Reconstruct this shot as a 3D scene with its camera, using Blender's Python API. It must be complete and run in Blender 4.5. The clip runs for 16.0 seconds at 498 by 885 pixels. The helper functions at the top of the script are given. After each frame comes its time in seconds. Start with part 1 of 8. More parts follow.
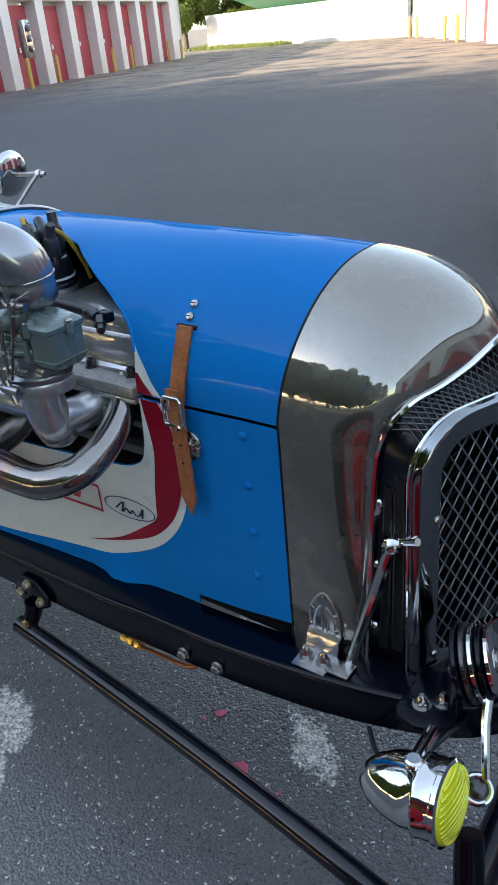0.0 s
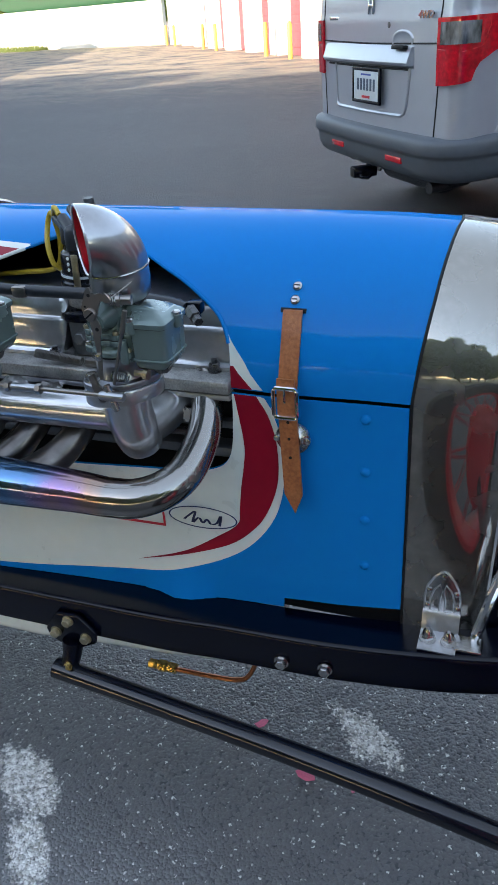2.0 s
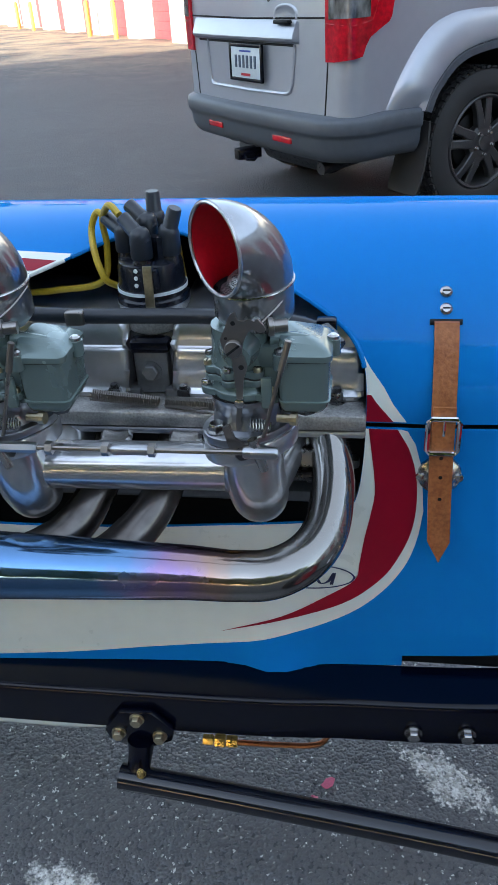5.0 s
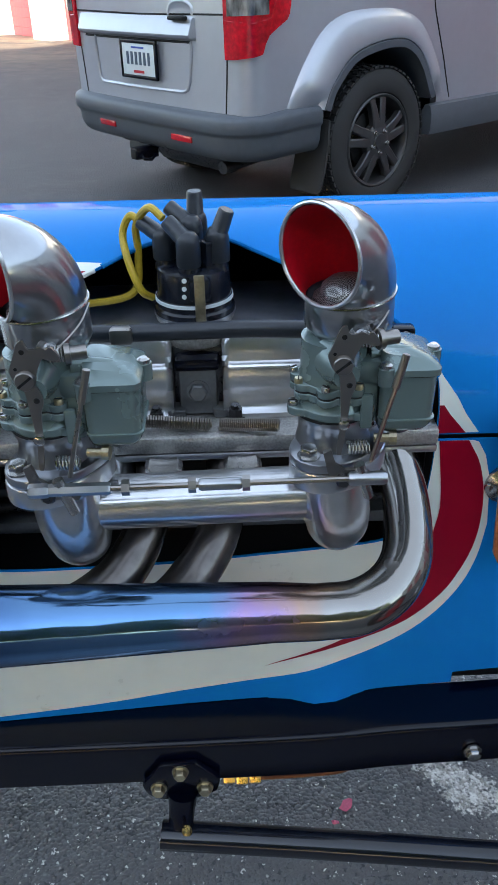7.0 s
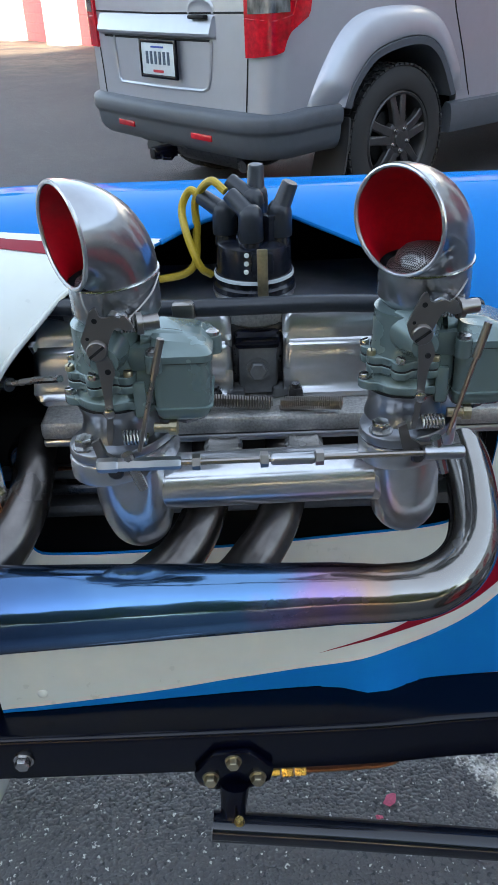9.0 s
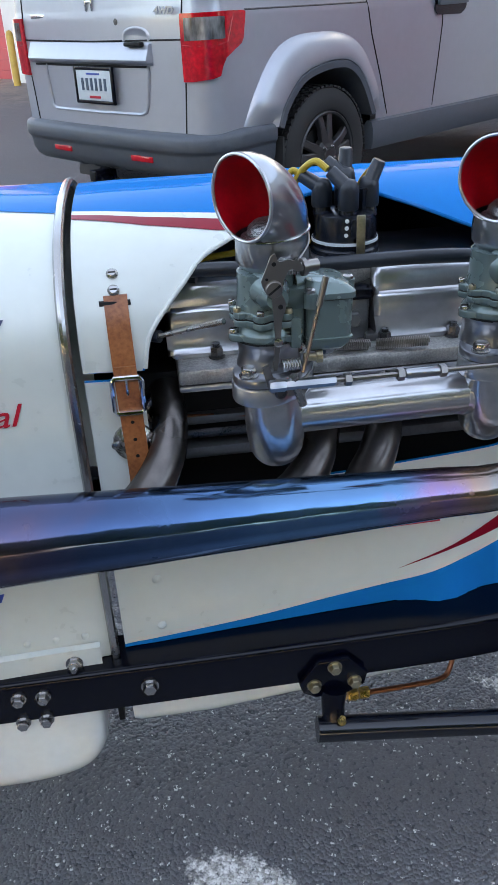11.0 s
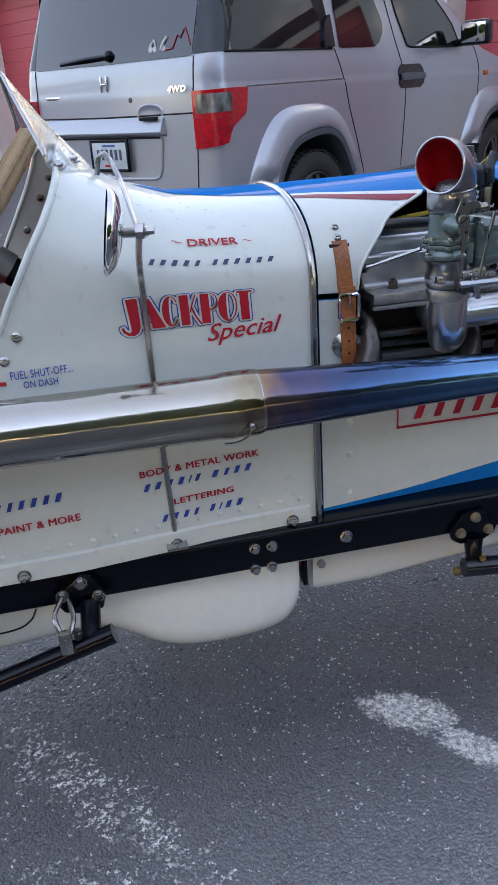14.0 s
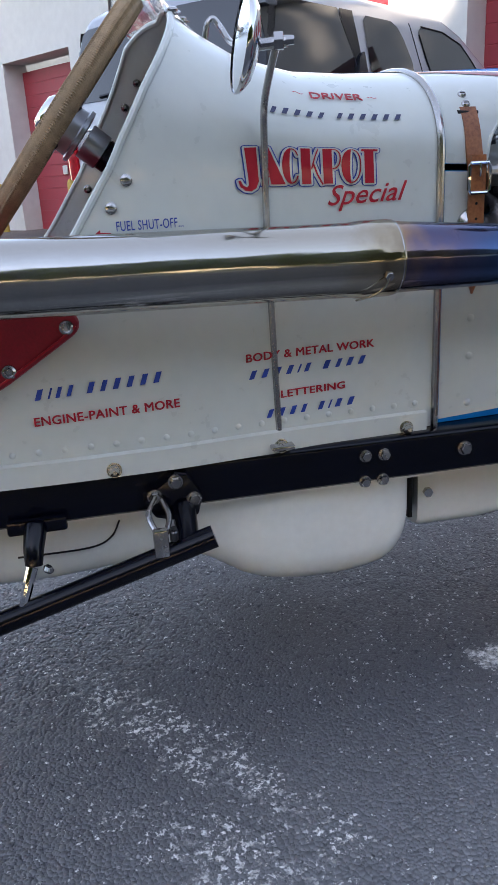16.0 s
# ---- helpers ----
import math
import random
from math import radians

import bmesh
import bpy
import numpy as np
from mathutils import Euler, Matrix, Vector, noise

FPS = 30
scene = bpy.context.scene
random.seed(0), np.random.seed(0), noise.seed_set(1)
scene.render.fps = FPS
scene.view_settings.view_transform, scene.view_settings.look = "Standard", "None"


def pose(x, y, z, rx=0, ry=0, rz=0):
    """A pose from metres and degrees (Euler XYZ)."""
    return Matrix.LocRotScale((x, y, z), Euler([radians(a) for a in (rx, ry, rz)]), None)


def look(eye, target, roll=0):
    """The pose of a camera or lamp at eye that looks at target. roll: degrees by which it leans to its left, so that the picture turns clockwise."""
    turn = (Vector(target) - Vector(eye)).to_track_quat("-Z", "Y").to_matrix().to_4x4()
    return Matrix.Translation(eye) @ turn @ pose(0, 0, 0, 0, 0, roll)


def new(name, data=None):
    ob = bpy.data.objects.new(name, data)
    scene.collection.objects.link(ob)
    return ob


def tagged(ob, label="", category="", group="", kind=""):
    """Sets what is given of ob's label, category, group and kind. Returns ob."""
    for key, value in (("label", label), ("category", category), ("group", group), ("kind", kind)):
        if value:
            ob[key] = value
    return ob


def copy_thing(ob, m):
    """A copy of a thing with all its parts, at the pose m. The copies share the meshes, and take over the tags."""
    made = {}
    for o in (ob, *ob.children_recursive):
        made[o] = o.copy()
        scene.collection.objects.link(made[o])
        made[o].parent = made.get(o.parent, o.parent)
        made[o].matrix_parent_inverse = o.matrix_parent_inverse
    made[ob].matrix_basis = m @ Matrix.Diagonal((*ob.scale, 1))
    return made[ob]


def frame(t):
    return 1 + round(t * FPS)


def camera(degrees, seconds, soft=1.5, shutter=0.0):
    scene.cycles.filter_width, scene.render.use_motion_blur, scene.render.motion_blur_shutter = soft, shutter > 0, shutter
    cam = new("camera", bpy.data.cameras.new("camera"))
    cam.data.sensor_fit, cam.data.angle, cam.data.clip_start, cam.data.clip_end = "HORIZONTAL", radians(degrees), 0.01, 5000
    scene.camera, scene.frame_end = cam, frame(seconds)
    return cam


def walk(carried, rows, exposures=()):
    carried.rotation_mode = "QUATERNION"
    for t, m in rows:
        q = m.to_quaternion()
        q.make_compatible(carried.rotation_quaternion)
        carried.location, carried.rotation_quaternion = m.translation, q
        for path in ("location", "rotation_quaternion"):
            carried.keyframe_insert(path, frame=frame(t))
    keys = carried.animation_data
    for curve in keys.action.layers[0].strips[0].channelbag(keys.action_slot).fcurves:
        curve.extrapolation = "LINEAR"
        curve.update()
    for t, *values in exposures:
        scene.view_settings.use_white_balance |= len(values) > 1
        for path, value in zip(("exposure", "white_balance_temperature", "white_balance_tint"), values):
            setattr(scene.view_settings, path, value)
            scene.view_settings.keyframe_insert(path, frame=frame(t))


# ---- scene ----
cam = camera(35.7, 16.0, soft=1.5)
PATH = [
    (0, (0.977, -0.59, 1.166), (-0.124, 0.783, 0.215), -5.9),
    (0.5, (0.882, -0.598, 1.15), (-0.104, 0.845, 0.177), -5.7),
    (1, (0.789, -0.62, 1.153), (-0.074, 0.887, 0.161), -5.4),
    (1.5, (0.709, -0.677, 1.154), (-0.031, 0.893, 0.159), -4.7),
    (2, (0.604, -0.737, 1.151), (-0.041, 0.885, 0.174), -4.2),
    (2.5, (0.527, -0.772, 1.147), (-0.065, 0.883, 0.193), -4.0),
    (3, (0.481, -0.787, 1.145), (-0.079, 0.883, 0.197), -4.0),
    (3.5, (0.434, -0.742, 1.13), (-0.095, 0.93, 0.168), -4.0),
    (3.7, (0.409, -0.718, 1.131), (-0.103, 0.953, 0.158), -4.1),
    (5.8, (0.18, -0.579, 1.127), (0.067, 1.123, 0.083), -2.5),
    (6, (0.163, -0.571, 1.124), (0.081, 1.133, 0.081), -2.4),
    (6.5, (0.112, -0.555, 1.124), (0.101, 1.151, 0.081), -1.9),
    (7, (0.077, -0.554, 1.119), (0.104, 1.153, 0.077), -1.5),
    (7.5, (0.057, -0.572, 1.115), (0.093, 1.136, 0.075), -1.2),
    (8, (0.053, -0.559, 1.103), (0.07, 1.15, 0.064), -1.3),
    (8.5, (0.051, -0.541, 1.099), (0.049, 1.17, 0.062), -1.6),
    (9, (0.03, -0.552, 1.093), (0.029, 1.161, 0.06), -2.1),
    (9.5, (-0.028, -0.572, 1.095), (0.026, 1.145, 0.071), -2.3),
    (9.7, (-0.049, -0.576, 1.096), (0.028, 1.143, 0.077), -2.4),
    (11.8, (-0.268, -0.816, 1.084), (0.012, 0.919, 0.128), -2.7),
    (12, (-0.295, -0.847, 1.085), (-0.001, 0.89, 0.139), -2.9),
    (12.5, (-0.418, -0.914, 1.066), (-0.08, 0.828, 0.143), -3.3),
    (13, (-0.513, -0.966, 1.068), (-0.147, 0.787, 0.176), -3.7),
    (13.5, (-0.568, -1.007, 1.073), (-0.201, 0.76, 0.209), -3.9),
    (14, (-0.591, -1.061, 1.055), (-0.243, 0.725, 0.224), -3.9),
    (14.5, (-0.645, -1.056, 0.992), (-0.312, 0.751, 0.201), -3.6),
    (15, (-0.71, -1.029, 0.917), (-0.378, 0.798, 0.174), -3.3),
    (15.5, (-0.732, -1.007, 0.847), (-0.388, 0.837, 0.155), -3.1),
    (16, (-0.754, -1.01, 0.77), (-0.396, 0.845, 0.114), -3.2),
]
# stops, kelvin and tint of the picture: it turns a little darker and pinker towards the end
LIGHTING = [(0, 1.75, 6920, 11), (1.2, 1.88, 6900, 10), (3.5, 2.03, 6860, 10), (7.0, 2.22, 7050, 10), (9.5, 2.28, 7120, 11), (12.5, 2.02, 7000, 19), (14.5, 1.78, 6930, 20), (16, 1.68, 6820, 20)]
walk(cam, [(t, look(eye, target, roll)) for t, eye, target, roll in PATH], LIGHTING)

# ---- daylight: low evening sun behind a tree line, open sky above ----
SUN_AZ = radians(208)      # compass-like angle of the sun, measured from +y clockwise
SUN_EL = radians(19)
world = bpy.data.worlds.new("sky")
scene.world = world
world.use_nodes = True
wn, wl = world.node_tree.nodes, world.node_tree.links
sky = wn.new("ShaderNodeTexSky")
sky.sky_type = "NISHITA"
sky.sun_disc = False
sky.sun_elevation = SUN_EL
sky.sun_rotation = SUN_AZ
sky.air_density, sky.dust_density, sky.ozone_density = 1.0, 0.4, 1.2
wn["Background"].inputs["Strength"].default_value = 0.15
wl.new(sky.outputs["Color"], wn["Background"].inputs["Color"])
# thin bright evening haze over the whole sky
haze = wn.new("ShaderNodeBackground")
haze.inputs["Color"].default_value = (0.95, 1.0, 0.98, 1)
haze.inputs["Strength"].default_value = 0.15
both = wn.new("ShaderNodeAddShader")
wl.new(wn["Background"].outputs[0], both.inputs[0])
wl.new(haze.outputs[0], both.inputs[1])
wl.new(both.outputs[0], wn["World Output"].inputs["Surface"])
sun_dir = Vector((math.sin(SUN_AZ) * math.cos(SUN_EL), math.cos(SUN_AZ) * math.cos(SUN_EL), math.sin(SUN_EL)))
sun = new("sun", bpy.data.lights.new("sun", "SUN"))
sun.data.energy, sun.data.angle, sun.data.color = 4.3, radians(0.55), (1.0, 0.9, 0.74)
sun.matrix_world = look(sun_dir * 60, (0, 0, 0))


# ---- materials ----
def nodes_of(m):
    m.use_nodes = True
    nt = m.node_tree
    return nt, nt.nodes, nt.links, nt.nodes["Principled BSDF"]


def pbr(name, base, rough=0.5, metal=0.0, coat=0.0, var=0.12, scale=30.0, fine=4.0, rvar=0.12,
        bump=0.0, bscale=300.0, coords="Object", ior=1.5, trans=0.0, stretch=(1, 1, 1), tint=None, spec=0.5, crough=0.03):
    """A procedural surface: two scales of noise drive colour and roughness, a third the relief."""
    m = bpy.data.materials.new(name)
    nt, n, l, p = nodes_of(m)
    co = n.new("ShaderNodeTexCoord")
    mp = n.new("ShaderNodeMapping")
    mp.inputs["Scale"].default_value = stretch
    l.new(co.outputs[coords], mp.inputs["Vector"])
    big = n.new("ShaderNodeTexNoise")
    big.inputs["Scale"].default_value, big.inputs["Detail"].default_value = scale, 5
    sml = n.new("ShaderNodeTexNoise")
    sml.inputs["Scale"].default_value, sml.inputs["Detail"].default_value = scale * fine * 2, 4
    l.new(mp.outputs[0], big.inputs["Vector"])
    l.new(mp.outputs[0], sml.inputs["Vector"])
    add = n.new("ShaderNodeMath")
    add.operation = "ADD"
    l.new(big.outputs["Fac"], add.inputs[0])
    l.new(sml.outputs["Fac"], add.inputs[1])
    ramp = n.new("ShaderNodeMapRange")
    ramp.inputs["From Min"].default_value, ramp.inputs["From Max"].default_value = 0.65, 1.35
    l.new(add.outputs[0], ramp.inputs["Value"])
    mix = n.new("ShaderNodeMix")
    mix.data_type = "RGBA"
    lo = [max(0, c * (1 - var)) for c in base]
    hi = [min(1, c * (1 + var)) for c in base] if tint is None else list(tint)
    mix.inputs["A"].default_value, mix.inputs["B"].default_value = (*lo, 1), (*hi, 1)
    l.new(ramp.outputs[0], mix.inputs["Factor"])
    l.new(mix.outputs["Result"], p.inputs["Base Color"])
    rr = n.new("ShaderNodeMapRange")
    rr.inputs["To Min"].default_value, rr.inputs["To Max"].default_value = max(0.0, rough * (1 - rvar)), min(1, rough * (1 + rvar))
    l.new(ramp.outputs[0], rr.inputs["Value"])
    l.new(rr.outputs[0], p.inputs["Roughness"])
    p.inputs["Metallic"].default_value = metal
    p.inputs["IOR"].default_value = ior
    p.inputs["Specular IOR Level"].default_value = spec
    p.inputs["Coat Weight"].default_value = coat
    p.inputs["Coat Roughness"].default_value = crough
    p.inputs["Transmission Weight"].default_value = trans
    if bump:
        bn = n.new("ShaderNodeTexNoise")
        bn.inputs["Scale"].default_value, bn.inputs["Detail"].default_value = bscale, 3
        l.new(mp.outputs[0], bn.inputs["Vector"])
        b = n.new("ShaderNodeBump")
        b.inputs["Strength"].default_value, b.inputs["Distance"].default_value = bump, 0.002
        l.new(bn.outputs["Fac"], b.inputs["Height"])
        l.new(b.outputs[0], p.inputs["Normal"])
    return m


def duo(m, share, wide):
    """Hand-polished metal: a share of the surface scatters widely through fine scratches and film, the rest mirrors."""
    nt, n, l, p = nodes_of(m)
    q = n.new("ShaderNodeBsdfPrincipled")
    q.inputs["Metallic"].default_value = p.inputs["Metallic"].default_value
    q.inputs["Roughness"].default_value = wide
    l.new(p.inputs["Base Color"].links[0].from_socket, q.inputs["Base Color"])
    co = n.new("ShaderNodeTexCoord")
    noi = n.new("ShaderNodeTexNoise")
    noi.inputs["Scale"].default_value, noi.inputs["Detail"].default_value = 18, 6
    l.new(co.outputs["Object"], noi.inputs["Vector"])
    mr = n.new("ShaderNodeMapRange")
    mr.inputs["From Min"].default_value, mr.inputs["From Max"].default_value = 0.3, 0.7
    mr.inputs["To Min"].default_value, mr.inputs["To Max"].default_value = max(0.0, share - 0.12), min(1.0, share + 0.12)
    l.new(noi.outputs["Fac"], mr.inputs["Value"])
    mix = n.new("ShaderNodeMixShader")
    l.new(mr.outputs[0], mix.inputs[0])
    l.new(p.outputs[0], mix.inputs[1])
    l.new(q.outputs[0], mix.inputs[2])
    l.new(mix.outputs[0], n["Material Output"].inputs["Surface"])
    return m


BLUE = pbr("blue_enamel", (0.0, 0.160, 0.475), 0.3, coat=0.20, spec=0.0, var=0.012, scale=4, fine=1, rvar=0.05)
WHITE = pbr("white_enamel", (0.63, 0.66, 0.615), 0.30, coat=0.3, var=0.03, scale=7)
MAROON = pbr("maroon_enamel", (0.24, 0.0, 0.014), 0.34, coat=0.12, spec=0.25, var=0.06, scale=8)
RED_INK = pbr("red_lettering", (0.48, 0.006, 0.022), 0.4, coat=0.2, var=0.06, scale=60)
BLUE_INK = pbr("blue_lettering", (0.012, 0.05, 0.32), 0.4, coat=0.4, var=0.08, scale=60)
NAVY_INK = pbr("navy_lettering", (0.012, 0.02, 0.09), 0.4, coat=0.3, var=0.1, scale=60)
CHROME = pbr("chrome", (0.72, 0.73, 0.74), 0.06, metal=1, var=0.04, scale=20, rvar=0.3)
STEEL = pbr("worn_steel", (0.42, 0.41, 0.40), 0.24, metal=1, var=0.08, scale=12, fine=2, rvar=0.2)
LEVER = pbr("dull_lever_steel", (0.27, 0.25, 0.235), 0.3, metal=1, var=0.05, scale=20, fine=1.5, rvar=0.15)
ZINC = pbr("yellow_zinc_plating", (0.44, 0.38, 0.26), 0.35, metal=1, var=0.2, scale=40)
DARK_STEEL = pbr("dark_steel", (0.10, 0.10, 0.105), 0.32, metal=1, var=0.25, scale=60, rvar=0.3)
ALU = duo(pbr("polished_aluminium", (0.56, 0.565, 0.58), 0.16, metal=1, var=0.06, scale=14, fine=2, rvar=0.3), 0.42, 0.5)
CAST_ALU = pbr("cast_aluminium", (0.44, 0.435, 0.42), 0.5, metal=0.9, var=0.35, scale=50, bump=0.35, bscale=500)
SHELL = duo(pbr("polished_nickel_silver", (0.36, 0.345, 0.315), 0.05, metal=1, var=0.05, scale=9, rvar=0.3), 0.27, 0.55)
BLACK = pbr("black_enamel", (0.0006, 0.0014, 0.0060), 0.22, coat=0.0, spec=0.27, var=0.2, scale=9, fine=2, rvar=0.1)
# dusty rod paint; the blue-grey base also stands in for sky sheen
BLACK_ROD = pbr("dusty_sheen_black_rod_paint", (0.0045, 0.0062, 0.0115), 0.15, spec=0.55, var=0.35, scale=40, fine=4, rvar=0.3)
PIPE = duo(pbr("scorched_chrome", (0.135, 0.122, 0.115), 0.2, metal=1, var=0.3, scale=14, fine=2, rvar=0.3), 0.36, 0.5)
SCOOP = duo(pbr("buffed_scoop_aluminium", (0.37, 0.38, 0.40), 0.12, metal=1, var=0.08, scale=16, fine=2, rvar=0.3), 0.34, 0.45)
GREY_STEEL = pbr("grey_cast_steel", (0.17, 0.175, 0.18), 0.42, metal=0.8, var=0.15, scale=30, bump=0.1, bscale=300)
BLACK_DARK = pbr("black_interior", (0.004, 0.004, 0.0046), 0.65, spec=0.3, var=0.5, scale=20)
RUBBER = pbr("grey_rubber", (0.012, 0.016, 0.023), 0.38, var=0.2, scale=60, bump=0.08, bscale=300)
CAP_BLACK = pbr("black_bakelite", (0.006, 0.008, 0.014), 0.25, var=0.3, scale=30)
YELLOW_WIRE = pbr("yellow_cable", (0.42, 0.29, 0.02), 0.45, var=0.15, scale=60)
CARB = pbr("grey_green_zinc_casting", (0.135, 0.185, 0.18), 0.27, metal=0.4, coat=0.25, var=0.03, scale=14, fine=1.5, rvar=0.05)
SATIN = pbr("satin_throttle_body", (0.36, 0.37, 0.39), 0.3, metal=1, var=0.05, scale=12, fine=1.5, rvar=0.1)
BRASS = pbr("brass", (0.60, 0.42, 0.14), 0.28, metal=1, var=0.2, scale=80)
COPPER = pbr("dull_copper", (0.24, 0.10, 0.055), 0.34, metal=1, var=0.3, scale=60)
LEATHER = pbr("tan_leather", (0.30, 0.088, 0.028), 0.38, var=0.3, scale=30, bump=0.3, bscale=240, tint=(0.42, 0.15, 0.05))
RED_LEATHER = pbr("red_upholstery", (0.30, 0.006, 0.02), 0.5, var=0.18, scale=35, bump=0.25, bscale=280)
RED_PAINT_IN = pbr("red_inner_paint", (0.50, 0.004, 0.014), 0.42, var=0.15, scale=30)
CORD = pbr("tan_cord", (0.38, 0.26, 0.15), 0.85, var=0.25, scale=90, bump=0.4, bscale=600)
PAN_WHITE = pbr("white_pan_enamel", (0.72, 0.75, 0.73), 0.2, coat=0.6, var=0.04, scale=10)
GRILLE_CHROME = pbr("dark_plated_frame", (0.30, 0.32, 0.34), 0.1, metal=1, var=0.06, scale=12, rvar=0.3)
MESH_STEEL = pbr("grey_mesh_steel", (0.30, 0.32, 0.345), 0.35, metal=1, var=0.15, scale=60)
PETAL = pbr("pink_petal", (0.55, 0.10, 0.18), 0.6, var=0.25, scale=60)
AMBER = pbr("yellow_lens_glass", (0.62, 0.66, 0.01), 0.12, coat=0.5, var=0.1, scale=80)
AMBER_LAMP = pbr("amber_lamp_lens", (0.55, 0.13, 0.01), 0.2, coat=0.3, var=0.2, scale=60)
SILVER = pbr("silver_car_paint", (0.39, 0.405, 0.45), 0.34, metal=0.45, coat=0.8, crough=0.10, var=0.03, scale=5, fine=2)
PLASTIC = pbr("grey_bumper_plastic", (0.07, 0.08, 0.095), 0.5, var=0.15, scale=30, bump=0.12, bscale=500)
TYRE = pbr("tyre_rubber", (0.022, 0.022, 0.023), 0.75, var=0.3, scale=30, bump=0.15, bscale=200)
RIM = pbr("grey_alloy", (0.065, 0.065, 0.068), 0.4, metal=0.6, var=0.15, scale=20)
CAR_GLASS = pbr("tinted_car_glass", (0.006, 0.006, 0.008), 0.03, ior=1.85, coat=0.0, var=0.05, scale=10)
RED_LENS = pbr("red_lamp_lens", (0.50, 0.003, 0.012), 0.1, coat=0.3, var=0.5, scale=9, fine=3)
GREY_LENS = pbr("smoked_lamp_lens", (0.03, 0.03, 0.033), 0.12, coat=0.3, var=0.9, scale=13, fine=1, stretch=(1, 1, 0.35), tint=(0.30, 0.30, 0.31))
PLATE = pbr("plate_white", (0.55, 0.60, 0.62), 0.45, var=0.06, scale=40)
PLATE_INK = pbr("plate_ink", (0.05, 0.08, 0.12), 0.5, var=0.1, scale=40)
WALL_W = pbr("white_ribbed_metal", (0.64, 0.635, 0.605), 0.5, var=0.07, scale=0.8, bump=0.05, bscale=40)
DOOR_R = pbr("red_roll_door", (0.36, 0.045, 0.06), 0.5, var=0.1, scale=1.2, bump=0.05, bscale=40)
BOLLARD = pbr("faded_yellow_post_paint", (0.50, 0.34, 0.07), 0.6, var=0.2, scale=8)
ROOF_G = pbr("green_roof_metal", (0.10, 0.30, 0.17), 0.5, var=0.1, scale=2)
BARK = pbr("bark", (0.10, 0.075, 0.05), 0.9, var=0.4, scale=8, bump=0.8, bscale=30)

GRASS = pbr("grass_blades", (0.12, 0.15, 0.03), 0.7, var=0.4, scale=3)


def leaf_material():
    """Thin leaves that let some of the light through."""
    m = pbr("leaf", (0.06, 0.10, 0.02), 0.55, var=0.45, scale=0.9, tint=(0.13, 0.17, 0.03))
    nt, n, l, p = nodes_of(m)
    tr = n.new("ShaderNodeBsdfTranslucent")
    tr.inputs["Color"].default_value = (0.22, 0.30, 0.05, 1)
    mix = n.new("ShaderNodeMixShader")
    mix.inputs[0].default_value = 0.45
    l.new(p.outputs[0], mix.inputs[1])
    l.new(tr.outputs[0], mix.inputs[2])
    l.new(mix.outputs[0], n["Material Output"].inputs["Surface"])
    return m


LEAF = leaf_material()


def clear_plastic():
    m = bpy.data.materials.new("clear_windscreen_plastic")
    nt, n, l, p = nodes_of(m)
    p.inputs["Base Color"].default_value = (0.92, 0.95, 0.96, 1)
    p.inputs["Roughness"].default_value = 0.02
    p.inputs["Transmission Weight"].default_value = 1.0
    p.inputs["IOR"].default_value = 1.08
    return m


CLEAR = clear_plastic()


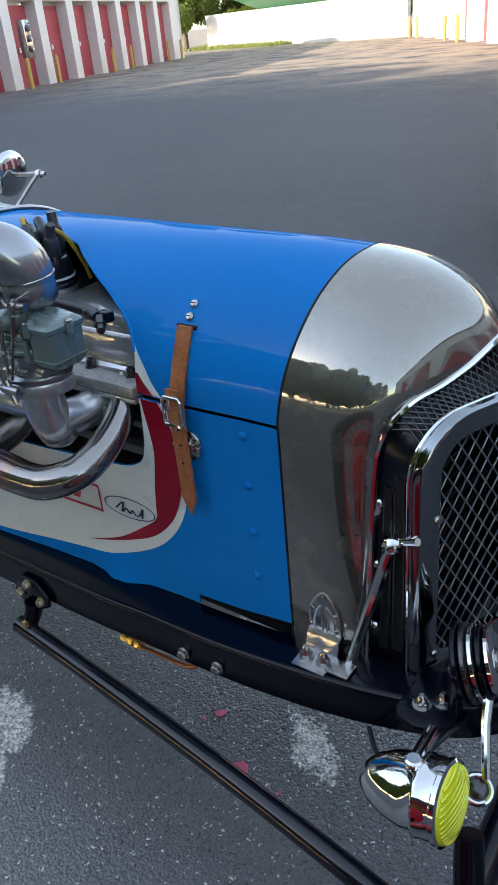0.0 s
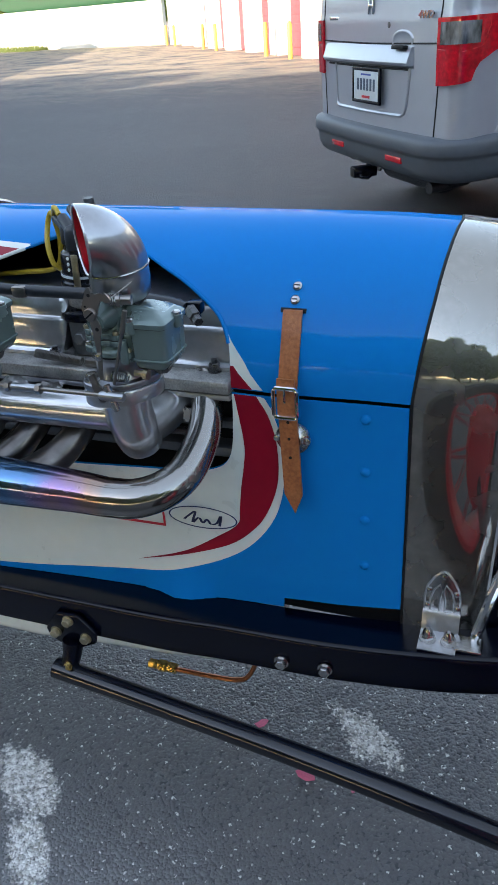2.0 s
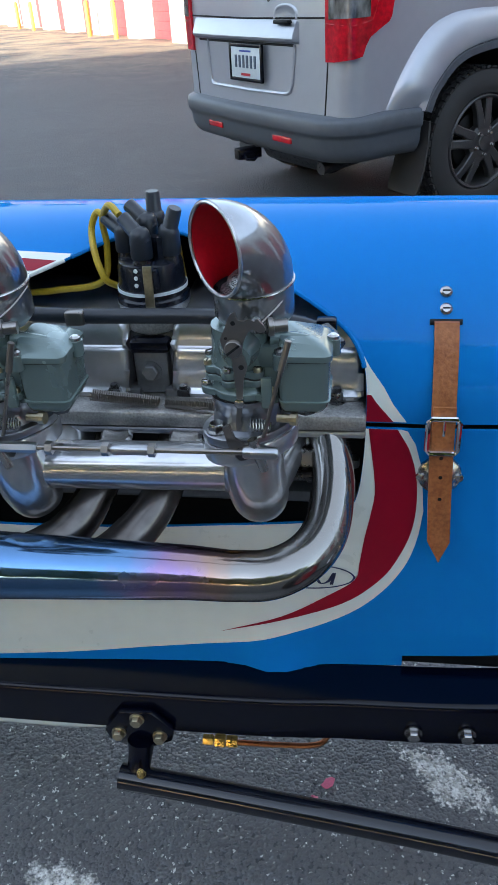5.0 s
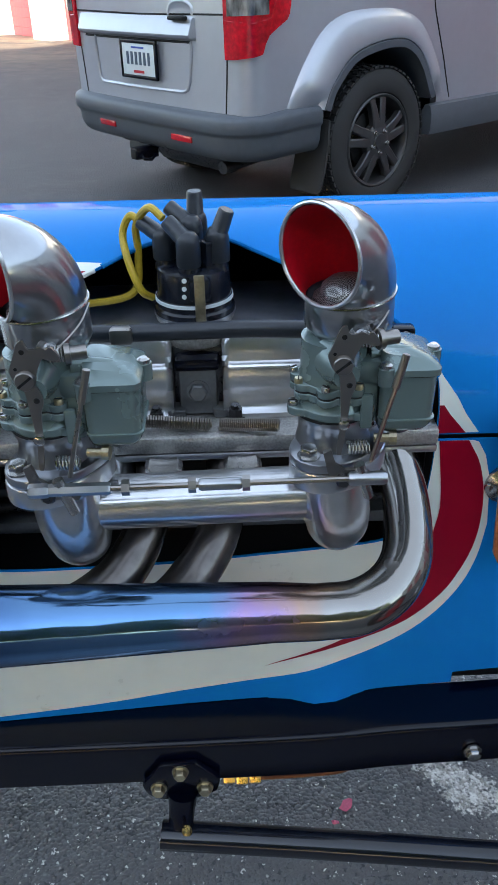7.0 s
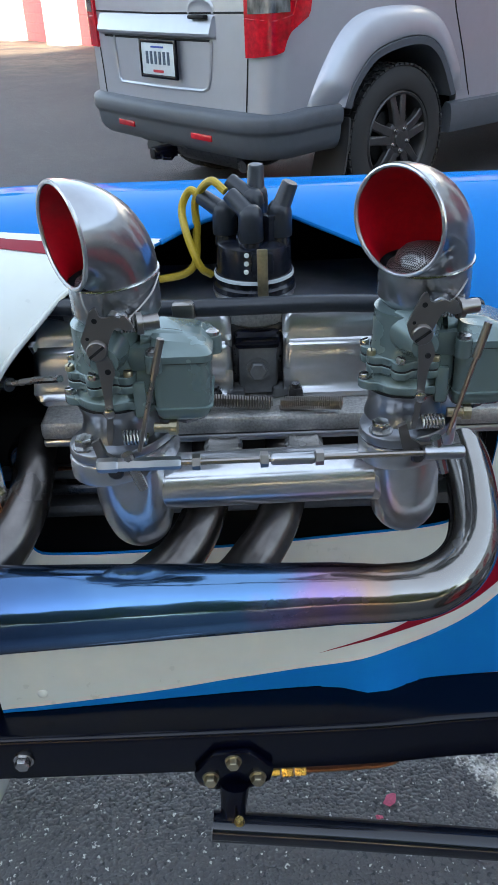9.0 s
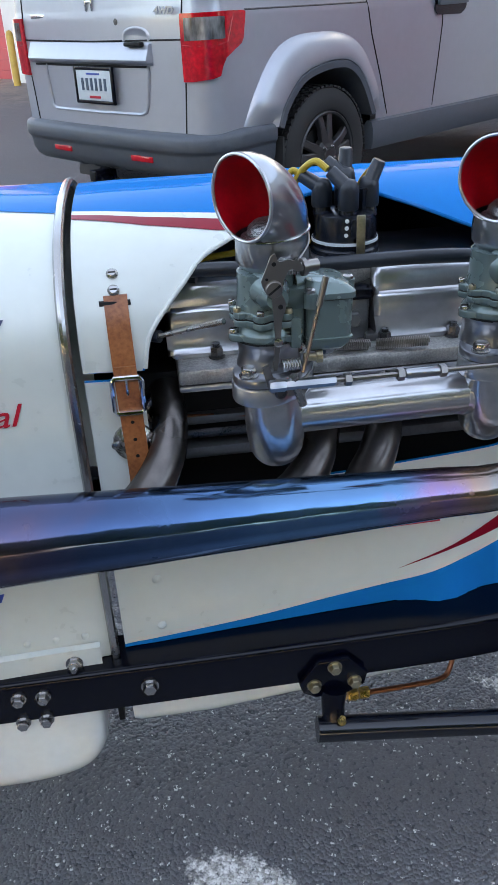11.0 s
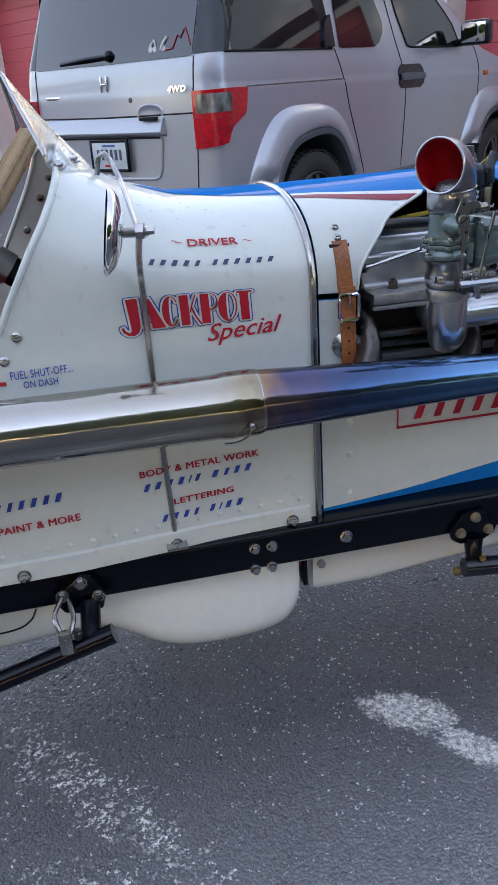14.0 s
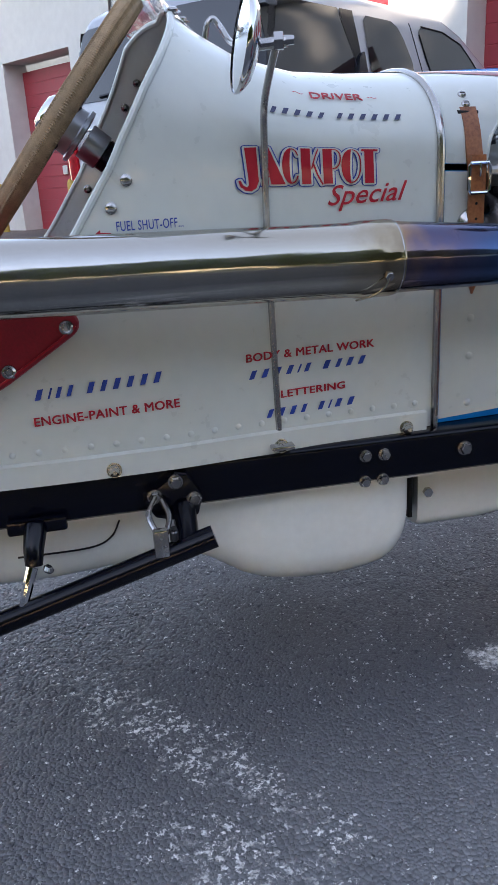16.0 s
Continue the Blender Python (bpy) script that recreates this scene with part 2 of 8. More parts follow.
def heat_tinted(name, x0, x1, stops, film):
    """Chromed pipe whose film of oxide changes colour along the pipe, in cloudy bands."""
    m = bpy.data.materials.new(name)
    nt, n, l, p = nodes_of(m)
    co = n.new("ShaderNodeTexCoord")
    sep = n.new("ShaderNodeSeparateXYZ")
    l.new(co.outputs["Object"], sep.inputs[0])
    noi = n.new("ShaderNodeTexNoise")
    noi.inputs["Scale"].default_value, noi.inputs["Detail"].default_value = 14, 4
    l.new(co.outputs["Object"], noi.inputs["Vector"])
    ma = n.new("ShaderNodeMath")
    ma.operation = "MULTIPLY_ADD"
    ma.inputs[1].default_value, ma.inputs[2].default_value = 0.22, -0.11
    l.new(noi.outputs["Fac"], ma.inputs[0])
    ad = n.new("ShaderNodeMath")
    ad.operation = "ADD"
    l.new(sep.outputs["X"], ad.inputs[0])
    l.new(ma.outputs[0], ad.inputs[1])
    mr = n.new("ShaderNodeMapRange")
    mr.inputs["From Min"].default_value, mr.inputs["From Max"].default_value = x0, x1
    l.new(ad.outputs[0], mr.inputs["Value"])
    cr = n.new("ShaderNodeValToRGB")
    e = cr.color_ramp.elements
    e[0].position, e[0].color = stops[0][0], (*stops[0][1], 1)
    e[1].position, e[1].color = stops[-1][0], (*stops[-1][1], 1)
    for q, c in stops[1:-1]:
        x = e.new(q)
        x.color = (*c, 1)
    l.new(mr.outputs[0], cr.inputs["Fac"])
    l.new(cr.outputs["Color"], p.inputs["Base Color"])
    n2 = n.new("ShaderNodeTexNoise")
    n2.inputs["Scale"].default_value = 40
    l.new(co.outputs["Object"], n2.inputs["Vector"])
    r2 = n.new("ShaderNodeMapRange")
    r2.inputs["To Min"].default_value, r2.inputs["To Max"].default_value = 0.04, 0.16
    l.new(n2.outputs["Fac"], r2.inputs["Value"])
    l.new(r2.outputs[0], p.inputs["Roughness"])
    p.inputs["Metallic"].default_value = 1
    # slight waves left by the polishing wheel, drawn out along the pipe
    mp = n.new("ShaderNodeMapping")
    mp.inputs["Scale"].default_value = (5, 45, 45)
    l.new(co.outputs["Object"], mp.inputs["Vector"])
    n3 = n.new("ShaderNodeTexNoise")
    n3.inputs["Scale"].default_value, n3.inputs["Detail"].default_value = 1.0, 3
    l.new(mp.outputs[0], n3.inputs["Vector"])
    b = n.new("ShaderNodeBump")
    b.inputs["Strength"].default_value, b.inputs["Distance"].default_value = 0.35, 0.002
    l.new(n3.outputs["Fac"], b.inputs["Height"])
    l.new(b.outputs[0], p.inputs["Normal"])
    return duo(m, film, 0.45)


HEAT = heat_tinted("heat_blued_chrome", -0.42, 0.30, (
    (0.0, (0.40, 0.27, 0.15)), (0.045, (0.30, 0.19, 0.13)), (0.10, (0.10, 0.09, 0.15)), (0.20, (0.055, 0.09, 0.18)), (0.42, (0.08, 0.17, 0.33)), (0.50, (0.10, 0.21, 0.38)),
    (0.62, (0.12, 0.25, 0.44)), (0.69, (0.30, 0.20, 0.36)), (0.75, (0.38, 0.25, 0.20)), (0.81, (0.28, 0.265, 0.25)), (0.90, (0.30, 0.29, 0.275)), (1.0, (0.36, 0.35, 0.335))), 0.17)
STRAW = heat_tinted("straw_tinted_chrome", -0.66, -0.36, (
    (0.0, (0.46, 0.45, 0.42)), (0.35, (0.44, 0.42, 0.37)), (0.62, (0.44, 0.41, 0.35)), (0.82, (0.37, 0.31, 0.22)), (0.92, (0.21, 0.16, 0.11)), (1.0, (0.30, 0.25, 0.18))), 0.07)


def asphalt(stone=False):
    """Sealed tarmac: dark binder over rounded stones, pale chips, dusty and sandy patches with light put into their
    colour, and splashes of dried white paint.
    """
    m = bpy.data.materials.new("asphalt_stone" if stone else "sealed_asphalt")
    nt, n, l, p = nodes_of(m)
    co = n.new("ShaderNodeTexCoord")

    def math_(op, a, b=None, c=None):
        x = n.new("ShaderNodeMath")
        x.operation = op
        for i, v in enumerate((a, b, c)):
            if v is None:
                continue
            if isinstance(v, (int, float)):
                x.inputs[i].default_value = v
            else:
                l.new(v, x.inputs[i])
        return x.outputs[0]

    def noise_(scale, detail=4, rough=0.5):
        x = n.new("ShaderNodeTexNoise")
        x.inputs["Scale"].default_value, x.inputs["Detail"].default_value, x.inputs["Roughness"].default_value = scale, detail, rough
        l.new(co.outputs["Object"], x.inputs["Vector"])
        return x.outputs["Fac"]

    def mixc(f, a, b):
        x = n.new("ShaderNodeMix")
        x.data_type = "RGBA"
        l.new(f, x.inputs["Factor"])
        for key, v in (("A", a), ("B", b)):
            if isinstance(v, tuple):
                x.inputs[key].default_value = (*v, 1)
            else:
                l.new(v, x.inputs[key])
        return x.outputs["Result"]

    def rng(v, a, b, c=0.0, d=1.0):
        x = n.new("ShaderNodeMapRange")
        for k, w in zip(("From Min", "From Max", "To Min", "To Max"), (a, b, c, d)):
            x.inputs[k].default_value = w
        l.new(v, x.inputs["Value"])
        return x.outputs[0]

    stones = n.new("ShaderNodeTexVoronoi")
    stones.feature = "SMOOTH_F1"
    stones.inputs["Smoothness"].default_value = 0.25
    stones.inputs["Scale"].default_value = 165
    stones.inputs["Randomness"].default_value = 1
    l.new(co.outputs["Object"], stones.inputs["Vector"])
    coarse = n.new("ShaderNodeTexVoronoi")
    coarse.inputs["Scale"].default_value = 70
    coarse.feature = "SMOOTH_F1"
    coarse.inputs["Smoothness"].default_value = 0.3
    l.new(co.outputs["Object"], coarse.inputs["Vector"])
    large, mid, tiny = noise_(0.35, 5), noise_(5, 5), noise_(300, 3)
    col = mixc(rng(large, 0.35, 0.7), *(((0.062, 0.065, 0.073), (0.085, 0.088, 0.097)) if stone else ((0.056, 0.059, 0.067), (0.074, 0.077, 0.085))))
    col = mixc(rng(mid, 0.5, 0.8, 0, 0.5), col, (0.10, 0.101, 0.104))
    col = mixc(rng(tiny, 0.55, 0.8, 0, 0.5), col, (0.034, 0.035, 0.039))
    # dusty patch beside the car, paled further in place of the sky's sheen
    spot = n.new("ShaderNodeMapping")
    spot.vector_type = "TEXTURE"
    spot.inputs["Location"].default_value = (-0.12, -0.46, 0)
    spot.inputs["Scale"].default_value = (0.95, 0.42, 1)
    l.new(co.outputs["Object"], spot.inputs["Vector"])
    away = n.new("ShaderNodeVectorMath")
    away.operation = "LENGTH"
    l.new(spot.outputs[0], away.inputs[0])
    dust_sheen = rng(math_("ADD", away.outputs["Value"], math_("MULTIPLY", mid, 0.5)), 1.3, 0.45)
    col = mixc(math_("MULTIPLY", dust_sheen, 0.8), col, (0.22, 0.221, 0.226))
    # pale chips
    sep = n.new("ShaderNodeSeparateColor")
    l.new(stones.outputs["Color"], sep.inputs[0])
    chip = math_("MULTIPLY", rng(sep.outputs[0], 0.945, 0.96), rng(stones.outputs["Distance"], 0.42, 0.30))
    col = mixc(math_("MULTIPLY", chip, 0.75), col, (0.42, 0.42, 0.40))
    if stone:
        geo = n.new("ShaderNodeNewGeometry")
        rnd = geo.outputs["Random Per Island"]
        col = mixc(rng(rnd, 0.0, 1.0, 0.0, 0.5), col, (0.042, 0.044, 0.051))
        fleck = math_("MULTIPLY", rng(rnd, 0.955, 0.957), rng(noise_(260, 2, 0.5), 0.52, 0.57))
        col = mixc(math_("MULTIPLY", fleck, 0.85), col, (0.60, 0.60, 0.58))
    # sandy drive lane far off, its colour lightened to carry the sunlit band
    posn = n.new("ShaderNodeSeparateXYZ")
    l.new(co.outputs["Object"], posn.inputs[0])
    far = rng(math_("ADD", posn.outputs["Y"], math_("MULTIPLY", mid, 6.0)), 14, 24)
    sunlit_sand = math_("MULTIPLY", far, rng(noise_(0.8, 6, 0.65), 0.34, 0.56))
    col = mixc(math_("MULTIPLY", sunlit_sand, 0.9), col, (0.33, 0.26, 0.185))
    # bare gravel and dry grass along the tree line on the other side
    dry = rng(math_("ADD", posn.outputs["Y"], math_("MULTIPLY", mid, 2.0)), -5.0, -7.5)
    col = mixc(math_("MULTIPLY", dry, 0.9), col, (0.25, 0.23, 0.165))
    under = rng(math_("ADD", posn.outputs["Y"], math_("MULTIPLY", mid, 4.0)), -7.0, -12.0)
    col = mixc(under, col, (0.06, 0.075, 0.032))
    # dried white splashes: centre x, y, turn, half length, half width, raggedness
    edge = math_("ADD", math_("MULTIPLY", noise_(26, 6, 0.7), 1.5), math_("MULTIPLY", noise_(140, 3, 0.6), 0.9))
    total, thin = None, None
    for cx, cy, turn, a, b, ragged in ((-0.13, -0.055, -33, 0.085, 0.045, 1.0), (-0.055, -0.165, -47, 0.075, 0.032, 1.0), (0.415, 0.205, -40, 0.075, 0.035, 1.6),
                                       (-0.70, -0.09, -52, 0.26, 0.045, 2.6), (-0.62, -0.36, -44, 0.20, 0.045, 2.9), (-0.78, 0.02, -50, 0.10, 0.03, 2.2)):
        mp = n.new("ShaderNodeMapping")
        mp.vector_type = "TEXTURE"
        mp.inputs["Location"].default_value = (cx, cy, 0)
        mp.inputs["Rotation"].default_value = (0, 0, radians(turn))
        mp.inputs["Scale"].default_value = (a, b, 1)
        l.new(co.outputs["Object"], mp.inputs["Vector"])
        ln = n.new("ShaderNodeVectorMath")
        ln.operation = "LENGTH"
        l.new(mp.outputs[0], ln.inputs[0])
        v = math_("SUBTRACT", math_("ADD", ln.outputs["Value"], math_("MULTIPLY", edge, ragged)), 1.2 * ragged)
        f = rng(v, 1.08, 0.82)
        if ragged < 2:
            total = f if total is None else math_("MAXIMUM", total, f)
        else:
            thin = f if thin is None else math_("MAXIMUM", thin, f)
    speck = rng(noise_(120, 5, 0.75), 0.36, 0.50)
    clump = math_("MULTIPLY", rng(noise_(95, 4, 0.75), 0.525, 0.54), rng(noise_(16, 3, 0.6), 0.36, 0.50))
    splash = math_("MAXIMUM", math_("MULTIPLY", total, speck), math_("MULTIPLY", thin, clump))
    chalk = mixc(rng(noise_(55, 4, 0.7), 0.42, 0.60), (0.36, 0.345, 0.31), (0.80, 0.79, 0.76))
    if stone:
        chalk = mixc(rng(rnd, 0.55, 1.0), chalk, (0.84, 0.83, 0.80))
    col = mixc(math_("MULTIPLY", splash, 0.95), col, chalk)
    if stone:
        l.new(rng(rnd, 0.0, 1.0, 0.34, 0.5), p.inputs["Roughness"])
        p.inputs["Specular IOR Level"].default_value = 0.8
        p.inputs["Coat Weight"].default_value = 0.8
        p.inputs["Coat Roughness"].default_value = 0.2
        l.new(col, p.inputs["Base Color"])
        b = n.new("ShaderNodeBump")
        b.inputs["Strength"].default_value, b.inputs["Distance"].default_value = 0.5, 0.0006
        l.new(noise_(900, 2), b.inputs["Height"])
        l.new(b.outputs[0], p.inputs["Normal"])
        return m
    l.new(col, p.inputs["Base Color"])
    l.new(rng(stones.outputs["Distance"], 0.1, 0.5, 0.5, 0.8), p.inputs["Roughness"])
    p.inputs["Specular IOR Level"].default_value = 0.4
    dome = lambda v: math_("SUBTRACT", 1.0, math_("MULTIPLY", v, v))
    hgt = math_("ADD", math_("MULTIPLY", dome(rng(stones.outputs["Distance"], 0.0, 0.55)), 0.55), math_("ADD", math_("MULTIPLY", dome(rng(coarse.outputs["Distance"], 0, 0.6)), 0.8), math_("MULTIPLY", tiny, 0.12)))
    b = n.new("ShaderNodeBump")
    b.inputs["Strength"].default_value, b.inputs["Distance"].default_value = 1.0, 0.0042
    l.new(hgt, b.inputs["Height"])
    l.new(b.outputs[0], p.inputs["Normal"])
    return m


ASPHALT = asphalt()
ASPHALT_STONE = asphalt(True)


# ---- mesh helpers ----
def obj(name, bm, material, parent=None, smooth=35):
    """One mesh object out of a bmesh, shaded smooth below the given angle."""
    bmesh.ops.recalc_face_normals(bm, faces=bm.faces)
    me = bpy.data.meshes.new(name)
    bm.to_mesh(me)
    bm.free()
    me.materials.append(material)
    if smooth:
        me.shade_smooth()
        me.set_sharp_from_angle(angle=radians(smooth))
    ob = new(name, me)
    if parent is not None:
        ob.parent = parent
    return ob


def part(name, bm, material, parent, label="", smooth=35):
    ob = obj(name, bm, material, parent, smooth)
    if label:
        tagged(ob, label)
    return ob


def thing(name, label, category, m=None, group="", kind=""):
    ob = new(name)
    ob.empty_display_size = 0.1
    if m is not None:
        ob.matrix_world = m
    return tagged(ob, label, category, group, kind)


def V(*a):
    return Vector(a)


def add_box(bm, c, s, bevel=0.0, rot=None, seg=2):
    r = bmesh.ops.create_cube(bm, size=1.0)
    vs = r["verts"]
    m = Matrix.Translation(c) @ (rot.to_4x4() if rot else Matrix.Identity(4)) @ Matrix.Diagonal((*s, 1))
    bmesh.ops.transform(bm, matrix=m, verts=vs)
    if bevel:
        es = list({e for v in vs for e in v.link_edges})
        bmesh.ops.bevel(bm, geom=es, offset=bevel, segments=seg, profile=0.5, affect="EDGES")
    return bm


def box(c, s, bevel=0.0, rot=None, seg=2):
    return add_box(bmesh.new(), c, s, bevel, rot, seg)


def frame_at(d):
    d = Vector(d).normalized()
    u = d.cross(V(0, 0, 1)) if abs(d.z) < 0.95 else d.cross(V(1, 0, 0))
    u.normalize()
    return d, u, d.cross(u)


def add_tube(bm, pts, r, seg=12, caps=True, squash=None):
    """A swept round bar along points; r is a number or one radius for each point."""
    pts = [Vector(q) for q in pts]
    n = len(pts)
    rs = [r] * n if isinstance(r, (int, float)) else list(r)
    rings = []
    d, u, w = frame_at(pts[1] - pts[0])
    for i, q in enumerate(pts):
        t = (pts[min(i + 1, n - 1)] - pts[max(i - 1, 0)]).normalized()
        u = (u - t * u.dot(t)).normalized()
        w = t.cross(u)
        rings.append([bm.verts.new(q + (u * math.cos(a) + w * math.sin(a) * (squash or 1)) * rs[i]) for a in (2 * math.pi * k / seg for k in range(seg))])
    for a, b in zip(rings, rings[1:]):
        for k in range(seg):
            bm.faces.new((a[k], a[(k + 1) % seg], b[(k + 1) % seg], b[k]))
    if caps:
        bm.faces.new(rings[0][::-1])
        bm.faces.new(rings[-1])
    return bm


def tube(pts, r, seg=12, caps=True):
    return add_tube(bmesh.new(), pts, r, seg, caps)


def spline(ctrl, n=8):
    """A smooth line through control points (Catmull-Rom)."""
    c = [Vector(q) for q in ctrl]
    c = [2 * c[0] - c[1]] + c + [2 * c[-1] - c[-2]]
    out = []
    for i in range(1, len(c) - 2):
        for k in range(n):
            t = k / n
            a, b, d, e = c[i - 1], c[i], c[i + 1], c[i + 2]
            out.append(0.5 * ((2 * b) + (d - a) * t + (2 * a - 5 * b + 4 * d - e) * t * t + (3 * b - a - 3 * d + e) * t ** 3))
    out.append(c[-2])
    return out


def lerp_list(vals, n):
    """n values read evenly off a shorter list."""
    out = []
    for i in range(n):
        f = i / (n - 1) * (len(vals) - 1)
        k = min(int(f), len(vals) - 2)
        out.append(vals[k] + (vals[k + 1] - vals[k]) * (f - k))
    return out


def add_lathe(bm, origin, axis, profile, seg=20, close=True):
    """Turned shape: profile rows are (distance along the axis, radius)."""
    d, u, w = frame_at(axis)
    o = Vector(origin)
    rings = []
    for a, r in profile:
        rings.append([bm.verts.new(o + d * a + (u * math.cos(t) + w * math.sin(t)) * max(r, 1e-5)) for t in (2 * math.pi * k / seg for k in range(seg))])
    for a, b in zip(rings, rings[1:]):
        for k in range(seg):
            bm.faces.new((a[k], a[(k + 1) % seg], b[(k + 1) % seg], b[k]))
    if close:
        bm.faces.new(rings[0][::-1])
        bm.faces.new(rings[-1])
    return bm


def lathe(origin, axis, profile, seg=20, close=True):
    return add_lathe(bmesh.new(), origin, axis, profile, seg, close)


def add_dome_screw(bm, at, axis, r, h):
    return add_lathe(bm, at, axis, ((-h * 0.2, r), (h * 0.35, r), (h * 0.75, r * 0.78), (h, r * 0.35)), 12)


def add_hex(bm, at, axis, r, h, dome=True):
    add_lathe(bm, at, axis, ((0, r * 1.25), (h * 0.2, r * 1.25)), 14)
    add_lathe(bm, Vector(at) + Vector(axis).normalized() * h * 0.2, axis, ((0, r), (h * 0.62, r), (h * 0.8, r * 0.85)), 6)
    return bm


def loft(rings, closed=True, caps=False, bm=None):
    bm = bm or bmesh.new()
    vs = [[bm.verts.new(q) for q in ring] for ring in rings]
    m = len(vs[0])
    for a, b in zip(vs, vs[1:]):
        for k in range(m if closed else m - 1):
            bm.faces.new((a[k], a[(k + 1) % m], b[(k + 1) % m], b[k]))
    if caps:
        bm.faces.new(vs[0][::-1])
        bm.faces.new(vs[-1])
    return bm


def prism(poly, y0, y1, plane="xz", bevel=0.0):
    """A flat outline pushed from y0 to y1 (or along the axis missing in plane)."""
    bm = bmesh.new()

    def at(a, b, c):
        return {"xz": (a, c, b), "xy": (a, b, c), "yz": (c, a, b)}[plane]
    lo = [bm.verts.new(at(a, b, y0)) for a, b in poly]
    hi = [bm.verts.new(at(a, b, y1)) for a, b in poly]
    n = len(poly)
    for k in range(n):
        bm.faces.new((lo[k], lo[(k + 1) % n], hi[(k + 1) % n], hi[k]))
    bm.faces.new(lo[::-1])
    bm.faces.new(hi)
    if bevel:
        bmesh.ops.recalc_face_normals(bm, faces=bm.faces)
        bmesh.ops.bevel(bm, geom=list(bm.edges), offset=bevel, segments=2, profile=0.5, affect="EDGES", clamp_overlap=True)
    return bm


def letters(body, size, spacing=1.0, shear=0.0, bold=0.006, heavy=0.0):
    """Flat lettering in the built-in font as a bmesh in the xy plane; heavy thickens it with shifted copies."""
    cu = bpy.data.curves.new("lettering", "FONT")
    cu.body, cu.size, cu.shear, cu.space_character = body, size, shear, spacing
    cu.resolution_u = 3
    cu.offset = bold
    ob = bpy.data.objects.new("lettering", cu)
    scene.collection.objects.link(ob)
    bpy.context.view_layer.update()
    me = bpy.data.meshes.new_from_object(ob.evaluated_get(bpy.context.evaluated_depsgraph_get()))
    bpy.data.objects.remove(ob)
    bm = bmesh.new()
    for k in range(4 if heavy else 1):
        old = len(bm.verts)
        bm.from_mesh(me)
        bm.verts.ensure_lookup_table()
        for v in bm.verts[old:]:
            v.co += Vector((heavy * (k % 2), heavy * (k // 2), 0.0003 * k))
    bpy.data.meshes.remove(me)
    return bm


# ---- the lot and its buildings ----
def gz(x, y):
    """The lot falls away gently behind the parked car."""
    return -0.006 * max(0.0, y - 5.0)


def build_ground():
    bm = bmesh.new()
    xs = [-900, -300, -120, -60, -40, -25, -15, -8, -3, 0, 3, 8, 15, 25, 40, 60, 120, 300, 900]
    ys = [-900, -300, -120, -60, -30, -15, -6, -2, 0, 2, 5, 12, 20, 30, 45, 60, 120, 300, 900]
    g = [[bm.verts.new((x, y, gz(x, min(y, 120)))) for x in xs] for y in ys]
    for a, b in zip(g, g[1:]):
        for k in range(len(xs) - 1):
            bm.faces.new((a[k], a[k + 1], b[k + 1], b[k]))
    return tagged(obj("ground", bm, ASPHALT), "dark sealed asphalt lot with pale chips and white splashes", "asphalt", kind="structure")


build_ground()


def build_stones():
    """The rounded stones that stand out of the binder beside and under the race car."""
    gen = np.random.default_rng(11)
    step = 0.0050
    xs, ys = np.arange(-1.16, 0.96, step), np.arange(-0.54, 0.62, step * 0.87)
    gx, gy = np.meshgrid(xs, ys)
    gx = gx + (np.arange(len(ys)) % 2)[:, None] * step / 2
    c = np.stack([gx.ravel(), gy.ravel()], 1) + gen.normal(0, 0.0012, (gx.size, 2))
    inset = np.minimum.reduce([c[:, 0] + 1.16, 0.96 - c[:, 0], c[:, 1] + 0.54, 0.62 - c[:, 1]])
    c = c[gen.random(len(c)) < 0.90 * np.clip(inset / 0.16, 0.0, 1.0)]
    n, k = len(c), 5
    r = gen.uniform(0.0030, 0.0060, n)
    h = gen.uniform(0.0004, 0.0019, n)
    ang = np.arange(k) * 2 * np.pi / k + gen.uniform(0, 6.28, n)[:, None]
    wob = r[:, None] * gen.uniform(0.75, 1.25, (n, k))
    ex, ey = np.cos(ang) * wob, np.sin(ang) * wob
    v = np.zeros((n, 2 * k + 1, 3))
    v[:, :k, 0], v[:, :k, 1], v[:, :k, 2] = c[:, :1] + ex, c[:, 1:] + ey, -0.0006
    v[:, k:2 * k, 0], v[:, k:2 * k, 1] = c[:, :1] + ex * 0.68, c[:, 1:] + ey * 0.68
    v[:, k:2 * k, 2] = h[:, None] * gen.uniform(0.6, 0.85, (n, k))
    v[:, 2 * k, :2] = c + gen.normal(0, 0.0003, (n, 2))
    v[:, 2 * k, 2] = h
    quad = np.array([(j, (j + 1) % k, k + (j + 1) % k, k + j) for j in range(k)]).ravel()
    tri = np.array([(k + j, k + (j + 1) % k, 2 * k) for j in range(k)]).ravel()
    one = np.concatenate([quad, tri])
    loops = (one[None, :] + (np.arange(n) * (2 * k + 1))[:, None]).ravel()
    starts = np.concatenate([np.arange(k) * 4, 4 * k + np.arange(k) * 3])
    starts = (starts[None, :] + (np.arange(n) * len(one))[:, None]).ravel()
    me = bpy.data.meshes.new("asphalt_stones")
    me.vertices.add(n * (2 * k + 1))
    me.vertices.foreach_set("co", v.ravel())
    me.loops.add(len(loops))
    me.loops.foreach_set("vertex_index", loops.astype(np.int32))
    me.polygons.add(len(starts))
    me.polygons.foreach_set("loop_start", starts.astype(np.int32))
    me.update(calc_edges=True)
    me.shade_smooth()
    me.materials.append(ASPHALT_STONE)
    return tagged(new("asphalt_stones", me), "small rounded dark stones bedded in the asphalt", "gravel", kind="stuff")


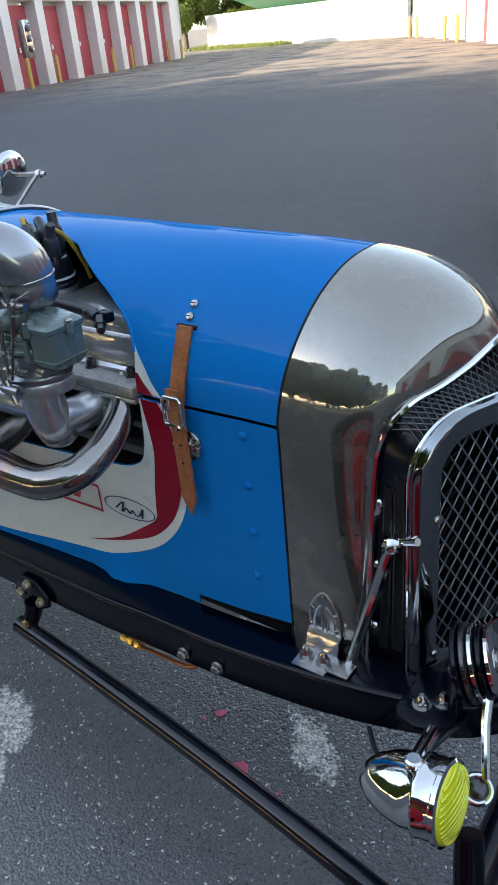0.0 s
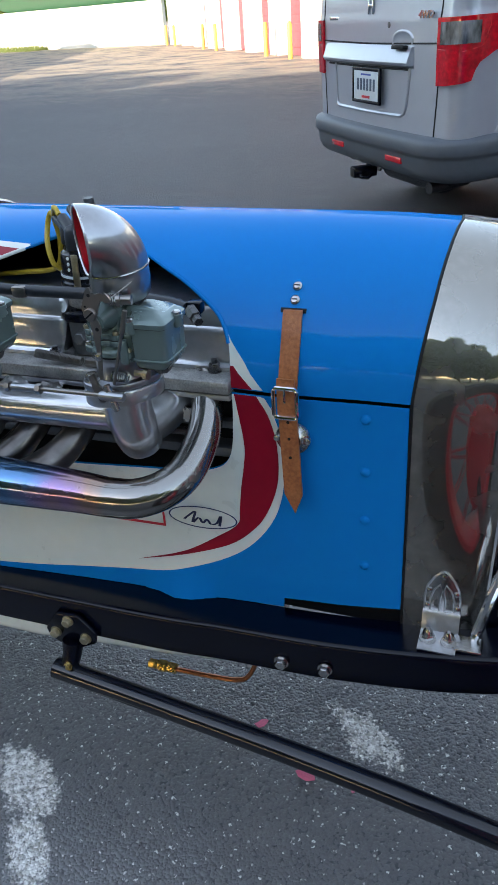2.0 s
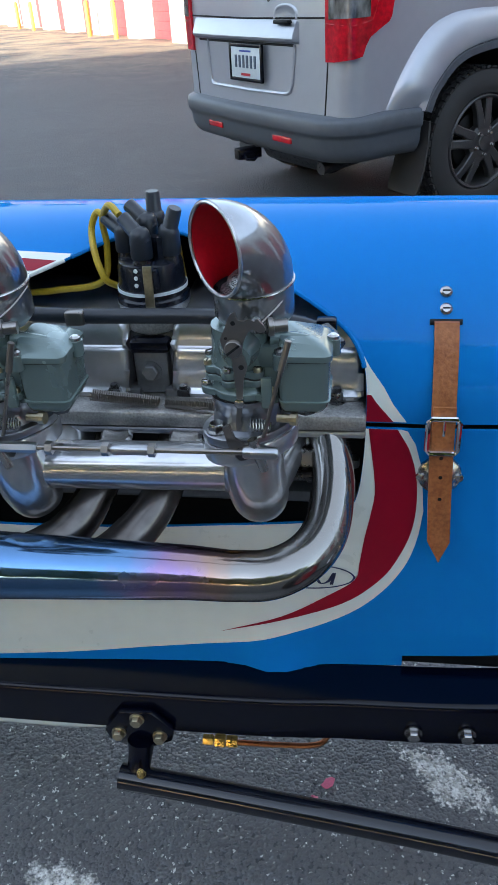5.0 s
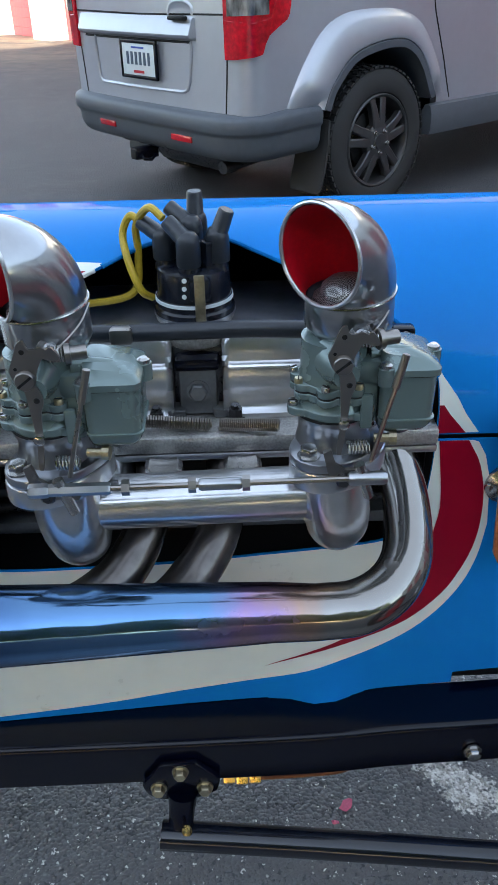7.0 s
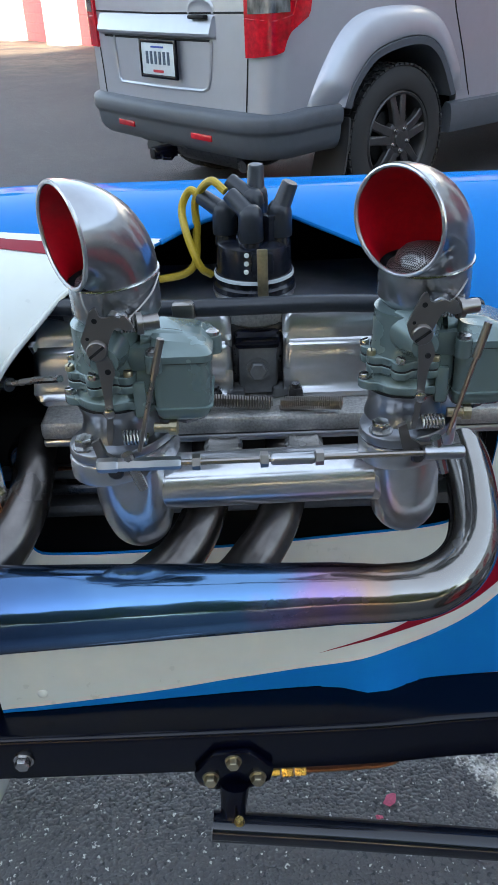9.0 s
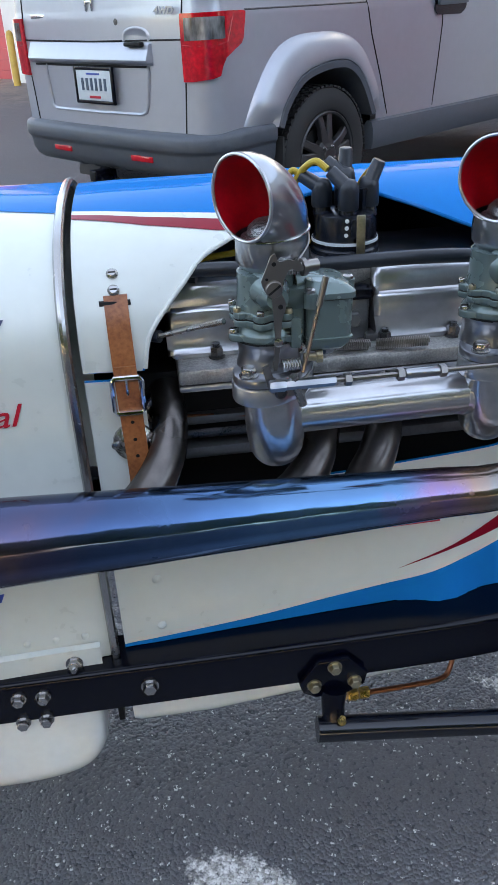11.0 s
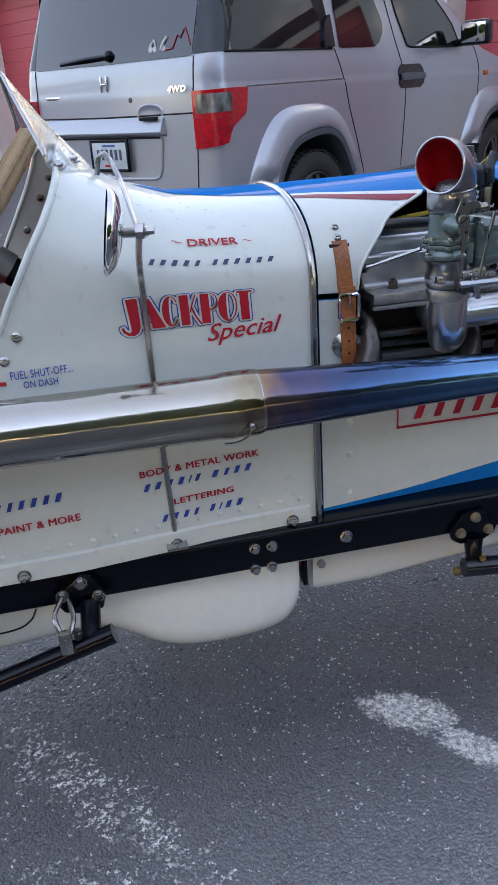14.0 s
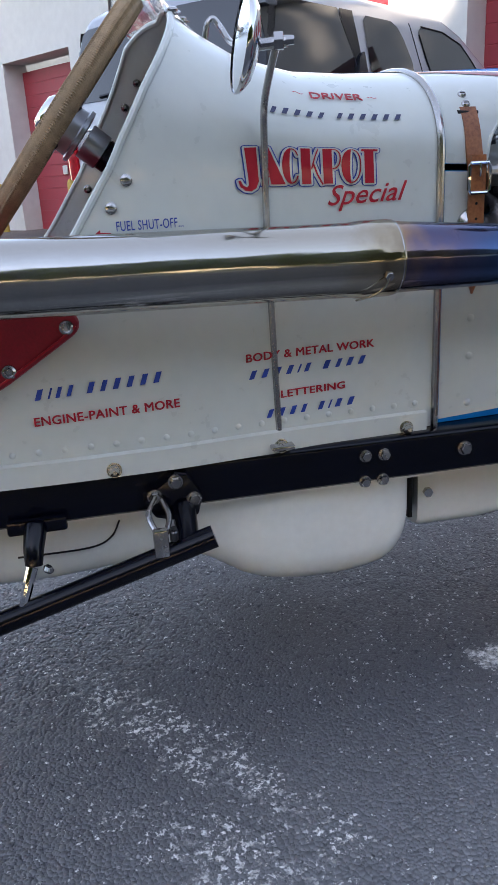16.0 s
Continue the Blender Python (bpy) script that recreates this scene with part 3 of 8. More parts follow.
build_stones()


def storage_row(name, start, direction, length, height, pitch, door_w, door_h, first, label, depth=9.0):
    """A long storage building: white wall with red roll-up doors, each with slats and yellow posts beside it."""
    d = Vector((*direction, 0)).normalized()
    nrm = V(d.y, -d.x, 0)      # outward
    rz = math.degrees(math.atan2(d.y, d.x))
    base = Vector((start[0], start[1], 0))
    mid = base + d * length / 2
    z0 = min(gz(0, base.y), gz(0, (base + d * length).y)) - 0.05
    house = thing(name, label, "storage building", pose(base.x, base.y, 0, 0, 0, rz), kind="")
    # wall as piers and lintel so that the doors sit in real openings
    bm = bmesh.new()
    edges = []
    s = first
    while s + door_w < length:
        edges.append(s)
        s += pitch
    prev = 0.0
    for e in edges + [length]:
        if e - prev > 0.01:
            add_box(bm, ((prev + e) / 2, 0.25, height / 2 + z0 / 2), (e - prev, 0.5, height - z0))
        prev = e + door_w
    add_box(bm, (length / 2, 0.252, (height + door_h) / 2), (length, 0.50, height - door_h))
    add_box(bm, (length / 2, depth, height / 2), (length, 0.3, height))
    add_box(bm, (0.152, depth / 2, height / 2), (0.3, depth, height))
    add_box(bm, (length - 0.152, depth / 2, height / 2), (0.3, depth, height))
    part("wall", bm, WALL_W, house)
    bm = bmesh.new()
    loft([[V(-0.3, -0.25, height), V(length + 0.3, -0.25, height)], [V(-0.3, depth / 2, height + 1.1), V(length + 0.3, depth / 2, height + 1.1)], [V(-0.3, depth + 0.25, height), V(length + 0.3, depth + 0.25, height)]], closed=False, bm=bm)
    bmesh.ops.solidify(bm, geom=list(bm.faces), thickness=0.12)
    part("roof", bm, WALL_W, house)
    rows_n = 14
    prof = []
    for k in range(rows_n):
        z = k * door_h / rows_n
        prof += [(0.004, z + 0.001), (-0.003, z + 0.010), (-0.003, z + door_h / rows_n - 0.010), (0.004, z + door_h / rows_n - 0.001)]
    slab = loft([[V(-door_w / 2 - 0.02, y, z) for y, z in prof], [V(door_w / 2 + 0.02, y, z) for y, z in prof]], closed=False)
    me = None
    for k, e in enumerate(edges):
        if me is None:
            dr = part("roll_door", slab, DOOR_R, house)
            me = dr.data
        else:
            dr = new("roll_door", me)
            dr.parent = house
        dr.location = (e + door_w / 2, 0.40, z0 * 0.5)
        lk = part("latch", box((0.0, -0.02, 0), (0.16, 0.03, 0.16), 0.02), WALL_W, dr)
        lk.location = (0, -0.01, 1.15)
    for k, e in enumerate(edges):
        for x in ((e - 0.12, e + door_w + 0.12) if k % 3 == 0 else ()):
            w = base + d * x + nrm * 0.35
            b = obj("bollard", lathe((0, 0, -0.05), (0, 0, 1), ((0, 0.065), (0.88, 0.065), (0.93, 0.045), (0.95, 0.01)), 12), BOLLARD)
            b.location = (w.x, w.y, gz(w.x, w.y))
            tagged(b, "yellow painted steel post beside a roll-up door", "bollard", "posts of the " + name)
    return house


storage_row("storage_building", (-17.95, 10.1), (-0.41, 0.912), 27.0, 3.1, 2.55, 1.95, 2.45, 0.35, "white metal storage building with red roll-up doors in shade")
storage_row("storage_building", (-18.6, 40.6), (0.555, -0.832), 58.0, 4.2, 3.2, 2.2, 2.93, 1.4, "white storage building with red roll-up doors behind the parked car")


def electric_box():
    t = thing("meter_box", "grey electric meter box on the storage wall between doors", "meter box", pose(-21.55, 17.93, 1.0, 0, 0, math.degrees(math.atan2(0.912, -0.41))))
    part("case", box((0, -0.16, 0.35), (0.5, 0.22, 1.1), 0.02), STEEL, t)
    for k in range(3):
        part("meter", lathe((0.0, -0.27, 0.05 + 0.3 * k), (0, -1, 0), ((0, 0.1), (0.06, 0.1), (0.1, 0.06)), 14), GREY_LENS, t)
    return t


electric_box()


def far_wall():
    t = thing("perimeter_wall", "long low white wall with a green metal roof edge", "wall", pose(-19.3, 41.2, -0.25, 0, 0, 158))
    part("wall_panel", box((10, 0.2, 1.05), (21, 0.25, 2.1), 0.02), WALL_W, t)
    bm = bmesh.new()
    loft([[V(-1, 0.0, 2.1), V(14, 0.0, 2.1)], [V(-1, 2.2, 2.9), V(14, 2.2, 2.9)]], closed=False, bm=bm)
    bmesh.ops.solidify(bm, geom=list(bm.faces), thickness=0.1)
    part("roof_edge", bm, ROOF_G, t)
    for k in range(5):
        part("vent", box((2 + 2.2 * k, 0.06, 0.5), (0.45, 0.05, 0.14), 0.01), PLASTIC, t)
    return t


far_wall()


def leaf_cloud(rng, centres, count, size):
    """Many small leaf blades scattered through overlapping lobes of a crown."""
    vs, fs = [], []
    for i in range(count):
        c, r = centres[rng.randrange(len(centres))]
        d = Vector((rng.gauss(0, 1), rng.gauss(0, 1), rng.gauss(0, 1))).normalized() * (r * (0.55 + 0.45 * rng.random() ** 0.6))
        q = Vector(c) + Vector((d.x, d.y, d.z * 0.75))
        a = Vector((rng.gauss(0, 1), rng.gauss(0, 1), rng.gauss(0, 1))).normalized()
        b = a.cross(Vector((rng.gauss(0, 1), rng.gauss(0, 1), rng.gauss(0, 1)))).normalized()
        s = size * (0.6 + 0.8 * rng.random())
        k = len(vs)
        vs += [q - a * s, q + b * s * 0.5, q + a * s, q - b * s * 0.5]
        fs.append((k, k + 1, k + 2, k + 3))
    return vs, fs


def make_tree(seed, height, spread, leaf):
    rng = random.Random(seed)
    t = thing("tree", "tall leafy tree with a ragged dark green crown", "tree", group="trees round the lot")
    bm = bmesh.new()
    top = V(rng.uniform(-0.3, 0.3), rng.uniform(-0.3, 0.3), height * 0.8)
    add_tube(bm, [V(0, 0, -0.1), V(0.02, 0.03, height * 0.2), top * 0.55, top], [0.2, 0.15, 0.11, 0.04], 9)
    centres = [(top + V(0, 0, height * 0.05), spread * 0.42)]
    for k in range(18):
        a = 2.4 * k + rng.uniform(-0.4, 0.4)
        z = height * (0.08 + 0.05 * k)
        reach = spread * (1.0 - 0.042 * k) * rng.uniform(0.6, 1.0)
        o = top * (z / top.z)
        e = o + V(math.cos(a) * reach, math.sin(a) * reach, reach * 0.35)
        add_tube(bm, [o - V(0, 0, 0.3), (o + e) / 2 + V(0, 0, 0.05), e], [0.06, 0.04, 0.012], 6)
        centres.append((e, spread * rng.uniform(0.26, 0.42)))
        centres.append(((o + e) / 2 + V(0, 0, 0.3), spread * 0.3))
    part("trunk", bm, BARK, t)
    vs, fs = leaf_cloud(rng, centres, 38000, leaf)
    me = bpy.data.meshes.new("crown")
    me.from_pydata(vs, [], fs)
    me.materials.append(LEAF)
    c = new("crown", me)
    c.parent = t
    return t


tree_a = make_tree(3, 9.5, 3.0, 0.115)
tree_b = make_tree(8, 11.0, 3.3, 0.12)
tree_a.matrix_world = pose(-9.0, -13.5, 0)
tree_b.matrix_world = pose(-14.5, -12.5, 0, 0, 0, 60)
rt = random.Random(21)
for x, y, which, k in ((-4.5, -14.5, tree_b, 0.85), (0.5, -15.5, tree_a, 0.95), (5.0, -16.0, tree_b, 0.8), (-19.5, -12.0, tree_a, 1.1), (-24.5, -9.5, tree_b, 1.0), (-29.0, -6.0, tree_a, 1.05),
                       (-11.5, -17.5, tree_b, 1.1), (-2.0, -19.0, tree_a, 1.2), (-17.0, -17.0, tree_a, 1.15), (-24.0, -15.0, tree_b, 1.1),
                       (-7.0, -15.8, tree_a, 1.0), (3.0, -14.2, tree_b, 0.75), (11.0, -17.0, tree_a, 0.8), (15.0, -18.5, tree_b, 0.85), (20.0, -19.0, tree_a, 0.9), (7.6, -15.2, tree_a, 0.9), (-12.0, -13.0, tree_b, 0.95), (-21.8, -10.6, tree_b, 0.95), (-1.8, -15.2, tree_a, 0.9), (-27.0, -8.5, tree_a, 0.95), (-32.0, -2.0, tree_b, 1.0),
                       # unseen taller trees, added to throw shade on the near storage wall
                       (-16.0, -21.0, tree_b, 1.3), (-10.5, -22.0, tree_a, 1.45), (-5.5, -21.0, tree_b, 1.3), (-1.0, -22.5, tree_a, 1.5), (4.0, -20.5, tree_b, 1.3), (8.5, -21.5, tree_a, 1.4), (-18.5, -19.0, tree_b, 1.6),
                       (-33.0, 50.0, tree_b, 0.8), (-37.5, 52.0, tree_a, 1.0), (-29.0, 55.0, tree_a, 0.95), (-25.0, 51.0, tree_b, 0.75), (-21.0, 54.0, tree_a, 0.9), (-41.0, 48.0, tree_b, 0.9), (-17.0, 58.0, tree_b, 1.0), (-45.0, 54.0, tree_a, 1.1)):
    copy_thing(which, pose(x, y, gz(x, y) - 0.05, 0, 0, rt.uniform(0, 360)) @ Matrix.Diagonal((k, k, k, 1)))


def verge():
    """Rough grass along the far edge of the lot."""
    rng = random.Random(5)
    vs, fs = [], []
    for i in range(5000):
        x, y = rng.uniform(-40, -28.5), 0
        y = 45.2 - (x + 30) * 0.42 + rng.gauss(0, 0.9)
        h, a, w = rng.uniform(0.1, 0.35), rng.uniform(0, 6.28), 0.03
        z = gz(x, y)
        k = len(vs)
        vs += [V(x - w * math.cos(a), y - w * math.sin(a), z - 0.02), V(x + w * math.cos(a), y + w * math.sin(a), z - 0.02), V(x + rng.uniform(-0.1, 0.1), y + rng.uniform(-0.1, 0.1), z + h)]
        fs.append((k, k + 1, k + 2))
    me = bpy.data.meshes.new("grass")
    me.from_pydata(vs, [], fs)
    me.materials.append(GRASS)
    return tagged(new("grass", me), "sunlit rough grass along the edge of the lot", "grass", kind="stuff")


verge()


# ---- the race car: body surface ----
YC = 0.26           # centre line of the car
ZB = 0.395          # foot of the body sides
# station x, half width, shoulder height, top height, roundness
STATIONS = ((-1.10, 0.262, 0.79, 1.08, 2.4), (-0.80, 0.268, 0.79, 1.08, 2.4), (-0.66, 0.264, 0.79, 1.035, 2.4), (-0.58, 0.256, 0.79, 0.968, 2.4), (-0.52, 0.250, 0.79, 0.932, 2.4),
            (-0.44, 0.243, 0.785, 0.910, 2.4), (-0.36, 0.238, 0.78, 0.905, 2.4), (-0.27, 0.235, 0.775, 0.904, 2.4), (-0.255, 0.221, 0.772, 0.903, 2.4),
            (-0.22, 0.220, 0.77, 0.905, 2.4), (0.0, 0.204, 0.755, 0.909, 2.2), (0.335, 0.186, 0.74, 0.911, 2.0), (0.43, 0.182, 0.74, 0.910, 2.0), (0.52, 0.178, 0.738, 0.906, 2.0), (0.60, 0.176, 0.735, 0.902, 2.0))


def station(x):
    for a, b in zip(STATIONS, STATIONS[1:]):
        if x <= b[0]:
            f = max(0.0, (x - a[0]) / (b[0] - a[0]))
            return [p + (q - p) * f for p, q in zip(a[1:], b[1:])]
    return list(STATIONS[-1][1:])


def skin(x, s, off=0.0):
    """A point of the body: s runs 0 (foot of the near side), 0.5 (shoulder), 1 (ridge) to 2 (far foot); off lifts it outwards."""
    w, zs, t, n = station(x)
    far = s > 1
    s = 2 - s if far else s
    if s <= 0.5:
        y, z, ny, nz = w, ZB + (zs - ZB) * s / 0.5, 1.0, 0.0
    else:
        a = (s - 0.5) * math.pi
        c, d = max(math.cos(a), 1e-9), max(math.sin(a), 1e-9)
        y, z = w * c ** (2 / n), zs + (t - zs) * d ** (2 / n)
        ny, nz = c / w, d / (t - zs)
        k = math.hypot(ny, nz)
        ny, nz = ny / k, nz / k
    y, z = y + off * ny, z + off * nz
    return Vector((x, YC + y if far else YC - y, z))


def curve_at(table, x):
    """Reads a table of (x, value) rows, straight between them."""
    if x <= table[0][0]:
        return table[0][1]
    for a, b in zip(table, table[1:]):
        if x <= b[0]:
            return a[1] + (b[1] - a[1]) * (x - a[0]) / max(b[0] - a[0], 1e-9)
    return table[-1][1]


def smooth_table(table, n=6):
    return [(q.x, q.y) for q in spline([(a, b, 0) for a, b in table], n)]


def sheet(cols, off=0.0, thick=0.0, rows=24):
    """A piece of skin: cols are (x, s from, s to)."""
    bm = bmesh.new()
    grid = []
    for x, a, b in cols:
        grid.append([bm.verts.new(skin(x, a + (b - a) * k / rows, off)) for k in range(rows + 1)])
    for p, q in zip(grid, grid[1:]):
        for k in range(rows):
            bm.faces.new((p[k], q[k], q[k + 1], p[k + 1]))
    bmesh.ops.remove_doubles(bm, verts=bm.verts, dist=1e-6)
    bmesh.ops.recalc_face_normals(bm, faces=bm.faces)
    if thick:
        mid = sum((f.normal.y for f in bm.faces if f.calc_center_median().y < YC), 0.0)
        if mid > 0:
            bmesh.ops.reverse_faces(bm, faces=bm.faces)
        bmesh.ops.solidify(bm, geom=list(bm.faces), thickness=thick)
    return bm


def ribbon(edge_a, edge_b, off):
    """A painted shape between two lines of (x, s)."""
    bm = bmesh.new()
    grid = []
    for (xa, sa), (xb, sb) in zip(edge_a, edge_b):
        grid.append([bm.verts.new(skin(xa + (xb - xa) * k / 6, sa + (sb - sa) * k / 6, off)) for k in range(7)])
    for p, q in zip(grid, grid[1:]):
        for k in range(6):
            bm.faces.new((p[k], q[k], q[k + 1], p[k + 1]))
    bmesh.ops.remove_doubles(bm, verts=bm.verts, dist=1e-6)
    return bm


HOLE_TOP = smooth_table(((-0.197, 0.45), (-0.196, 0.47), (-0.192, 0.510), (-0.186, 0.556), (-0.171, 0.605), (-0.147, 0.668), (-0.124, 0.728), (-0.096, 0.765), (-0.070, 0.795), (-0.044, 0.826), (-0.02, 0.858), (0.003, 0.882),
                         (0.035, 0.897), (0.07, 0.885), (0.10, 0.848), (0.13, 0.812), (0.164, 0.772), (0.196, 0.737), (0.236, 0.682), (0.253, 0.645), (0.262, 0.60), (0.2645, 0.55), (0.265, 0.48)), 4)
HOLE_FOOT = smooth_table(((-0.197, 0.484), (-0.1955, 0.38), (-0.185, 0.31), (-0.15, 0.294), (0.0, 0.294), (0.10, 0.302), (0.20, 0.312), (0.235, 0.325), (0.252, 0.345), (0.260, 0.38), (0.264, 0.44), (0.265, 0.49)), 4)
SPLIT = 0.495

race_car = thing("race_car", "vintage single-seat race car in blue, white and red enamel", "race car", pose(0, 0, 0))


def hood_cols():
    cols = [(-0.256 + 0.0597 * k / 4, SPLIT, 2.0) for k in range(4)]
    for x, s in HOLE_TOP:
        cols.append((x, max(s, SPLIT), 2.0))
    cols += [(0.2655 + (0.487 - 0.2655) * k / 8, SPLIT, 2.0) for k in range(9)]
    return cols


def build_hood():
    hood = part("hood", sheet(hood_cols(), 0, 0.0022, 60), BLUE, race_car, "blue enamelled hood with a cut-out over the engine")
    # ridge part reaches on to the curved joint of the shell
    bm = bmesh.new()
    grid = []
    for k in range(61):
        s = SPLIT + (2 - SPLIT) * k / 60
        grid.append([bm.verts.new(skin(0.487 + (joint_x(s) - 0.002 - 0.487) * j / 4, s)) for j in range(5)])
    for p, q in zip(grid, grid[1:]):
        for j in range(4):
            bm.faces.new((p[j], p[j + 1], q[j + 1], q[j]))
    bmesh.ops.remove_doubles(bm, verts=bm.verts, dist=1e-6)
    part("hood_nose", bm, BLUE, hood)
    # white rear with a red flash
    line = ((-0.256, 0.905), (-0.18, 0.872), (-0.10, 0.846), (-0.03, 0.83))
    cols = []
    for k in range(40):
        x = -0.256 + 0.0595 * k / 8 if k < 8 else -0.1965 + (k - 8) / 31 * (0.1665)
        lo = SPLIT if x < -0.1968 else max(SPLIT, curve_at(HOLE_TOP, x))
        cols.append((x, lo + 0.001, max(lo + 0.001, curve_at(line, x))))
    part("white_paint", sheet(cols, 0.0008, 0, 16), WHITE, hood)
    a = [(-0.256 + k / 20 * 0.20, curve_at(((-0.256, 0.888), (-0.18, 0.853), (-0.10, 0.825), (-0.05, 0.812)), -0.256 + k / 20 * 0.20)) for k in range(21)]
    b = [(x, max(min(s, curve_at(((-0.256, 0.872), (-0.18, 0.826), (-0.10, 0.790), (-0.05, 0.79)), x)), min(s, curve_at(HOLE_TOP, x) if x > -0.197 else 0))) for x, s in a]
    part("red_flash", ribbon(a, b, 0.0016), MAROON, hood)
    # rolled edge of the cut-out
    for keep, m in ((lambda x: x <= -0.046, WHITE), (lambda x: x >= -0.046, BLUE)):
        pts = [skin(x, s, 0.0) for x, s in HOLE_TOP if keep(x) and s > SPLIT and x < 0.262]
        part("rolled_edge", tube(pts, 0.0026, 8), m, hood)
    # white and red round the front of the cut-out
    ed = [(x, s) for x, s in HOLE_TOP if x > 0.2 and SPLIT <= s <= 0.635]
    outer = ((0.497, 0.306), (0.53, 0.292), (0.564, 0.282), (0.60, 0.268), (0.635, 0.257))
    part("white_paint", ribbon([(x + 0.0004, s) for x, s in ed], [(max(x + 0.0004, curve_at(outer, s)), s) for x, s in ed], 0.0008), WHITE, hood)
    red = ((0.497, 0.293), (0.532, 0.276), (0.562, 0.2648))
    ed = [(x, s) for x, s in ed if s <= 0.562]
    part("red_flash", ribbon([(x + 0.0004, s) for x, s in ed], [(max(x + 0.0004, curve_at(red, s)), s) for x, s in ed], 0.0016), MAROON, hood)
    return hood


def joint_x(s):
    s = 2 - s if s > 1 else s
    return curve_at(((0, 0.486), (0.5, 0.488), (0.6, 0.494), (0.72, 0.502), (0.86, 0.509), (1.0, 0.515)), s)


def foot(x):
    return curve_at(((-0.256, 0.0), (0.10, 0.0), (0.145, -0.025), (0.185, -0.025), (0.215, 0.0), (0.318, 0.0), (0.3182, 0.024), (0.40, 0.028), (0.484, 0.04)), x)


def build_side_panel():
    xs = sorted(set([-0.256 + 0.059 * k / 5 for k in range(6)] + [x for x, s in HOLE_FOOT] + [0.266 + (0.484 - 0.266) * k / 20 for k in range(21)] + [0.145, 0.185, 0.215, 0.318, 0.3182]))

    def top(x):
        if x < -0.197:
            return 0.484
        if x > 0.265:
            return 0.487
        return min(0.487, curve_at(HOLE_FOOT, x))
    bm = sheet([(x, foot(x), top(x)) for x in xs], 0, 0.002, 14)
    # a bulge in the sheet over the frame where it was knocked out
    def knocked(bm):
        for v in bm.verts:
            if v.co.z < 0.45:
                v.co.y -= 0.018 * math.exp(-((v.co.x - 0.165) / 0.035) ** 2) * max(0, (0.45 - v.co.z) / 0.06) ** 1.2
        return bm
    knocked(bm)
    panel = part("side_panel", bm, BLUE, race_car, "blue lower side panel with a white sweep")
    lo = smooth_table(((-0.256, 0.008), (-0.1, 0.018), (0.0, 0.032), (0.072, 0.043), (0.132, 0.053), (0.196, 0.08), (0.252, 0.122), (0.288, 0.17), (0.312, 0.225), (0.324, 0.28), (0.329, 0.34)), 4)
    hi = ((0.265, 0.487), (0.306, 0.487), (0.316, 0.462), (0.324, 0.42), (0.329, 0.34))
    cols = [(x, curve_at(lo, x), max(curve_at(lo, x), min(top(x), curve_at(hi, x) if x > 0.265 else 1) - 0.0015)) for x in sorted(set([x for x, s in lo] + xs)) if x <= 0.329]
    part("white_paint", knocked(sheet(cols, 0.0008, 0, 18)), WHITE, panel)
    o = smooth_table(((0.098, 0.075), (0.172, 0.103), (0.244, 0.145), (0.284, 0.195), (0.305, 0.245), (0.319, 0.31), (0.3205, 0.384), (0.312, 0.444), (0.297, 0.486)), 5)
    i = smooth_table(((0.0985, 0.0755), (0.172, 0.112), (0.225, 0.160), (0.258, 0.198), (0.263, 0.235), (0.2675, 0.285), (0.2735, 0.335), (0.2765, 0.385), (0.268, 0.486)), 5)
    part("red_flash", knocked(ribbon(o, i, 0.0016)), MAROON, panel)
    for z in (0.711, 0.637, 0.564, 0.490):
        part("rivet", add_dome_screw(bmesh.new(), skin(0.433, 0.5 * (z - ZB) / 0.345), (0, -1, 0), 0.0065, 0.004), BLUE, panel)
    for z in (0.495, 0.422, 0.552):
        bm = bmesh.new()
        add_dome_screw(bm, skin(-0.208, 0.5 * (z - ZB) / 0.375), (0, -1, 0), 0.006, 0.004)
        part("rivet", bm, WHITE, panel)
    # far side panel, plain
    part("far_side_panel", sheet([(-0.256 + 0.74 * k / 8, 2.0, 1.51) for k in range(9)], 0, 0.002, 6), BLUE, race_car)
    return panel



hood = build_hood()
panel = build_side_panel()


COWL_RIM = smooth_table(((0.34, -0.80), (0.384, -0.772), (0.476, -0.722), (0.56, -0.674), (0.668, -0.634), (0.8, -0.612), (1.0, -0.606)), 8)


def rim_x(s):
    """Where the cowl ends at the cockpit."""
    back = 0.032 * min(1.0, max(0.0, s - 1.02) / 0.2)
    s = 2 - s if s > 1 else s
    return -back + curve_at(COWL_RIM, s)


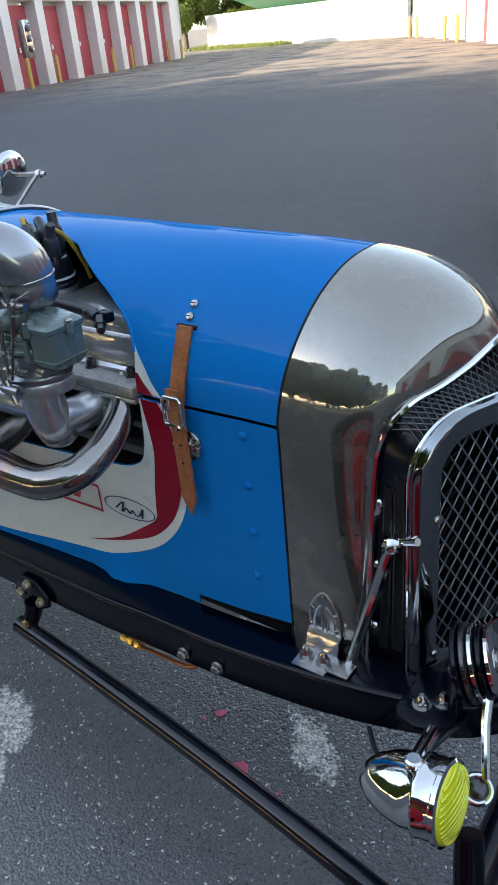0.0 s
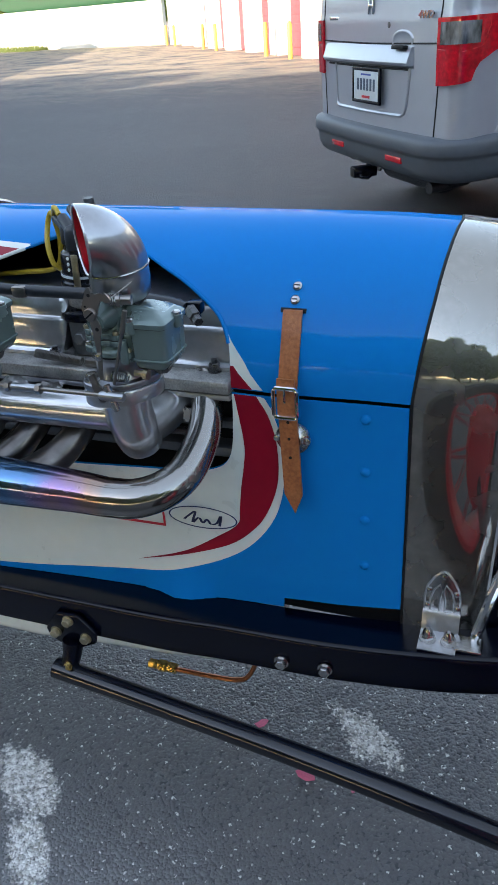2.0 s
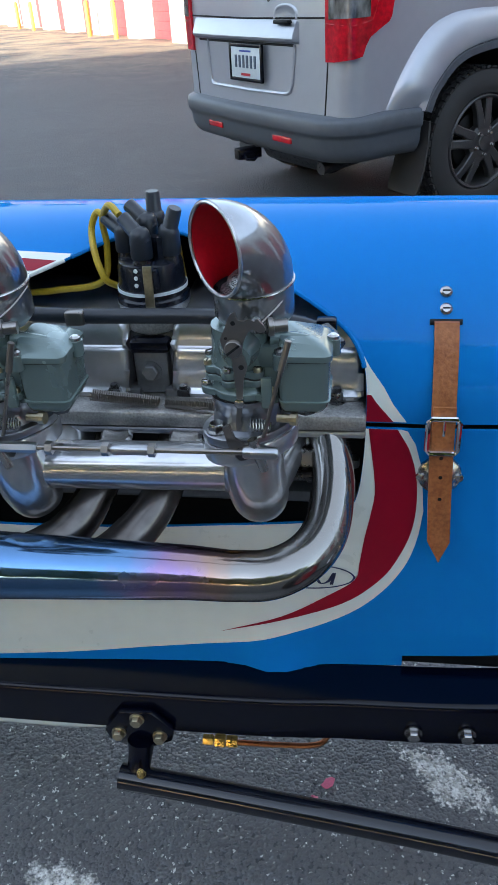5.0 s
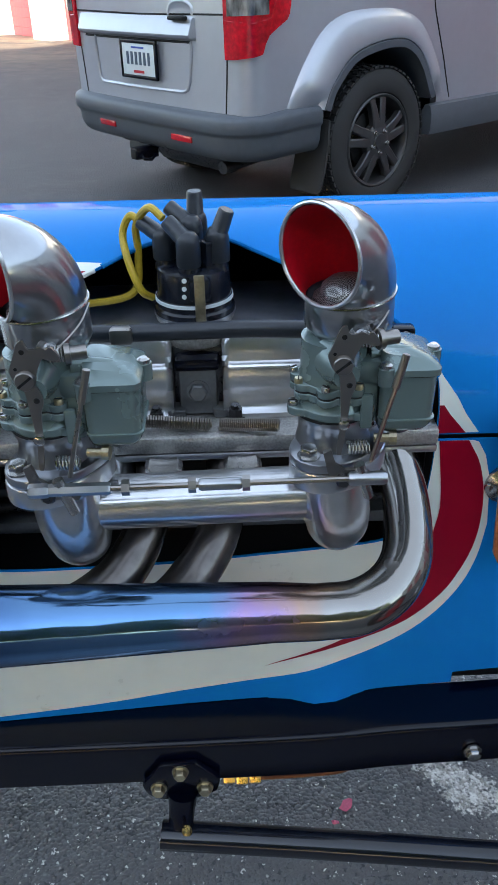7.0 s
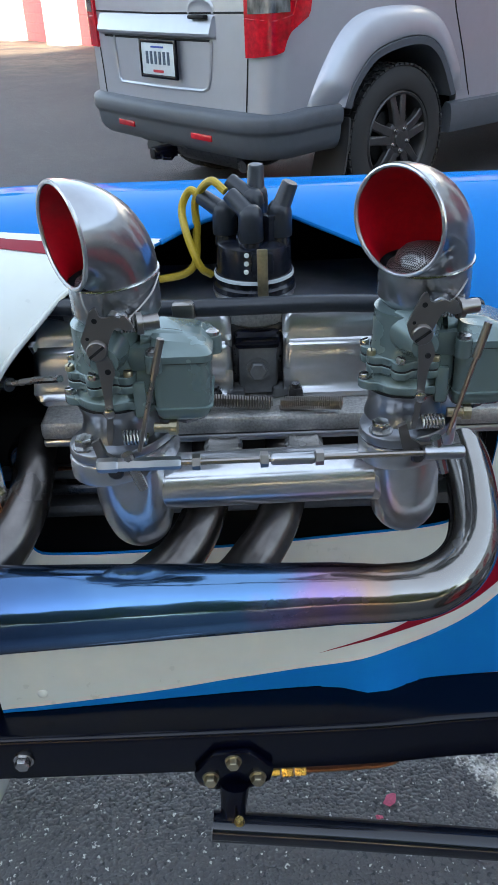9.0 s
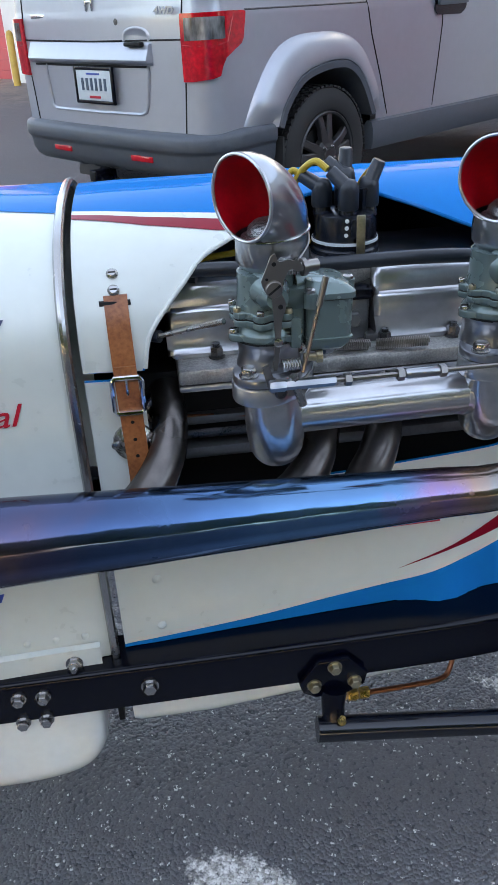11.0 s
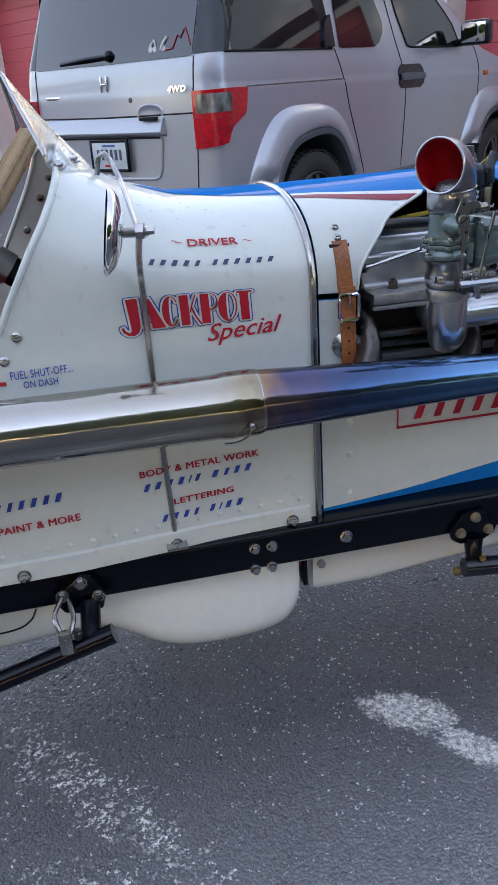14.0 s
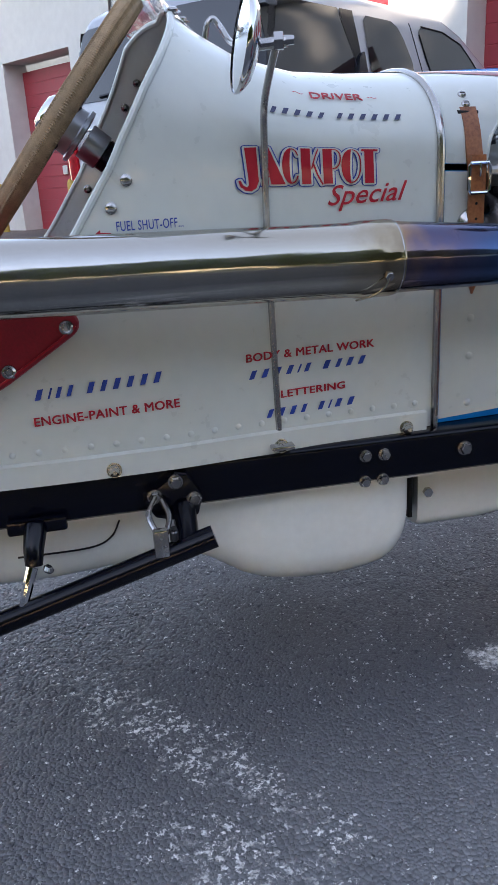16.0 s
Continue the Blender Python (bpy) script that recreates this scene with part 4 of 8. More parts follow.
def build_cowl():
    bm = bmesh.new()
    grid = []
    for k in range(71):
        s = 0.34 + 1.32 * k / 70
        grid.append([bm.verts.new(skin(-0.266 + (rim_x(s) + 0.266) * j / 26, s)) for j in range(27)])
    for p, q in zip(grid, grid[1:]):
        for j in range(26):
            bm.faces.new((p[j], p[j + 1], q[j + 1], q[j]))
    bmesh.ops.recalc_face_normals(bm, faces=bm.faces)
    bmesh.ops.solidify(bm, geom=list(bm.faces), thickness=0.003)
    cowl = part("cowl", bm, WHITE, race_car, "white flared cowl in front of the cockpit")
    # lower body side, both sides
    for a, b in ((0.0, 0.3415), (2.0, 1.6585)):
        part("body_side", sheet([(-0.266 - 0.9 * k / 18, a, b) for k in range(19)], 0, 0.003, 8), WHITE, race_car)
    # blue ridge
    line = ((-0.50, 1.0), (-0.444, 0.972), (-0.368, 0.936), (-0.30, 0.912), (-0.266, 0.90))
    cols = [(-0.50 + 0.234 * k / 16, curve_at(line, -0.50 + 0.234 * k / 16), 2 - curve_at(line, -0.50 + 0.234 * k / 16)) for k in range(17)]
    part("blue_paint", sheet(cols, 0.0008, 0, 24), BLUE, cowl)
    # rolled piping on the rim
    part("rim_piping", tube([skin(rim_x(0.34 + 1.32 * k / 80), 0.34 + 1.32 * k / 80) for k in range(81)], 0.005, 8), WHITE, cowl)
    for s in (0.475, 0.435, 1.30, 1.38, 1.46, 1.54):
        q = skin(rim_x(s) + 0.028, s, 0.001 if s < 1 else -0.004)
        n = (skin(rim_x(s) + 0.028, s, 0.01) - skin(rim_x(s) + 0.028, s, 0)) * (1 if s < 1 else -1)
        part("screw", add_dome_screw(bmesh.new(), q, n, 0.0075, 0.004), STEEL, cowl)
    # bright bead over the joint of hood and cowl
    ss = [0.0 + 2.0 * k / 100 for k in range(101)]
    bm = tube([skin(-0.268, s, 0.001) for s in ss], 0.0055, 10)
    part("cowl_bead", bm, STEEL, race_car, "bright steel bead over the cowl joint")
    # riveted foot flange
    bm = bmesh.new()
    xs = [-0.284 - 0.86 * k / 16 for k in range(17)]
    loft([[skin(x, 0.0, 0.008) + V(0, 0, -0.004) for x in xs], [skin(x, 0.034, 0.008) for x in xs], [skin(x, 0.037, 0.001) for x in xs]], closed=False, bm=bm)
    fl = part("foot_flange", bm, WHITE, race_car)
    for k in range(22):
        part("rivet", add_dome_screw(bmesh.new(), skin(-0.30 - 0.034 * k, 0.052, 0.0), (0, -1, 0), 0.0045, 0.0028), WHITE, fl)
    for x in (-0.317, -0.512, -0.749):
        bm = bmesh.new()
        add_hex(bm, skin(x, 0.008, 0.008), (0, -1, 0.15), 0.0085, 0.009)
        add_lathe(bm, skin(x, 0.008, 0.014), (0, -1, 0.15), ((0, 0.007), (0.006, 0.006), (0.010, 0.003)), 12)
        part("flange_bolt", bm, STEEL, fl)
    return cowl


cowl = build_cowl()


def build_shell():
    """Radiator shell: polished nose that rolls over the top of the grille."""
    E = ((0.0, (0.592, 0.094, 0.385)), (0.2, (0.597, 0.099, 0.52)), (0.36, (0.600, 0.104, 0.64)), (0.47, (0.604, 0.108, 0.715)), (0.55, (0.617, 0.119, 0.753)), (0.64, (0.636, 0.142, 0.775)), (0.74, (0.655, 0.172, 0.783)), (0.85, (0.674, 0.210, 0.798)), (0.93, (0.687, 0.235, 0.815)), (1.0, (0.692, 0.26, 0.822)))

    def edge(s):
        f = 2 - s if s > 1 else s
        for a, b in zip(E, E[1:]):
            if f <= b[0]:
                q = Vector(a[1]).lerp(Vector(b[1]), (f - a[0]) / (b[0] - a[0]))
                break
        if s > 1:
            q.y = 2 * YC - q.y
        return q
    ss = [2.0 * k / 120 for k in range(121)]
    es = [edge(s) for s in ss]
    for _ in range(3):
        es = [es[0]] + [(es[k - 1] + es[k] * 2 + es[k + 1]) / 4 for k in range(1, 120)] + [es[-1]]
    rings = [[] for _ in range(21)]
    for s, e in zip(ss, es):
        f = 2 - s if s > 1 else s
        p0 = skin(joint_x(s) + 0.001, s, 0.0015)
        g = curve_at(((0, 0.85), (0.5, 0.85), (0.75, 0.82), (1, 0.80)), f)
        c = Vector((p0.x + (e.x - p0.x) * g, p0.y + (e.y - p0.y) * 0.05, p0.z + 0.001 - 0.012 * max(0.0, f - 0.5) * 2))
        for j in range(21):
            t = j / 20
            rings[j].append(p0 * (1 - t) ** 2 + c * 2 * t * (1 - t) + e * t * t)
    # inner return behind the lip
    rings.append([e + V(-0.012, (YC - e.y) * 0.03 + (0.006 if e.y < YC else -0.006), -0.006) for e in es])
    bm = loft(rings, closed=False)
    shell = part("radiator_shell", bm, SHELL, race_car, "polished nickel radiator shell", smooth=60)
    part("shell_lip", tube(es, 0.0045, 8), CHROME, shell)
    part("joint_welt", tube([skin(joint_x(s) - 0.001, s, 0.0) for s in ss], 0.0022, 6), BLACK_DARK, shell)
    return shell, es


shell, shell_edge = build_shell()


def build_frame():
    path = ((-1.25, 0.0), (-0.4, 0.0), (0.1, 0.002), (0.25, 0.009), (0.40, 0.014), (0.55, 0.026), (0.66, 0.040), (0.74, 0.06), (0.78, 0.085))
    for name, side in (("frame_rail", 1), ("frame_rail", -1)):
        bm = bmesh.new()
        rings = []
        for q in spline([(a, b, 0) for a, b in path], 6):
            x, y = q.x, q.y
            lift = 0.022 * max(0, (x - 0.30) / 0.4) ** 2
            h = 0.066 if x < 0.55 else 0.066 - 0.05 * max(0, x - 0.55)
            zt, zb = 0.394 + lift, 0.394 + lift - h
            sec = [(0.0, zb + 0.004), (0.0, zt - 0.009), (0.0005, zt - 0.0060), (0.0018, zt - 0.0034), (0.0040, zt - 0.0012), (0.0068, zt - 0.0002), (0.0095, zt), (0.062, zt), (0.062, zt - 0.005), (0.007, zt - 0.006), (0.007, zb + 0.006), (0.05, zb + 0.005), (0.05, zb), (0.005, zb)]
            rings.append([V(x, (y + a) if side > 0 else 2 * YC - y - a, z) for a, z in sec])
        loft(rings, closed=True, caps=True, bm=bm)
        rail = part(name, bm, BLACK, race_car, "black painted steel frame rail", smooth=50)
        if side > 0:
            near = rail
    for x, y, z, r in ((0.332, 0.010, 0.352, 0.0085), (0.394, 0.012, 0.353, 0.0085), (-0.23, 0.0, 0.364, 0.009), (-0.387, 0, 0.371, 0.0075), (-0.358, 0, 0.370, 0.0075), (-0.388, 0, 0.331, 0.0075), (-0.36, 0, 0.331, 0.0075)):
        bm = bmesh.new()
        add_hex(bm, (x, y, z), (0, -1, 0), r, 0.010)
        part("frame_bolt", bm, STEEL, near)
    return near


rail = build_frame()


# ---- engine bay ----
def build_engine():
    eng = part("engine_block", box((0.02, 0.27, 0.60), (0.50, 0.33, 0.27), 0.012), BLACK_DARK, race_car, "dark cast-iron engine block")
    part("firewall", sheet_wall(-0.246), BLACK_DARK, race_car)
    # near-black sheet just inside the far half of the hood
    part("bay_far_sheet", sheet([(-0.25 + 0.73 * k / 10, 1.02, 1.98) for k in range(11)], -0.006, 0, 16), BLACK_DARK, race_car)
    deck = part("head_deck", box((0.0525, 0.1525, 0.7425), (0.425, 0.185, 0.018), 0.004), CAST_ALU, eng, "rough cast aluminium cylinder head")
    part("head_side", box((0.0525, 0.072, 0.7285), (0.425, 0.02, 0.0085), 0.003), ALU, eng)
    # long polished valve cover with flutes
    sec = [(0.092, 0.752), (0.092, 0.757), (0.0965, 0.760), (0.0985, 0.764), (0.0990, 0.780), (0.1005, 0.800), (0.1025, 0.804), (0.106, 0.806), (0.107, 0.812), (0.108, 0.822), (0.113, 0.830), (0.124, 0.8345), (0.24, 0.836), (0.26, 0.82), (0.26, 0.752)]
    for a, b in ((-0.168, 0.017), (0.064, 0.262)):
        bm = bmesh.new()
        loft([[V(a, y, z) for y, z in sec], [V(b, y, z) for y, z in sec]], closed=True, caps=True, bm=bm)
        bmesh.ops.bevel(bm, geom=[e for e in bm.edges if abs(e.verts[0].co.x - e.verts[1].co.x) < 1e-6], offset=0.010, segments=4, profile=0.5, affect="EDGES")
        part("valve_cover", bm, ALU, eng, "polished aluminium valve cover", smooth=30)
    part("cover_rib", box((0.0405, 0.165, 0.785), (0.050, 0.10, 0.066), 0.004), DARK_STEEL, eng)
    for x in (-0.115, 0.0, 0.075, 0.155, 0.235):
        bm = bmesh.new()
        add_hex(bm, (x, 0.092, 0.7515), (0, 0, 1), 0.0075, 0.012)
        add_lathe(bm, (x, 0.092, 0.7615), (0, 0, 1), ((0, 0.0042), (0.006, 0.0042)), 10)
        part("head_stud", bm, DARK_STEEL, eng)
    # distributor bracket
    br = part("drive_bracket", box((0.0405, 0.116, 0.780), (0.037, 0.03, 0.055), 0.004), GREY_STEEL, eng)
    part("bracket_clamp", box((0.0405, 0.114, 0.8065), (0.043, 0.034, 0.014), 0.005), BLACK, br)
    for e in (-1, 1):
        part("bracket_foot", box((0.0405 + e * 0.021, 0.104, 0.7565), (0.016, 0.02, 0.010), 0.003), GREY_STEEL, br)
    bm = bmesh.new()
    add_hex(bm, (0.0405, 0.1005, 0.779), (0, -1, 0.1), 0.0088, 0.009)
    part("clamp_nut", bm, GREY_STEEL, br)
    part("nut_slot", box((0.0405, 0.0925, 0.7795), (0.009, 0.001, 0.0016), rot=Matrix.Rotation(radians(35), 3, "Y")), BLACK_DARK, br)
    # fuel line across the bay
    fl = part("fuel_line", tube(spline([(-0.21, 0.13, 0.84), (-0.12, 0.085, 0.852), (-0.03, 0.078, 0.850), (0.10, 0.078, 0.850), (0.185, 0.075, 0.846), (0.215, 0.068, 0.842)], 6), 0.0078, 12), RUBBER, race_car, "black rubber fuel hose")
    for x, m in ((-0.022, LEVER), (0.196, LEVER), (0.225, BLACK)):
        part("hose_fitting", box((x, 0.074, 0.850 if x < 0.1 else 0.843), (0.020, 0.015, 0.015), 0.003), m, fl)
    part("hose_fitting", lathe((0.222, 0.066, 0.842), (0.6, -0.6, -0.3), ((0, 0.008), (0.016, 0.008), (0.017, 0.006), (0.026, 0.006)), 6), DARK_STEEL, fl)
    for a, b in (((-0.02, 0.075, 0.763), (0.052, 0.074, 0.757)), ((0.060, 0.074, 0.757), (0.115, 0.060, 0.762))):
        a, b = V(*a), V(*b)
        d, u, w = frame_at(b - a)
        n = 30
        pts = [a + (b - a) * k / (n * 8) + (u * math.cos(2 * math.pi * k / 8) + w * math.sin(2 * math.pi * k / 8)) * 0.0056 for k in range(n * 8 + 1)]
        part("return_spring", tube(pts, 0.0010, 5), LEVER, race_car, "steel coil return spring")
    # pushrod and plug cups on the deck edge
    for x in (0.006, 0.080):
        part("core_plug", lathe((x, 0.060, 0.716), (0, -0.4, 1), ((0, 0.018), (0.008, 0.018), (0.012, 0.014), (0.010, 0.007)), 18), STEEL, eng)
    # dark bits on the flank of the block
    for k, x in enumerate((-0.17, -0.06, 0.04, 0.13, 0.21)):
        bm = bmesh.new()
        add_hex(bm, (x, 0.106, 0.655), (0, -1, 0), 0.011, 0.012)
        part("side_bolt", bm, DARK_STEEL, eng)
    part("side_rib", box((0.02, 0.092, 0.640), (0.48, 0.03, 0.016), 0.005), GREY_STEEL, eng)
    part("side_rib", box((0.02, 0.098, 0.675), (0.48, 0.016, 0.012), 0.004), GREY_STEEL, eng)
    part("side_tube", tube([V(-0.21, 0.088, 0.662), V(0.03, 0.084, 0.660), V(0.22, 0.088, 0.662)], 0.006, 10), DARK_STEEL, eng)
    part("vacuum_pipe", tube(spline([(-0.16, 0.095, 0.68), (0.0, 0.09, 0.672), (0.115, 0.088, 0.676), (0.13, 0.06, 0.68)], 6), 0.003, 8), COPPER, eng)
    part("brass_elbow", box((0.125, 0.072, 0.676), (0.014, 0.02, 0.014), 0.003), BRASS, eng)
    for x in (0.205, -0.184):
        bm = bmesh.new()
        add_lathe(bm, (x, 0.085, 0.700), (0.1, -1, 0.1), ((-0.02, 0.020), (0.0, 0.020), (0.004, 0.017)), 20)
        add_hex(bm, (x, 0.08, 0.700), (0.1, -1, 0.1), 0.0125, 0.022)
        part("manifold_clamp", bm, STEEL, eng)
    # throttle cable with its spring at the back
    part("throttle_cable", tube(spline([(-0.24, 0.10, 0.80), (-0.19, 0.06, 0.795), (-0.14, 0.02, 0.815), (-0.115, -0.01, 0.83)], 6), 0.003, 8), STEEL, race_car)
    part("cable_sleeve", tube(spline([(-0.245, 0.105, 0.80), (-0.21, 0.075, 0.795), (-0.175, 0.05, 0.797)], 5), 0.0065, 10), RUBBER, race_car)
    part("rear_hose", tube(spline([(-0.24, 0.16, 0.86), (-0.19, 0.13, 0.845), (-0.13, 0.11, 0.838)], 5), 0.009, 10), RUBBER, race_car)
    return eng


def sheet_wall(x):
    bm = bmesh.new()
    bm.faces.new([bm.verts.new(skin(x, 2.0 * k / 60, -0.004)) for k in range(61)])
    bmesh.ops.solidify(bm, geom=list(bm.faces), thickness=0.004)
    return bm


engine = build_engine()


def build_manifold():
    log = part("intake_manifold", tube(spline([(-0.085, -0.004, 0.725), (-0.06, -0.002, 0.725), (-0.045, 0.0, 0.7245), (0.120, 0.005, 0.7245), (0.137, 0.005, 0.725), (0.155, 0.004, 0.7255)], 5), lerp_list((0.027, 0.029, 0.0255, 0.0240, 0.0240, 0.0240, 0.0255, 0.029, 0.027), 26), 28), ALU, race_car, "polished aluminium intake manifold", smooth=60)
    for x, y in ((-0.070, -0.014), (0.160, -0.006)):
        pts = spline([(x, y, 0.772), (x, y, 0.750), (x, y + 0.002, 0.728), (x + 0.002, y + 0.006, 0.708), (x + 0.004, y + 0.012, 0.690), (x + 0.006, y + 0.016, 0.679), (x + 0.007, y + 0.018, 0.672), (x + 0.0075, y + 0.019, 0.669)], 5)
        part("riser", tube(pts, lerp_list((0.029, 0.0285, 0.0290, 0.0295, 0.0280, 0.0235, 0.0150, 0.005), len(pts)), 30), ALU, log, smooth=60)
        pts = spline([(x + 0.003, y + 0.006, 0.708), (x + 0.012, y + 0.05, 0.703), (x + 0.02, y + 0.10, 0.710)], 6)
        part("runner", tube(pts, lerp_list((0.027, 0.026, 0.027), len(pts)), 26), ALU, log, smooth=60)
        # flange with its two nuts
        bm = bmesh.new()
        out = []
        for k in range(40):
            a = 2 * math.pi * k / 40
            r = 0.034 + 0.014 * abs(math.cos(a - 0.75)) ** 3
            out.append((x + r * math.cos(a), y + r * math.sin(a)))
        bm = prism(out, 0.757, 0.776, plane="xy", bevel=0.003)
        part("flange", bm, ALU, log)
        for e in (-1, 1):
            bm = bmesh.new()
            add_hex(bm, (x + e * 0.037 * math.cos(0.75), y + e * 0.037 * math.sin(0.75), 0.785), (0, 0, 1), 0.0075, 0.009)
            part("flange_nut", bm, STEEL, log)
    return log


manifold = build_manifold()


def carburettor(ox, oy, aim, shift, size):
    """A downdraught carburettor with its float bowl, air scoop, levers and rod."""
    o = V(ox, oy, 0)
    sh = lambda bm: (bmesh.ops.transform(bm, matrix=Matrix.Translation(o), verts=bm.verts), bm)[1]
    P = lambda *q: V(*q)
    cx, cy = 0.155, 0.001
    body = part("carburettor", sh(lathe((cx, cy, 0.776), (0, 0, 1), ((0.038, 0.0275), (0.054, 0.0268), (0.057, 0.0285), (0.0595, 0.0285), (0.067, 0.0285), (0.070, 0.0278), (0.076, 0.0268), (0.10, 0.0265)), 30)), CARB, race_car, "grey-green zinc carburettor with a float bowl", smooth=40)
    part("throttle_body", sh(lathe((cx + 0.001, cy - 0.001, 0.776), (0, 0, 1), ((0.008, 0.0315), (0.013, 0.0305), (0.018, 0.0290), (0.029, 0.0290), (0.032, 0.0312), (0.0365, 0.0312)), 30)), SATIN, body, smooth=40)
    part("body_gasket", sh(lathe((cx, cy, 0.8120), (0, 0, 1), ((0, 0.0318), (0.0014, 0.0318)), 30)), BLACK_DARK, body)

    def scalloped(r, bulge, spots, reach=20.0, n=96):
        """Outline of a cast flange that swells round its screws."""
        out = []
        for k in range(n):
            a = 360.0 * k / n
            near = min(abs((a - q + 180) % 360 - 180) for q in spots)
            g = r + bulge * max(0.0, math.cos(math.radians(min(90.0, near / reach * 90.0)))) ** 0.8
            out.append((cx + g * math.cos(math.radians(a)), cy + g * math.sin(math.radians(a))))
        return out
    part("body_foot", sh(prism(scalloped(0.0305, 0.0085, (195, 318, 75)), 0.8132, 0.8205, plane="xy", bevel=0.0015)), CARB, body, smooth=50)
    part("casting_bead", sh(lathe((cx, cy, 0.8205), (0, 0, 1), ((0.0, 0.0300), (0.002, 0.0288), (0.006, 0.0275)), 30)), CARB, body, smooth=60)
    lugs = (168, 205, 252, 300, 345)
    for z0, z1 in ((0.8285, 0.8348), (0.8360, 0.8425)):
        part("cover_flange", sh(prism(scalloped(0.0292, 0.0062, lugs, 16.0), z0, z1, plane="xy", bevel=0.0014)), CARB, body, smooth=50)
    part("cover_gasket", sh(prism(scalloped(0.0288, 0.0060, lugs, 16.0), 0.8346, 0.8362, plane="xy")), BLACK_DARK, body)
    # lower flange of the throttle body, matching the manifold's
    fx, fy = cx + 0.0045, cy - 0.007
    ears = []
    for k in range(40):
        a = 2 * math.pi * k / 40
        r = 0.033 + 0.0145 * abs(math.cos(a - 0.75)) ** 3
        ears.append((fx + r * math.cos(a), fy + r * math.sin(a)))
    part("base_flange", sh(prism(ears, 0.7764, 0.7850, plane="xy", bevel=0.002)), SATIN, body)

    def slotted(at, r, h, turn, m, under):
        """Cheese-head screw with its slot, standing upright."""
        part("screw", sh(lathe(at, (0, 0, 1), ((0, r), (h * 0.7, r), (h, r * 0.8), (h, r * 0.1)), 14)), m, under)
        part("screw_slot", sh(box((at[0], at[1], at[2] + h), (r * 1.7, r * 0.3, 0.0012), rot=Matrix.Rotation(radians(turn), 3, "Z"))), BLACK_DARK, under)
    for k, q in enumerate(lugs):
        x, y = cx + 0.0325 * math.cos(math.radians(q)), cy + 0.0325 * math.sin(math.radians(q))
        slotted((x, y, 0.8425), 0.0036, 0.0042, 35 + 50 * k, ZINC if k % 2 else STEEL, body)
    for k, q in enumerate((195, 318)):
        x, y = cx + 0.0345 * math.cos(math.radians(q)), cy + 0.0345 * math.sin(math.radians(q))
        slotted((x, y, 0.8205), 0.0042, 0.0045, 20 + 70 * k, STEEL if k == 0 else ZINC, body)
    # float bowl
    def bowl_ring(z, g):
        pts = []
        x0, x1, y0, y1, r = 0.188 - g * 0.3, 0.232 + g, -0.029 - g, 0.029 + g, 0.007
        for qx, qy, a0 in ((x1 - r, y1 - r, 0), (x0 + r, y1 - r, 90), (x0 + r, y0 + r, 180), (x1 - r, y0 + r, 270)):
            for j in range(5):
                a = math.radians(a0 + 22.5 * j)
                pts.append(V(qx + r * math.cos(a), qy + r * math.sin(a), z))
        return pts
    rings = [bowl_ring(0.798, -0.012), bowl_ring(0.802, -0.005), bowl_ring(0.808, -0.0015), bowl_ring(0.8125, -0.001), bowl_ring(0.813, 0.0008), bowl_ring(0.8145, 0.0008), bowl_ring(0.815, -0.0008), bowl_ring(0.850, 0.0), bowl_ring(0.8515, 0.0)]
    part("float_bowl", sh(loft(rings, caps=True)), CARB, body, smooth=35)
    part("lid_gasket", sh(loft([bowl_ring(0.8512, 0.0004), bowl_ring(0.8532, 0.0004)], caps=True)), BLACK_DARK, body)
    lid = [bowl_ring(0.8527, 0.0022), bowl_ring(0.858, 0.0022), bowl_ring(0.8605, 0.0)]
    top = bowl_ring(0.8635, -0.006)
    for q in top:
        q.z += 0.006 * (0.232 - q.x) / 0.044
    part("bowl_lid", sh(loft(lid + [top], caps=True)), CARB, body, smooth=30)
    bm = bmesh.new()
    add_box(bm, (0.182, 0.0, 0.852), (0.03, 0.042, 0.022), 0.006)
    add_box(bm, (0.178, -0.006, 0.825), (0.022, 0.028, 0.040), 0.006)
    for yy in (-0.026, -0.014):
        add_box(bm, (0.178, yy, 0.822), (0.010, 0.006, 0.030), 0.002)
    add_lathe(bm, (0.186, -0.006, 0.862), (1, 0.1, -0.08), ((-0.006, 0.010), (0.02, 0.008), (0.04, 0.004)), 14)
    part("bridge", sh(bm), CARB, body, smooth=30)
    part("bowl_boss", sh(lathe((0.21, 0.0, 0.790), (0, 0, 1), ((0, 0.009), (0.004, 0.012), (0.012, 0.015)), 6)), DARK_STEEL, body)
    for x, y in ((0.234, 0.004), (0.191, -0.028), (0.191, 0.026)):
        bm = bmesh.new()
        add_lathe(bm, (x, y, 0.846), (0, 0, 1), ((0, 0.0065), (0.014, 0.0065)), 12)
        part("lid_lug", sh(bm), CARB, body)
        part("lid_screw", sh(lathe((x, y, 0.860), (0, 0, 1), ((0, 0.0052), (0.003, 0.0052), (0.0045, 0.003)), 12)), STEEL, body)
    # swelling of the venturi towards the levers
    part("choke_boss", sh(lathe((cx, cy - 0.012, 0.862), (0.1, -1, 0.0), ((0, 0.020), (0.018, 0.016), (0.028, 0.011), (0.034, 0.010)), 18)), CARB, body, smooth=50)
    # scoop
    h = V(math.cos(radians(aim)), math.sin(radians(aim)), 0)
    neck = V(cx + 0.005 + shift, cy + 0.008, 0.905)
    hp = neck + h * 0.0353 * size
    side = h.cross(V(0, 0, 1))
